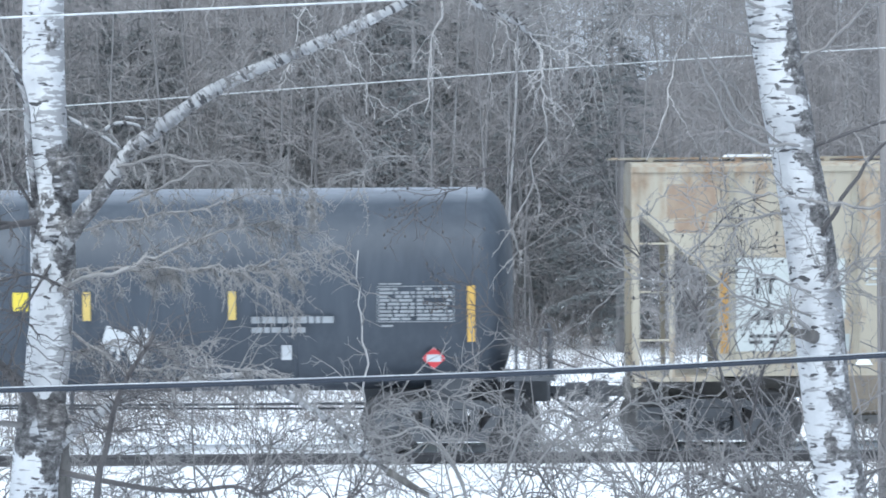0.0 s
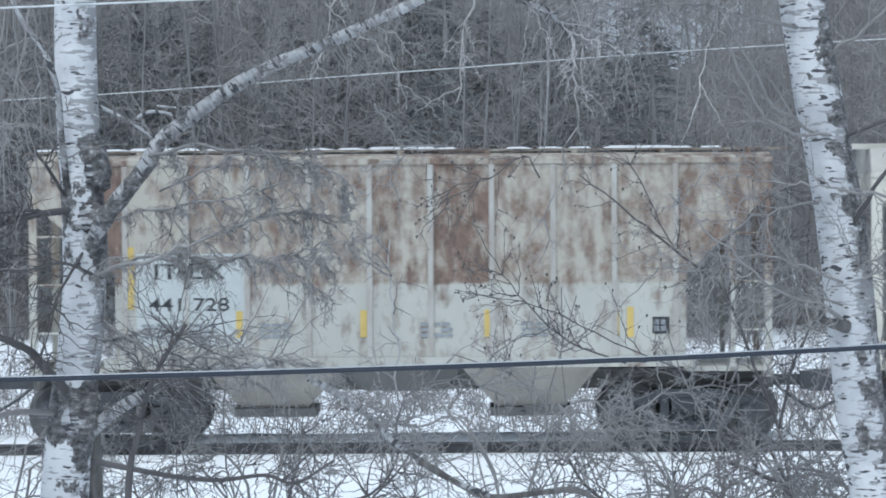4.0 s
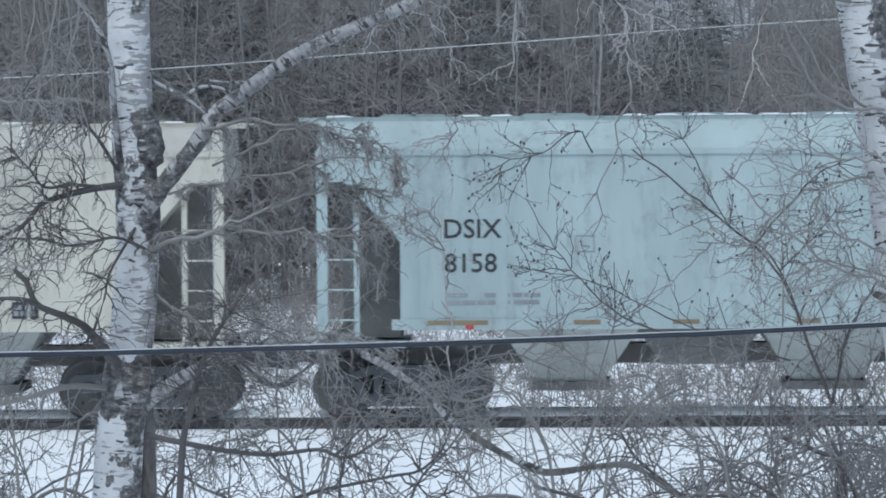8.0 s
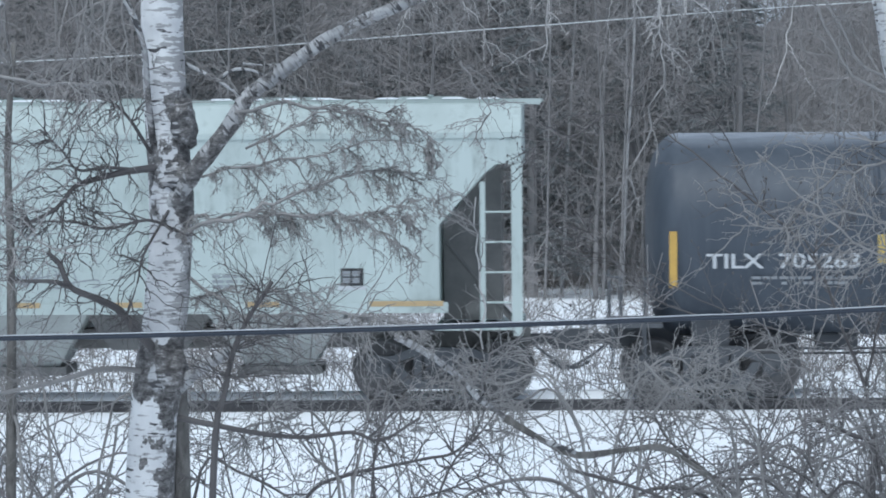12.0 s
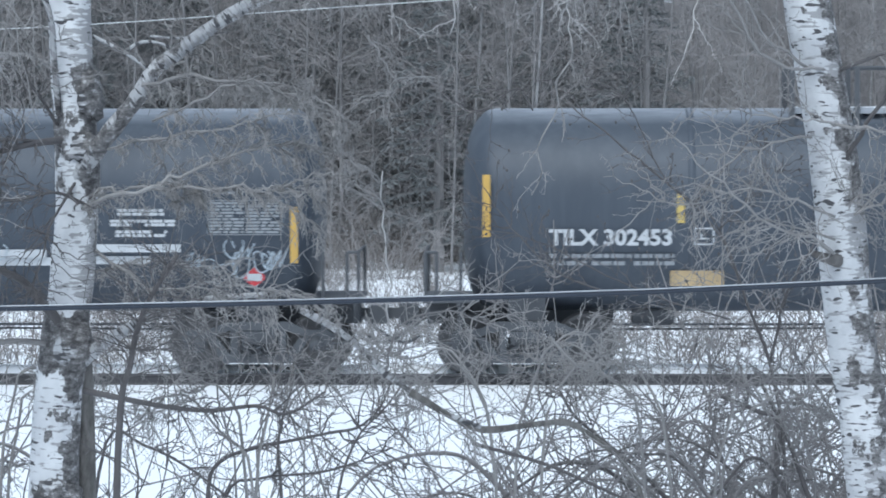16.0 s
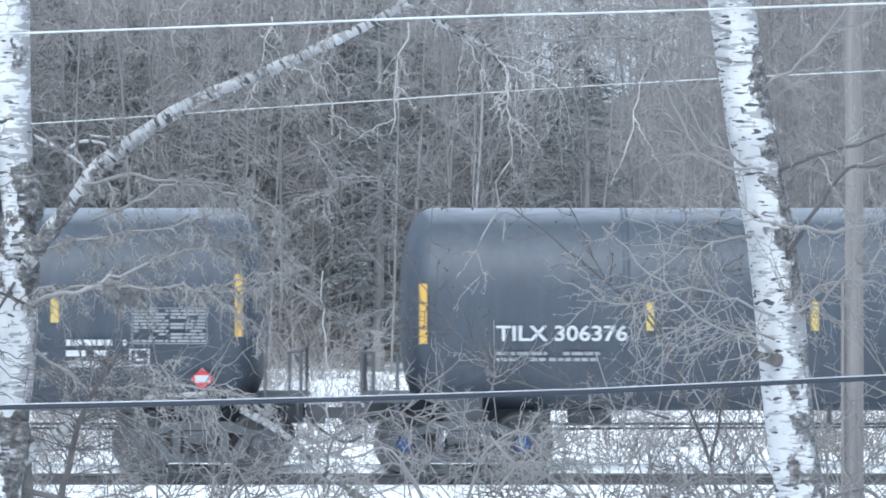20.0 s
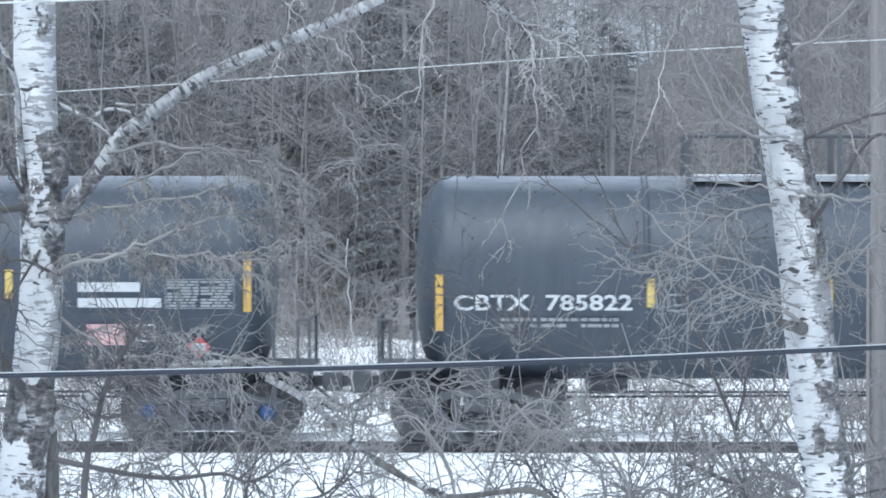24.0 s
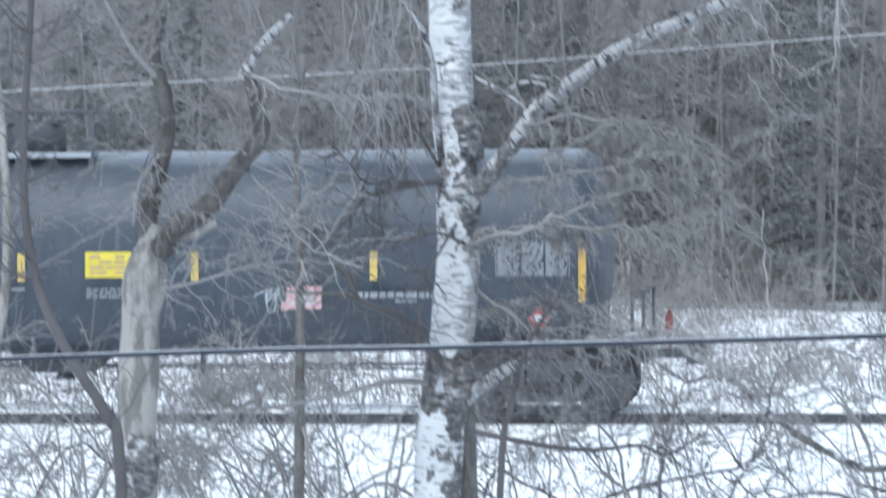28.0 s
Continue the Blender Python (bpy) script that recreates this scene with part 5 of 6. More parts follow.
def wooded_ridge():
    """The closed wall of woodland far behind."""
    rng = random.Random(45)
    g = Geo()
    n = 260
    for i in range(n):
        x = -55 + 90 * i / (n - 1)
        top = 14.5 if x < 2 else 9.6 if x < 13 else 12.0
        top += 1.6 * noise.noise(Vector((x * 0.35, 0, 1))) + 1.3 * noise.noise(Vector((x * 1.9, 0, 5))) + rng.uniform(-0.7, 0.7)
        yy = 196 + 2.5 * noise.noise(Vector((x * 0.8, 3, 0)))
        g.v += [(x, yy, -1), (x, yy + rng.uniform(-.5, .5), top * 0.5), (x, yy + 1, top)]
    for i in range(n - 1):
        for k in range(2):
            a = i * 3 + k
            g.f.append((a, a + 3, a + 4, a + 1))
    return solid("backdrop", g, RIDGE, "dim grey wall of distant woodland", "woods", "structure")


wooded_ridge()

# ---------------------------------------------------------------- near trees


def limb(tree, points, r0, r1, mat, sides=8, steps=4, label="", ease=1.0, rough=0.04, kink=0.0):
    p = smooth_path(points, steps)
    rng = random.Random(len(p) + int(r0 * 5000))
    if kink:
        p = p[:1] + [q + Vector((rng.uniform(-kink, kink), 0, rng.uniform(-kink, kink))) for q in p[1:]]
    radii = [(r1 + (r0 - r1) * (1 - k / (len(p) - 1)) ** ease) * (1 + rng.uniform(-rough, rough)) for k in range(len(p))]
    part("limb", Geo().tube(p, radii, sides), mat, tree, label, smooth=True)
    return p


def knobbly(path, radii, rng, amount):
    return [r * (1 + rng.uniform(-amount, amount)) for r in radii]


def burl(tree, centre, size, seed, label):
    """A rough dark swelling on a trunk."""
    g = Geo()
    rows, sides = 16, 24
    for i in range(rows + 1):
        a = math.pi * i / rows
        for k in range(sides):
            w = 2 * math.pi * k / sides
            d = Vector((math.sin(a) * math.cos(w), math.sin(a) * math.sin(w), math.cos(a)))
            f = 1 + 0.32 * noise.noise(d * 1.7 + Vector((seed, 0, 0))) + 0.26 * noise.noise(d * 4.5 + Vector((0, seed, 0)))
            g.v.append((centre[0] + d.x * size[0] * f, centre[1] + d.y * size[1] * f, centre[2] + d.z * size[2] * f))
    for i in range(rows):
        for k in range(sides):
            n = (k + 1) % sides
            g.f.append((i * sides + k, i * sides + n, (i + 1) * sides + n, (i + 1) * sides + k))
    part("burl", g, BURL, tree, label, smooth=True)


def left_birch():
    rng = random.Random(51)
    t = thing("birch_tree", "old white birch with dark scars and a long arching limb", "tree", "birches")
    trunk = smooth_path([(-2.30, 21.00, -0.35), (-2.27, 21.00, 1.06), (-2.24, 21.00, 2.26), (-2.20, 21.00, 2.77), (-2.15, 21.00, 3.16), (-2.12, 21.00, 3.62), (-2.14, 21.00, 4.04), (-2.16, 21.00, 4.58), (-2.16, 21.00, 5.45), (-2.21, 21.20, 7.32), (-2.17, 21.50, 9.65)], 5)
    n = len(trunk)
    zs = [p.z for p in trunk]
    radii = []
    for p in trunk:
        r = 0.155 - 0.0125 * (p.z + 0.3) if p.z < 3.6 else max(0.02, 0.112 - 0.008 * (p.z - 3.6))
        radii.append(r)
    part("trunk", Geo().tube(trunk, knobbly(trunk, radii, rng, 0.03), 18), BIRCH, t, smooth=True)
    burl(t, (-2.23, 20.95, 2.07), (0.128, 0.13, 0.105), 1, "black rounded burl low on the trunk")
    burl(t, (-2.14, 20.95, 2.82), (0.105, 0.115, 0.15), 5, "rough dark burl where limbs leave the trunk")
    burl(t, (-2.06, 20.96, 4.06), (0.07, 0.09, 0.14), 9, "dark weathered burl at the arching limb")
    burl(t, (-2.09, 20.95, 3.79), (0.095, 0.10, 0.10), 14, "dark weathered burl at the arching limb")
    stem = smooth_path([(-2.11, 21.12, -0.35), (-2.11, 21.12, 1.2), (-2.105, 21.10, 2.2), (-2.11, 21.06, 2.75)], 4)
    part("second_stem", Geo().tube(stem, taper(0.075, 0.055, len(stem)), 10), BARK_MID, t, "dark grey second stem grown against the trunk", smooth=True)
    twigs, pale = Geo(), Geo()
    # the long arching limb
    arch = limb(t, [(-2.14, 20.95, 3.63), (-1.98, 20.85, 3.84), (-1.80, 20.80, 4.06), (-1.72, 20.80, 4.19), (-1.58, 20.80, 4.295), (-1.35, 20.75, 4.455), (-1.12, 20.70, 4.57), (-0.87, 20.70, 4.67), (-0.62, 20.65, 4.78), (-0.40, 20.60, 4.88), (-0.17, 20.60, 4.99), (-0.04, 20.55, 4.92), (0.09, 20.55, 4.85), (0.21, 20.50, 4.79), (0.30, 20.50, 4.68)], 0.047, 0.012, BIRCH_LIMB, 12, ease=1.0, rough=0.10)
    spurs = Geo()
    dress(spurs, rng, arch[8:], 150, 0.07, 0.0038, -0.3, 0.4, 0, 1.2, 0.0, steps=2)
    part("spur_mass", spurs, TWIG_PALE, t, "short pale bark spurs", kind="stuff")
    ragged = Geo()
    dress(ragged, rng, arch[2:], 210, 0.055, 0.0058, 0.2, 0.4, 0, 1.3, 0.0, steps=2)
    part("bark_curl", ragged, TWIG_DARK, t, "dark curls of peeling bark", kind="stuff")
    # high limbs with hanging shoots
    for pts, r, count in (
        ([(-2.16, 21.0, 5.2), (-1.6, 20.8, 5.42), (-0.9, 20.7, 5.46), (-0.1, 20.6, 5.32), (0.5, 20.5, 5.12)], 0.022, 46),
        ([(-2.16, 21.0, 5.0), (-1.7, 20.5, 5.22), (-1.0, 20.3, 5.26), (-0.4, 20.2, 5.15)], 0.016, 40),
        ([(-2.20, 21.0, 5.0), (-2.7, 20.8, 5.15), (-3.3, 20.7, 5.08)], 0.016, 9),
    ):
        p = limb(t, pts, r, r * 0.4, BIRCH_LIMB, 8)
        dress(twigs, rng, p, count, 0.72, 0.0044, 1.1, 0.85, 4, 0.9, 0.1, steps=9, lean=(0, 0, -0.2), spurs=0.017)
    riser = limb(t, [(-0.23, 20.60, 4.96), (-0.07, 20.60, 5.18), (0.18, 20.60, 5.46), (0.49, 20.60, 5.85)], 0.024, 0.012, BIRCH_LIMB)
    dress(twigs, rng, arch, 90, 0.40, 0.0045, 0.4, 0.6, 4, 1.0, 0.2, spurs=0.017)
    dress(pale, rng, arch, 7, 0.5, 0.0044, 0.5, 0.6, 3, 0.9, 0.35, steps=9, spurs=0.017)
    dress(twigs, rng, riser, 24, 0.8, 0.005, 0.7, 0.6, 4, 1.0, 0.1, steps=9, spurs=0.017)
    dress(pale, rng, riser, 7, 0.9, 0.0048, 0.8, 0.6, 3, 1.0, 0.1, steps=11, spurs=0.017)
    # hooked side shoot near the trunk
    for pts, r in (([(-2.03, 20.90, 4.36), (-1.87, 20.80, 4.28), (-1.74, 20.80, 4.19)], 0.011), ([(-1.87, 20.80, 4.28), (-1.78, 20.80, 4.33), (-1.68, 20.80, 4.32), (-1.61, 20.80, 4.28)], 0.010), ([(-1.74, 20.80, 4.36), (-1.59, 20.80, 4.35), (-1.35, 20.80, 4.38)], 0.006)):
        limb(t, pts, r, r * 0.7, BIRCH_LIMB, 6)
    # thin limb up beside the trunk on the far side
    side = limb(t, [(-2.20, 20.90, 3.97), (-2.22, 20.85, 4.22), (-2.23, 20.80, 4.44), (-2.30, 20.80, 4.64), (-2.40, 20.80, 4.78), (-2.52, 20.80, 5.06)], 0.018, 0.012, BIRCH_LIMB)
    dress(twigs, rng, side, 18, 0.5, 0.005, 0.8, 0.4, 3)
    # spreading sprays of fine twigs
    sprays = [
        ([(-2.10, 20.93, 3.50), (-1.79, 20.50, 3.60), (-1.56, 20.50, 3.68), (-1.31, 20.50, 3.78), (-1.11, 20.50, 3.82), (-0.97, 20.50, 3.81), (-0.85, 20.50, 3.75)], 0.010, 150, 0.30),
        ([(-1.72, 20.70, 3.94), (-1.48, 20.50, 4.04), (-1.23, 20.40, 4.13), (-0.97, 20.40, 4.12)], 0.006, 80, 0.30),
        ([(-1.69, 20.60, 3.64), (-1.43, 20.50, 3.61), (-1.15, 20.40, 3.60), (-0.90, 20.30, 3.62)], 0.006, 110, 0.28),
        ([(-2.01, 20.80, 3.30), (-1.71, 20.50, 3.13), (-1.43, 20.40, 3.13), (-1.15, 20.40, 3.12), (-0.87, 20.30, 3.09)], 0.008, 110, 0.30),
        ([(-1.95, 20.80, 3.80), (-1.66, 20.60, 3.86), (-1.34, 20.50, 3.91), (-1.04, 20.40, 3.97), (-0.75, 20.40, 3.91)], 0.006, 120, 0.28),
        ([(-2.02, 20.90, 3.19), (-1.80, 20.60, 3.25), (-1.57, 20.50, 3.23), (-1.32, 20.40, 3.26)], 0.006, 70, 0.28),
        ([(-1.80, 20.80, 4.10), (-1.59, 20.60, 4.15), (-1.23, 20.50, 4.12), (-1.01, 20.45, 4.08), (-0.84, 20.40, 4.01), (-0.78, 20.40, 3.91)], 0.009, 120, 0.24),
        ([(-2.06, 20.93, 3.56), (-1.90, 20.75, 3.60), (-1.68, 20.50, 3.61), (-1.34, 20.45, 3.62), (-1.12, 20.40, 3.58), (-0.96, 20.40, 3.48), (-0.85, 20.35, 3.36)], 0.008, 90, 0.22),
        ([(-1.12, 20.45, 3.60), (-0.98, 20.40, 3.66), (-0.84, 20.35, 3.68), (-0.76, 20.30, 3.71)], 0.006, 40, 0.20),
    ]
    for pts, r, count, ln in sprays:
        p = limb(t, pts, r * 1.15, r * 0.4, TWIG, 6, kink=0.02)
        dress(twigs, rng, p, count * 4 // 10, ln * 0.75, 0.0043, 1.0, 0.55, 4, 0.75, 0.05, steps=5, lean=(0.25, 0, -0.22), spurs=0.028)
    # hanging shoots
    for a, b, r in (((-0.17, 20.60, 4.91), (-0.26, 20.60, 4.36), 0.008), ((0.30, 20.50, 4.68), (0.33, 20.50, 4.35), 0.007), ((0.33, 20.50, 4.35), (0.14, 20.50, 3.58), 0.007), ((-0.84, 20.70, 4.94), (-0.91, 20.70, 4.57), 0.006), ((-1.52, 20.80, 4.30), (-1.72, 20.70, 3.64), 0.006), ((-0.66, 20.60, 4.36), (-0.51, 20.60, 4.11), 0.007), ((-0.51, 20.60, 4.11), (-0.62, 20.60, 3.94), 0.006), ((-1.70, 20.70, 3.86), (-1.49, 20.60, 3.58), 0.006)):
        a, b = Vector(a), Vector(b)
        p = [a.lerp(b, k / 7) + Vector((rng.uniform(-.05, .05), rng.uniform(-.03, .03), 0)) * (0 if k in (0, 7) else (b - a).length * 0.8) for k in range(8)]
        high = a.z > 4.5
        limb(t, p, r * 0.75, r * 0.4, TWIG_PALE if high else TWIG, 5, 2)
        dress(pale if high else twigs, rng, p, 7, 0.24, 0.0036, 0.8, 0.6, 2, spurs=0.02)
    # low limbs
    low = limb(t, [(-2.11, 20.95, 2.73), (-2.01, 20.90, 2.82), (-1.86, 20.80, 2.91), (-1.68, 20.70, 3.00), (-1.42, 20.60, 3.07), (-1.11, 20.50, 3.10)], 0.040, 0.012, BIRCH_LIMB)
    dress(twigs, rng, low, 44, 0.45, 0.005, 0.5, 0.4, 4, 1.0, 0.4)
    low2 = limb(t, [(-2.24, 20.95, 2.83), (-2.45, 20.80, 2.85), (-2.69, 20.70, 2.79), (-2.96, 20.60, 2.74), (-3.23, 20.50, 2.70), (-3.52, 20.40, 2.55)], 0.016, 0.006, TWIG)
    dress(twigs, rng, low2, 30, 0.5, 0.005, 0.3, 0.4, 3)
    dark = Geo()
    for pts, r, n in (
        ([(-2.17, 20.95, 3.85), (-2.32, 20.80, 3.83), (-2.44, 20.70, 3.80), (-2.55, 20.60, 3.76), (-2.64, 20.50, 3.65), (-2.80, 20.50, 3.57)], 0.020, 40),
        ([(-2.23, 20.90, 3.83), (-2.41, 20.70, 3.85), (-2.54, 20.60, 3.84), (-2.60, 20.50, 3.93), (-2.71, 20.50, 4.04)], 0.010, 26),
        ([(-2.18, 20.95, 2.91), (-2.29, 20.80, 3.05), (-2.36, 20.70, 3.15), (-2.46, 20.60, 3.21), (-2.57, 20.50, 3.27), (-2.62, 20.50, 3.38), (-2.68, 20.50, 3.44)], 0.026, 26),
        ([(-2.57, 20.50, 3.27), (-2.65, 20.40, 3.30), (-2.85, 20.40, 3.30)], 0.016, 12),
        ([(-2.08, 20.90, 3.53), (-2.21, 20.70, 3.59), (-2.40, 20.60, 3.55), (-2.58, 20.50, 3.59), (-2.83, 20.50, 3.58)], 0.009, 34),
        ([(-2.12, 20.90, 3.64), (-2.23, 20.70, 3.42), (-2.25, 20.60, 3.29), (-2.32, 20.60, 3.07)], 0.008, 22),
        ([(-2.21, 20.90, 3.92), (-2.32, 20.70, 4.12), (-2.48, 20.60, 4.23), (-2.68, 20.50, 4.29)], 0.010, 30),
        ([(-2.08, 20.90, 2.60), (-1.85, 20.70, 2.57), (-1.64, 20.60, 2.54), (-1.42, 20.50, 2.53), (-1.19, 20.40, 2.56), (-1.05, 20.40, 2.52), (-0.86, 20.40, 2.63)], 0.016, 30),
    ):
        p = limb(t, pts, r, r * 0.4, TWIG_DARK, 7)
        dress(dark, rng, p, n, 0.32, 0.0055, 0.3, 0.8, 3, 1.0, 0.15, steps=6)
    part("dark_crown", dark, TWIG_DARK, t, kind="stuff")
    part("crown", twigs, TWIG, t, kind="stuff")
    part("hanging_crown", pale, TWIG_PALE, t, kind="stuff")


left_birch()


def right_birch():
    rng = random.Random(52)
    t = thing("birch_tree", "leaning white birch with dark crosswise scars", "tree", "birches")
    trunk = smooth_path([(2.14, 22.00, -0.32), (2.01, 22.00, 1.27), (1.89, 22.00, 2.36), (1.83, 22.00, 2.72), (1.79, 22.00, 3.08), (1.76, 22.00, 3.43), (1.71, 22.00, 3.84), (1.63, 22.00, 4.29), (1.58, 22.00, 4.58), (1.52, 22.00, 4.97), (1.41, 22.00, 5.70), (1.18, 22.00, 7.32), (1.02, 22.00, 9.37)], 5)
    radii = [0.139 - 0.003 * p.z + 0.02 * max(0.0, 1.0 - p.z) if p.z < 5 else max(0.02, 0.124 - 0.012 * (p.z - 5)) for p in trunk]
    part("trunk", Geo().tube(trunk, knobbly(trunk, radii, rng, 0.025), 18), BIRCH_LEAN, t, smooth=True)
    twigs, hanging = Geo(), Geo()
    for pts, r, c in (
        ([(1.78, 21.90, 3.73), (1.92, 21.80, 3.99), (2.08, 21.70, 4.19), (2.28, 21.60, 4.24), (2.58, 21.50, 4.31)], 0.014, 20),
        ([(1.75, 21.90, 4.20), (2.00, 21.80, 4.30), (2.29, 21.70, 4.39), (2.66, 21.70, 4.58)], 0.012, 20),
        ([(1.77, 21.90, 3.20), (1.59, 21.70, 3.33), (1.31, 21.50, 3.45), (1.05, 21.40, 3.68), (0.79, 21.30, 3.91)], 0.010, 24),
        ([(1.60, 21.90, 4.20), (1.33, 21.70, 4.40), (1.05, 21.50, 4.89), (0.85, 21.40, 5.23)], 0.009, 26),
        ([(1.60, 21.90, 3.85), (1.38, 21.70, 3.82), (1.12, 21.60, 3.71), (0.91, 21.50, 3.45)], 0.008, 24),
        ([(1.81, 21.90, 3.44), (2.01, 21.80, 3.56), (2.26, 21.70, 3.91)], 0.008, 26),
        ([(1.51, 21.90, 4.91), (1.21, 21.70, 5.01), (0.80, 21.60, 5.01), (0.33, 21.50, 4.83)], 0.010, 34),
        ([(1.51, 21.90, 5.08), (1.15, 21.70, 5.31), (0.63, 21.60, 5.33), (0.05, 21.50, 5.12)], 0.012, 40),
        ([(1.69, 21.90, 4.20), (1.38, 21.70, 4.24), (1.18, 21.60, 4.55), (1.07, 21.50, 4.75), (1.04, 21.50, 4.86)], 0.010, 16),
        ([(1.51, 21.90, 4.76), (1.06, 21.70, 4.85), (0.86, 21.60, 4.88), (0.51, 21.50, 4.86), (0.28, 21.50, 4.79)], 0.011, 24),
        ([(1.72, 21.85, 3.91), (1.59, 21.75, 3.94), (1.41, 21.70, 3.96), (1.15, 21.60, 4.00)], 0.008, 14),
        ([(1.72, 21.85, 3.92), (2.03, 21.75, 3.88), (2.28, 21.70, 3.95), (2.52, 21.70, 3.97)], 0.009, 22),
        ([(1.72, 21.85, 3.44), (1.50, 21.70, 3.53), (1.26, 21.60, 3.59), (0.97, 21.50, 3.51), (0.68, 21.50, 3.54)], 0.008, 30),
        ([(1.72, 21.85, 3.32), (1.44, 21.70, 3.42), (1.18, 21.60, 3.42)], 0.007, 20),
        ([(1.78, 21.85, 3.50), (1.94, 21.70, 3.59), (2.25, 21.60, 3.68)], 0.008, 26),
        ([(1.66, 21.90, 4.61), (1.92, 21.80, 4.84), (2.20, 21.70, 5.19)], 0.010, 26),
    ):
        p = limb(t, pts, r, r * 0.35, TWIG_DARK if r > 0.0115 and r < 0.02 and c == 20 else TWIG, 6, kink=0.014)
        if c >= 34:
            dress(hanging, rng, p, 7, 0.85, 0.0042, 1.3, 0.6, 3, 0.6, 0.2, steps=11, spurs=0.017)
            dress(twigs, rng, p, 15, 0.80, 0.0044, 1.0, 0.85, 4, 0.8, 0.2, steps=10, spurs=0.017)
        dress(twigs, rng, p, c * 3 // 4, 0.5, 0.0046, 0.3, 0.65, 3, 0.9, 0.1, steps=7, spurs=0.017)
    part("crown", twigs, TWIG, t, kind="stuff")
    part("hanging_crown", hanging, TWIG_PALE, t, kind="stuff")
    knot = Geo().tube([(1.74, 21.88, 3.21), (1.66, 21.80, 3.23), (1.59, 21.74, 3.26)], [0.036, 0.026, 0.014], 10)
    part("knot", knot, BARK_DARK, t, "dark broken branch stub", smooth=True)


right_birch()


def grey_tree():
    rng = random.Random(53)
    t = thing("grey_tree", "grey-barked tree forking into a dark crooked limb", "tree")
    trunk = smooth_path([(-3.63, 20.00, -0.45), (-3.61, 20.00, 1.19), (-3.59, 20.00, 2.34), (-3.57, 20.00, 3.05), (-3.55, 20.00, 3.37), (-3.52, 20.00, 3.53), (-3.51, 20.00, 3.64)], 4)
    radii = [(0.118 - 0.007 * (p.z + 0.3)) * (1 + rng.uniform(-0.06, 0.06)) * (1 if k < 15 else 1 - 0.055 * (k - 14)) for k, p in enumerate(trunk)]
    part("trunk", Geo().tube(trunk, radii, 14), BARK_GREY, t, smooth=True)
    burl(t, (-3.57, 19.93, 2.50), (0.10, 0.10, 0.14), 21, "dark burl low on the grey trunk")
    collar = smooth_path([(-3.56, 19.99, 3.21), (-3.54, 19.99, 3.37), (-3.51, 19.99, 3.53), (-3.46, 19.99, 3.64)], 5)
    part("fork_collar", Geo().tube(collar, [0.085 + 0.034 * math.sin(math.pi * min(1, k / 11)) - 0.0022 * k for k in range(len(collar))], 14), BARK_GREY, t, "rough swelling at the fork", smooth=True)
    twigs = Geo()
    top = limb(t, [(-3.52, 20.00, 3.53), (-3.52, 20.00, 3.70), (-3.49, 20.00, 3.83), (-3.43, 20.00, 4.08), (-3.44, 20.00, 4.27), (-3.49, 20.00, 4.48), (-3.45, 20.00, 4.70), (-3.49, 20.00, 5.05), (-3.40, 20.00, 6.08)], 0.052, 0.026, BARK_LIMB, 10, rough=0.12)
    a = limb(t, [(-3.52, 20.00, 3.45), (-3.38, 19.95, 3.63), (-3.21, 19.90, 3.74), (-3.06, 19.90, 3.94), (-2.95, 19.85, 4.07), (-2.97, 19.80, 4.26), (-3.02, 19.80, 4.38)], 0.064, 0.030, BARK_LIMB, 12, rough=0.12)
    limb(t, [(-3.03, 19.80, 4.34), (-2.97, 19.80, 4.45), (-2.89, 19.80, 4.55), (-2.79, 19.80, 4.64)], 0.030, 0.020, BIRCH_LIMB, 10, label="pale broken limb", rough=0.12)
    b = limb(t, [(-3.03, 19.80, 4.38), (-2.83, 19.75, 4.30), (-2.61, 19.70, 4.25), (-2.34, 19.70, 4.24)], 0.010, 0.005, TWIG, kink=0.015)
    c = limb(t, [(-3.36, 19.95, 3.58), (-3.26, 19.90, 3.61), (-3.17, 19.85, 3.66)], 0.022, 0.014, BARK_GREY)
    d = limb(t, [(-3.41, 20.00, 4.05), (-3.54, 19.90, 3.86), (-3.56, 19.80, 3.65)], 0.010, 0.006, TWIG)
    e = limb(t, [(-3.44, 20.00, 4.32), (-3.59, 19.90, 4.51), (-3.73, 19.80, 4.80), (-3.92, 19.80, 5.13)], 0.014, 0.008, TWIG)
    f = limb(t, [(-3.02, 19.90, 3.91), (-2.84, 19.80, 3.72), (-2.72, 19.70, 3.57), (-2.44, 19.60, 3.46)], 0.007, 0.004, TWIG, kink=0.02)
    g = limb(t, [(-3.54, 19.95, 3.32), (-3.25, 19.80, 3.38), (-2.96, 19.70, 3.46), (-2.65, 19.60, 3.49)], 0.008, 0.004, TWIG)
    for p, n in ((a, 40), (b, 22), (d, 10), (e, 34), (f, 16), (g, 34), (top, 60)):
        dress(twigs, rng, p, n * 2 // 3, 0.45, 0.0048, 0.5, 0.6, 4, 1.0, 0.1, steps=7, spurs=0.017)
    for k in range(10):
        x = rng.uniform(-0.4, 0.9)
        twig(twigs, rng, Vector(a[12]) + Vector((x, 0, 0.9)), (rng.uniform(-.2, .2), 0, -1), 0.9, 0.005, 8, 0.2, 0.4, 3, 3)
    part("crown", twigs, TWIG, t, kind="stuff")


grey_tree()


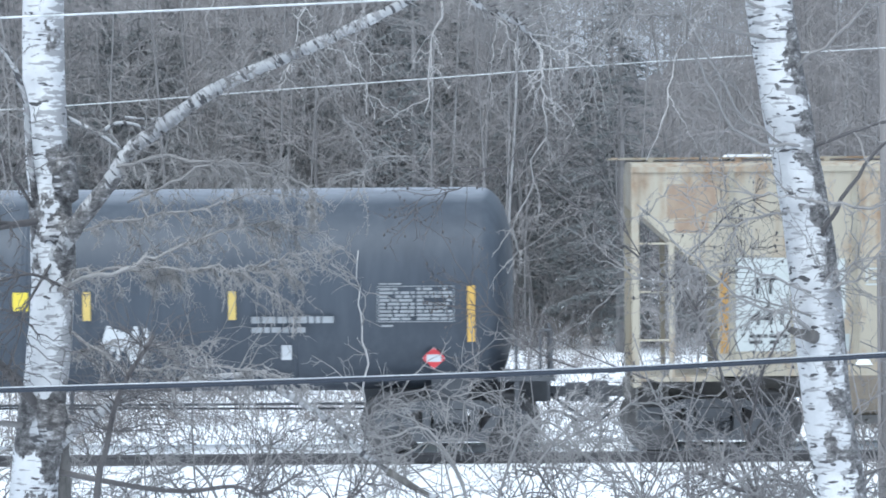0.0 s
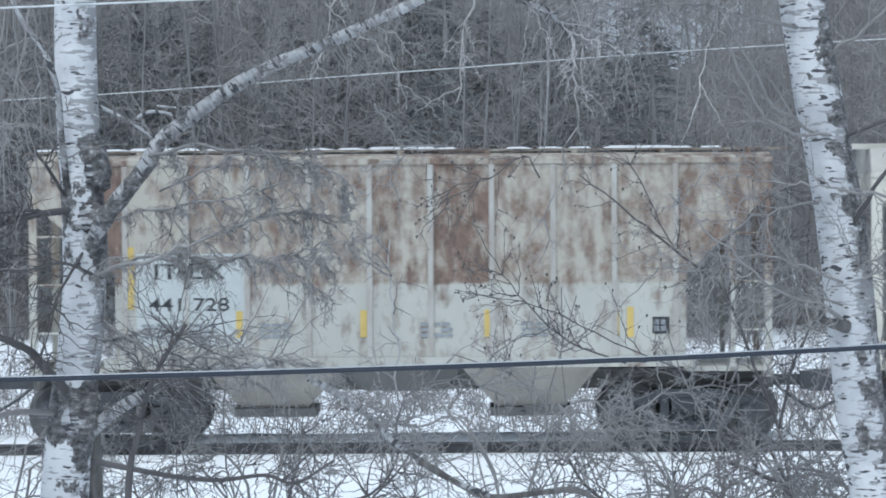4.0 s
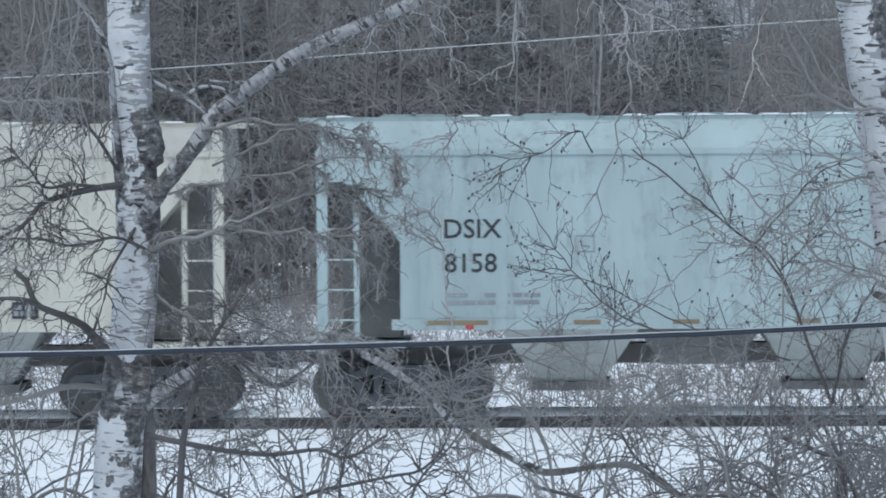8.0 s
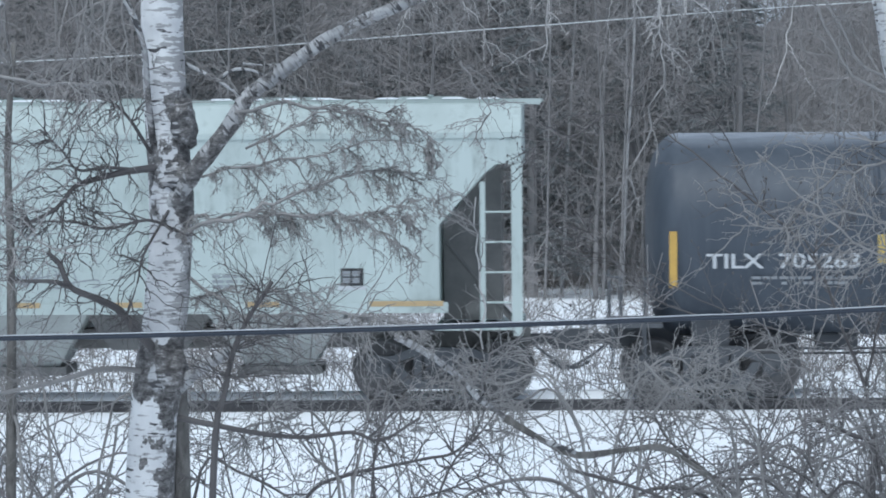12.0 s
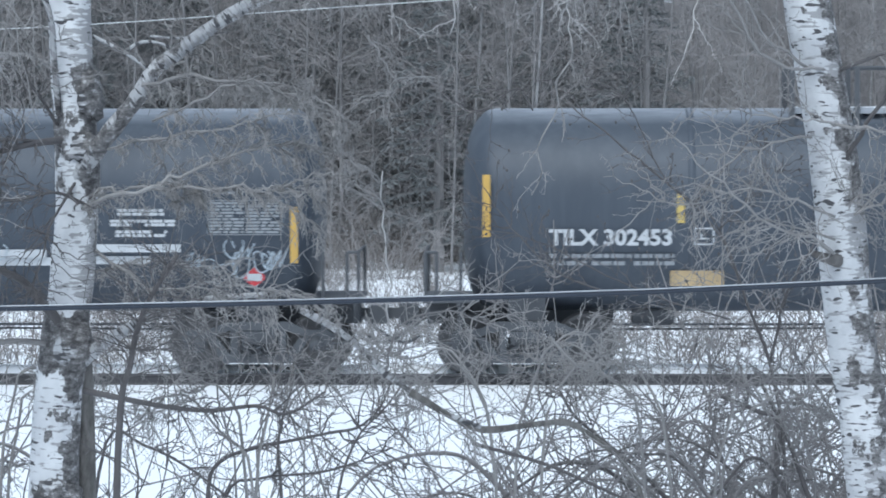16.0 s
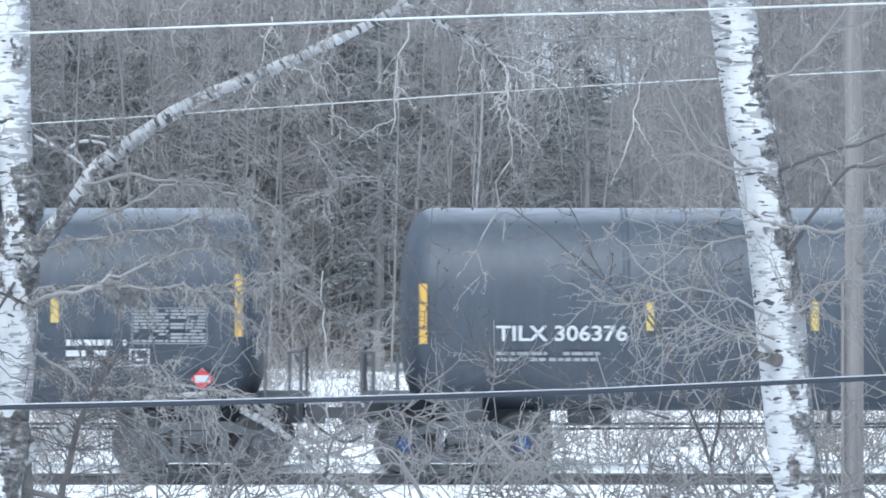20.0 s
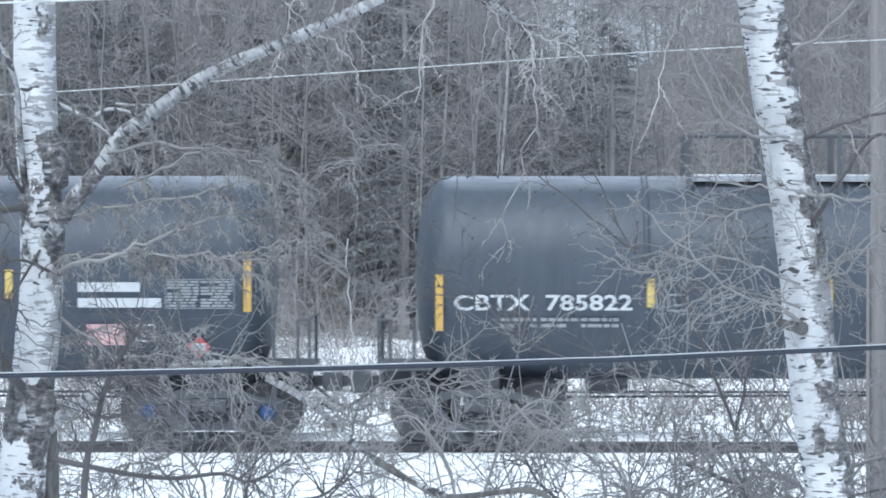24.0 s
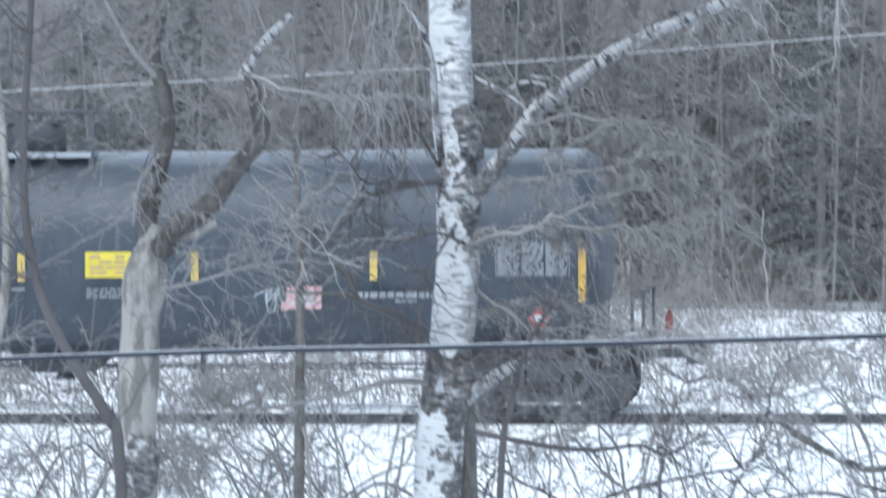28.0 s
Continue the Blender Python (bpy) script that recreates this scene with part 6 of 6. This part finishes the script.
def thin_trees():
    rng = random.Random(54)
    for pts, r, mat, label in (
        ([(-3.17, 22.50, -0.53), (-3.15, 22.50, 2.12), (-3.14, 22.50, 2.86), (-3.14, 22.50, 3.44), (-3.15, 22.50, 3.96), (-3.11, 22.50, 4.51)], 0.028, BARK_MID, "slim grey young tree"),
        ([(-3.38, 19.00, 0.03), (-3.48, 19.00, 2.47), (-3.54, 19.00, 2.78), (-3.70, 19.00, 3.04), (-3.84, 19.00, 3.33), (-3.91, 19.00, 3.66), (-3.92, 19.00, 4.05), (-3.89, 19.00, 4.54), (-3.84, 19.00, 5.21)], 0.026, TWIG_DARK, "slim dark curved young tree"),
        ([(-1.93, 20.40, -0.10), (-1.87, 20.40, 2.30), (-1.81, 20.40, 2.75), (-1.73, 20.30, 3.03), (-1.56, 20.20, 3.30)], 0.018, TWIG_DARK, "slim dark sapling beside the birch"),
        ([(-4.67, 21.00, -0.40), (-4.56, 21.00, 2.48), (-4.43, 21.00, 3.34), (-4.45, 21.00, 4.20), (-4.56, 21.00, 5.06)], 0.03, BARK_GREY, "slim grey young tree"),
    ):
        t = thing("young_tree", label, "tree", "young trees")
        p = smooth_path(pts, 4)
        part("trunk", Geo().tube(p, taper(r * 1.15, r * 0.55, len(p)), 9), mat, t, smooth=True)
        g = Geo()
        dress(g, rng, p[len(p) // 2:], 46, 0.55, 0.0048, 0.4, 0.35, 4, 1.0, 0.0)
        dress(g, rng, p[: len(p) // 2 + 3], 12, 0.5, 0.0048, 0.2, 0.35, 3, 1.0, 0.3)
        part("crown", g, TWIG_DARK if mat is TWIG_DARK else TWIG, t, kind="stuff")


thin_trees()


def fallen_limb():
    """A broken birch limb hung up in the bushes, with its own shoots."""
    rng = random.Random(55)
    t = thing("broken_limb", "broken pale birch limb caught in the bushes", "branch")
    p = limb(t, [(-1.03, 21.40, 2.98), (-0.88, 21.40, 2.90), (-0.73, 21.40, 2.79), (-0.60, 21.40, 2.66), (-0.48, 21.40, 2.57), (-0.33, 21.40, 2.47), (-0.11, 21.40, 2.38)], 0.019, 0.012, BIRCH_FALLEN, 10, rough=0.12)
    g = Geo()
    q = limb(t, [(-0.60, 21.40, 2.66), (-0.57, 21.30, 2.83), (-0.48, 21.30, 2.94), (-0.28, 21.30, 2.97), (-0.02, 21.20, 2.89)], 0.007, 0.004, BRUSH, kink=0.012)
    u = limb(t, [(-0.58, 21.40, 2.91), (-0.57, 21.40, 3.16), (-0.61, 21.40, 3.42), (-0.62, 21.40, 3.68)], 0.006, 0.0035, TWIG_PALE, kink=0.018)
    w = limb(t, [(-0.47, 21.40, 2.56), (-0.27, 21.40, 2.44), (-0.10, 21.50, 2.36), (0.16, 21.60, 2.38), (0.34, 21.70, 2.38), (0.49, 21.80, 2.28), (0.62, 21.90, 2.17), (0.73, 22.00, 1.95), (0.79, 22.20, 1.30)], 0.019, 0.013, BARK_MID, rough=0.18)
    v2 = limb(t, [(-0.16, 22.00, 2.25), (0.20, 22.00, 2.15), (0.46, 22.00, 2.04), (0.76, 22.00, 1.91), (1.26, 22.00, 1.77)], 0.010, 0.007, TWIG_DARK)
    dress(g, rng, w, 24, 0.4, 0.006, 0.2, 0.7, 3)
    v = limb(t, [(0.24, 21.60, 2.83), (0.31, 21.60, 2.75), (0.38, 21.60, 2.68)], 0.009, 0.007, TWIG)
    for path, n in ((p, 26), (q, 30), (u, 10)):
        dress(g, rng, path, n, 0.45, 0.005, 0.2, 0.4, 4)
    part("crown", g, TWIG, t, kind="stuff")


fallen_limb()


def budding_sapling():
    """Slim crooked stems with buds, before the wagons."""
    rng = random.Random(56)
    t = thing("budding_sapling", "slim crooked sapling with dark buds on its twigs", "sapling")
    twigs, buds = Geo(), Geo()
    stems = [
        ([(1.79, 24.00, -0.63), (1.61, 24.00, 1.96), (1.52, 24.00, 2.54), (1.39, 24.00, 2.89), (1.29, 24.00, 3.18), (1.10, 24.00, 3.44), (0.88, 24.00, 3.62), (0.66, 24.00, 3.80), (0.40, 24.00, 4.01)], 0.016),
        ([(1.39, 24.00, 2.89), (1.26, 24.00, 3.25), (1.14, 24.00, 3.44), (0.94, 23.90, 3.57), (0.78, 23.90, 3.89), (0.65, 23.80, 4.12)], 0.009),
        ([(1.52, 24.00, 2.54), (1.61, 24.00, 2.92), (1.74, 24.00, 3.18), (1.94, 24.00, 3.47)], 0.014),
        ([(0.65, 23.80, 2.94), (0.33, 23.80, 3.07), (0.14, 23.70, 3.23), (-0.04, 23.70, 3.45), (-0.21, 23.70, 3.74)], 0.008),
        ([(1.29, 24.00, 2.80), (0.90, 23.90, 2.93), (0.58, 23.80, 3.06), (0.17, 23.80, 3.26), (-0.31, 23.70, 3.36)], 0.008),
        ([(1.07, 24.00, 3.44), (1.30, 24.00, 3.70), (1.49, 24.00, 3.89), (1.81, 24.00, 3.98)], 0.008),
        ([(0.17, 23.80, 3.99), (0.08, 23.80, 4.12), (-0.11, 23.80, 3.99), (-0.34, 23.80, 3.93), (-0.35, 23.80, 3.71)], 0.007),
        ([(1.23, 24.00, 3.31), (1.42, 24.00, 3.50), (1.59, 24.00, 3.69)], 0.007),
    ]
    for pts, r in stems:
        p = limb(t, pts, r * 0.72, r * 0.3, TWIG_DARK, 6, kink=0.006)
        dress(twigs, rng, p[6:] if len(pts) > 7 else p, 20, 0.36, 0.0036, -0.2, 0.45, 3, 0.8, 0.1, buds=buds, spurs=0.014)
    part("crown", twigs, TWIG_DARK, t, kind="stuff")
    part("bud_mass", buds, TWIG_DARK, t, kind="stuff")


budding_sapling()


def thicket(seed, x, y, top, width, stems, label, mat, arch=0.6, thick=1.0, shoots=8):
    """A bush: arching stems and a tangle of shoots."""
    rng = random.Random(seed)
    t = thing("bush", label, "bush", "bushes before the line", at=(x, y, -0.3))
    b = Geo()
    for k in range(stems):
        w = rng.uniform(-1, 1)
        h = (top + 0.3) * rng.uniform(0.72, 1.08)
        p = Vector((rng.uniform(-.5, .5) * width * 0.7, rng.uniform(-.8, .8), 0))
        lean = Vector((w * width * 0.35 / h, rng.uniform(-.2, .2), 1)).normalized()
        pts = [p.copy()]
        for s in range(10):
            bow = arch * 0.22 * max(0, s - 4) / 3
            lean = (lean + Vector((rng.uniform(-.3, .3) + w * 0.07, rng.uniform(-.12, .12), -bow))).normalized()
            p = p + lean * h / 8.2
            pts.append(p.copy())
        r = rng.uniform(0.006, 0.015) * thick
        part("stem", Geo().tube(pts, taper(r, 0.004, len(pts)), 5, cap=False), mat, t, smooth=True)
        dress(b, rng, pts, shoots, 0.5, 0.0064 * thick, rng.uniform(-0.6, 0.6), 0.6, 3, 1.0, 0.35, steps=6, spurs=0.022)
    part("crown", b, mat, t, kind="stuff")
    return t


def plant_bushes():
    # place across, distance, height over the rail, width, stems
    for k, (x, y, top, w, n) in enumerate((
        (0.9, 27, 2.05, 2.2, 16), (1.9, 26, 2.25, 2.0, 16), (2.9, 27, 2.35, 2.0, 18), (1.4, 30, 1.75, 2.4, 14), (2.7, 31, 1.85, 2.4, 14), (0.1, 27, 1.85, 2.0, 18), (-0.8, 26, 2.05, 2.0, 5),
        (-1.7, 24, 2.35, 1.8, 5), (-2.6, 25, 2.2, 2.0, 13), (-3.6, 26, 2.3, 2.0, 22), (-4.5, 26, 2.35, 2.2, 24), (3.8, 27, 2.3, 2.2, 22), (-1.0, 32, 1.3, 2.6, 4), (0.5, 24, 2.1, 1.8, 10), (2.3, 24, 2.3, 1.8, 18), (-5.4, 26, 2.35, 2.0, 22),
    )):
        dark = k < 5 or k in (9, 10, 11, 14, 15)
        thicket(300 + k, x, y, top, w, n, "dense tangle of dark leafless stems" if dark else "sparse leafless bush with thin grey shoots", BRUSH if k % 4 else TWIG_DARK, 1.0 if dark else 0.5, 1.0, 8 if dark else 5)

    for k, (x, y, top, w, n) in enumerate(((0.5, 25, 2.7, 1.8, 12), (1.3, 26, 2.8, 1.8, 14), (2.0, 25, 2.75, 1.8, 13), (2.9, 26, 2.8, 2.0, 12), (-0.6, 27, 2.55, 2.0, 5), (-1.9, 26, 2.6, 2.0, 5), (-3.3, 25, 2.6, 2.0, 10), (3.4, 24, 2.9, 1.6, 10), (-4.6, 25, 2.65, 2.0, 10))):
        thicket(340 + k, x, y, top, w, n, "open leafless bush with crooked grey shoots", BRUSH, 0.8, 0.85, 7)


def arching_bush(seed, x0, x1, y, low, high, count, label):
    """Thick canes that arch over one another, with crooked side shoots."""
    rng = random.Random(seed)
    t = thing("bush", label, "bush", "bushes before the line", at=((x0 + x1) / 2, y, -0.3))
    g = Geo()
    for k in range(count):
        x, d = rng.uniform(x0, x1) - (x0 + x1) / 2, rng.choice((-1, -1, 1))
        peak, span, depth = rng.uniform(low, high) + 0.3, rng.uniform(0.5, 1.5), rng.uniform(-0.8, 0.8)
        pts = [(x - d * 0.1, depth, 0), (x - d * 0.05, depth, peak * 0.45), (x, depth, peak * 0.72), (x + d * span * 0.28, depth, peak * 0.93),
               (x + d * span * 0.55, depth - 0.1, peak), (x + d * span * 0.85, depth - 0.1, peak * 0.96), (x + d * span * 1.15, depth - 0.15, peak * rng.uniform(0.78, 0.9))]
        pts = [Vector(q) + Vector((rng.uniform(-0.05, 0.05), 0, rng.uniform(-0.05, 0.05))) * (i > 0) for i, q in enumerate(pts)]
        p = smooth_path(pts, 4)
        r = rng.uniform(0.011, 0.021)
        part("cane", Geo().tube(p, [q * (1 + rng.uniform(-0.12, 0.12)) for q in taper(r, r * 0.4, len(p))], 7, cap=False), BRUSH if k % 3 else TWIG_DARK, t, smooth=True)
        dress(g, rng, p, 8, 0.40, 0.0062, rng.uniform(-0.9, 0.5), 0.75, 3, 1.0, 0.3, steps=6, spurs=0.024)
    part("crown", g, BRUSH, t, kind="stuff")
    return t


def crooked_limbs():
    """Single crooked branches that stand out of the bushes."""
    rng = random.Random(63)
    for pts, r in (
        ([(-1.68, 23.00, 0.90), (-1.62, 23.00, 1.83), (-1.56, 23.00, 2.06), (-1.34, 23.00, 2.15), (-1.19, 23.00, 2.18), (-0.94, 23.00, 2.23), (-0.79, 23.00, 2.26), (-0.67, 23.00, 2.37), (-0.60, 23.00, 2.54)], 0.013),
        ([(-1.19, 23.00, 0.90), (-1.21, 23.00, 1.83), (-1.23, 23.00, 2.14), (-1.20, 23.00, 2.33), (-1.16, 23.00, 2.45), (-1.14, 23.00, 2.64)], 0.011),
        ([(-1.72, 22.50, 0.96), (-1.50, 22.50, 1.89), (-1.31, 22.50, 2.02), (-1.01, 22.50, 2.05), (-0.81, 22.50, 2.10), (-0.59, 22.50, 2.19)], 0.010),
        ([(-2.24, 22.00, 1.03), (-2.17, 22.00, 1.78), (-1.94, 22.00, 1.78), (-1.76, 22.00, 1.76), (-1.64, 22.00, 1.63)], 0.012),
        ([(-2.21, 22.00, 1.33), (-2.08, 22.00, 2.25), (-1.88, 22.00, 2.24), (-1.64, 22.00, 2.12), (-1.40, 22.00, 1.95), (-1.05, 22.00, 1.83)], 0.010),
        ([(1.92, 24.00, 0.76), (1.82, 24.00, 1.57), (1.73, 24.00, 1.82), (1.65, 24.00, 2.05), (1.57, 24.00, 2.24), (1.44, 24.00, 2.50)], 0.020),
        ([(1.47, 24.00, 1.08), (1.57, 24.00, 2.12), (1.44, 24.00, 2.28), (1.24, 24.00, 2.36)], 0.022),
        ([(1.10, 24.50, 0.69), (1.04, 24.50, 1.52), (0.88, 24.50, 1.81), (0.61, 24.50, 2.05), (0.42, 24.50, 2.21), (0.32, 24.50, 2.38)], 0.016),
        ([(-0.87, 23.50, 0.83), (-0.93, 23.50, 1.72), (-0.83, 23.50, 2.13), (-0.64, 23.50, 2.35), (-0.51, 23.50, 2.54)], 0.010),
    ):
        t = thing("branch", "single dark crooked branch standing out of the bushes", "branch", "branches of the bushes")
        p = limb(t, pts, r, r * 0.45, TWIG_DARK, 7)
        g = Geo()
        dress(g, rng, p[8:], 16, 0.42, 0.006, 0.1, 0.7, 3, 1.0, 0.0, steps=6)
        part("crown", g, TWIG_DARK, t, kind="stuff")


def tangle(seed, x0, x1, y, low, high, count):
    """Wandering thin branches of a leafless shrub, one over the other."""
    rng = random.Random(seed)
    t = thing("shrub", "wandering pale grey branches of a leafless shrub", "shrub", "shrubs before the line")
    g = Geo()
    root = Vector(((x0 + x1) / 2 + rng.uniform(-0.2, 0.2), y, -0.3))
    for k in range(count):
        d = 1 if k % 2 else -1
        p = root + Vector((rng.uniform(-0.15, 0.15), rng.uniform(-0.2, 0.2), 0))
        z, reach = rng.uniform(low, high), (x1 - x0) * rng.uniform(0.3, 0.6)
        pts = [p, p + Vector((d * 0.05, 0, (z + 0.3) * 0.5)), p + Vector((d * 0.1, 0, (z + 0.3) * 0.88))]
        for q in (0.3, 0.6, 0.85, 1.0):
            pts.append(Vector((p.x + d * (0.1 + reach * q), y + rng.uniform(-0.3, 0.3), z + rng.uniform(-0.10, 0.12))))
        path = limb(t, pts, 0.010, 0.004, TWIG, 6, kink=0.012)
        dress(g, rng, path, 26, 0.34, 0.0046, 0.3, 0.6, 4, 0.9, 0.4, steps=6, spurs=0.018)
    part("crown", g, TWIG, t, kind="stuff")


for k, (x0, x1, y, low, high, count) in enumerate(((-1.7, -0.5, 22.0, 2.35, 2.85, 3), (-0.7, 0.6, 22.5, 2.3, 2.8, 4), (0.4, 1.7, 23.0, 2.3, 2.85, 4), (-3.4, -2.2, 22.5, 2.4, 2.9, 5), (-4.7, -3.6, 22.0, 1.7, 2.9, 7), (-3.9, -3.0, 23.0, 1.6, 2.4, 6))):
    tangle(420 + k, x0, x1, y, low, high, count)
plant_bushes()
for k, (x0, x1, y, low, high, count) in enumerate(((-0.7, 0.3, 25.0, 1.0, 1.85, 8), (0.2, 1.1, 25.0, 1.3, 2.05, 8), (1.0, 2.0, 24.5, 1.5, 2.25, 8), (1.8, 2.8, 24.5, 1.5, 2.35, 8), (2.6, 3.6, 25.5, 1.5, 2.35, 8), (-4.6, -3.4, 25.5, 1.5, 2.2, 8), (-3.6, -2.5, 24.0, 1.3, 2.0, 7), (-5.6, -4.5, 25.0, 1.5, 2.3, 8))):
    arching_bush(380 + k, x0, x1, y, low, high, count, "dense bush of thick dark arching canes")
crooked_limbs()

# ---------------------------------------------------------------- pole and wires


def utility_pole():
    t = thing("utility_pole", "weathered grey wooden pole", "pole")
    p = Vector((4.49, 46.00, 0.83))
    g = Geo().tube([(p.x, p.y, -0.6), (p.x, p.y, 3), (p.x - 0.01, p.y, 6), (p.x - 0.02, p.y, 10.5)], [0.108, 0.102, 0.096, 0.088], 16)
    part("shaft", g, POLE_WOOD, t, smooth=True)
    part("cable_guard", Geo().tube([(p.x - 0.13, p.y - 0.05, -0.4), (p.x - 0.13, p.y - 0.05, 3.2)], 0.02, 6), POLE_WOOD, t)


utility_pole()


def string_wire(name, points, ends, r, mat, label, strand=0.0):
    """A wire through the given places, made fast to a pole at either end."""
    pts = smooth_path([ends[0], *points, ends[1]], 10)
    t = thing(name, label, "wire", "overhead wires")
    part("wire", Geo().tube(pts, r, 6, cap=False), mat, t, smooth=True)
    if strand:
        part("strand", Geo().tube([p + Vector((0, -0.004, strand)) for p in pts], r * 0.34, 6, cap=False), STRAND, t, "bright steel carrying strand", smooth=True)
    return t


def wire_pole(x, y):
    t = thing("utility_pole", "weathered grey wooden pole that carries wires", "pole", "wire poles")
    part("shaft", Geo().tube([(x, y + 0.1, -0.6), (x, y + 0.1, 6.5)], [0.13, 0.1], 12), POLE_WOOD, t, smooth=True)
    for z in (3.3, 5.0):
        part("clamp", Geo().box(x - 0.05, x + 0.05, y - 0.04, y + 0.02, z - 0.4, z + 0.4), STRAND, t)


for x, y in ((-9.0, 15.0), (9.0, 15.0), (-13.0, 30.0), (13.0, 30.0)):
    wire_pole(x, y)
string_wire("overhead_wire", [(-1.58, 15.00, 4.62), (-0.00, 15.00, 4.68), (1.58, 15.00, 4.73)], [(-9, 15, 4.36), (9, 15, 5.0)], 0.0040, WIRE_PALE, "pale overhead service wire")
string_wire("overhead_wire", [(-6.36, 30.00, 4.44), (-3.14, 30.00, 4.59), (-0.58, 30.00, 4.76), (2.91, 30.00, 4.97)], [(-13, 30, 4.1), (13, 30, 5.4)], 0.0040, WIRE_PALE, "thin pale overhead wire behind the birches")
string_wire("overhead_cable", [(-3.19, 15.00, 3.25), (-1.58, 15.00, 3.29), (-0.70, 15.00, 3.31), (0.31, 15.00, 3.34), (1.45, 15.00, 3.39)], [(-9, 15, 3.03), (9, 15, 3.75)], 0.0085, CABLE, "dark lashed cable on a bright strand", 0.011)


# ---------------------------------------------------------------- motion
def travelled(t):
    """Metres that the train has run to the left."""
    if t < 14.5:
        return (668.0 * t - 1.414 * t * t) / S
    slip = 16.0 * min(1.0, max(0.0, (t - 17.1) / 0.4))
    return (9388.7 + 626.5 * (t - 14.5) - slip) / S


def motions():
    for car, centre in TRAIN:
        rows = [(k * 0.5, pose(-5.66 + centre - travelled(k * 0.5), TRACK_Y, 0)) for k in range(57)]
        walk(car, rows)
    for ob, dx in wheelsets:
        rows = [(k * 0.1, pose(dx, 0, WHEEL_R, 0, math.degrees(-travelled(k * 0.1) / WHEEL_R) + 40 * dx, 0)) for k in range(281)]
        walk(ob, rows)


motions()
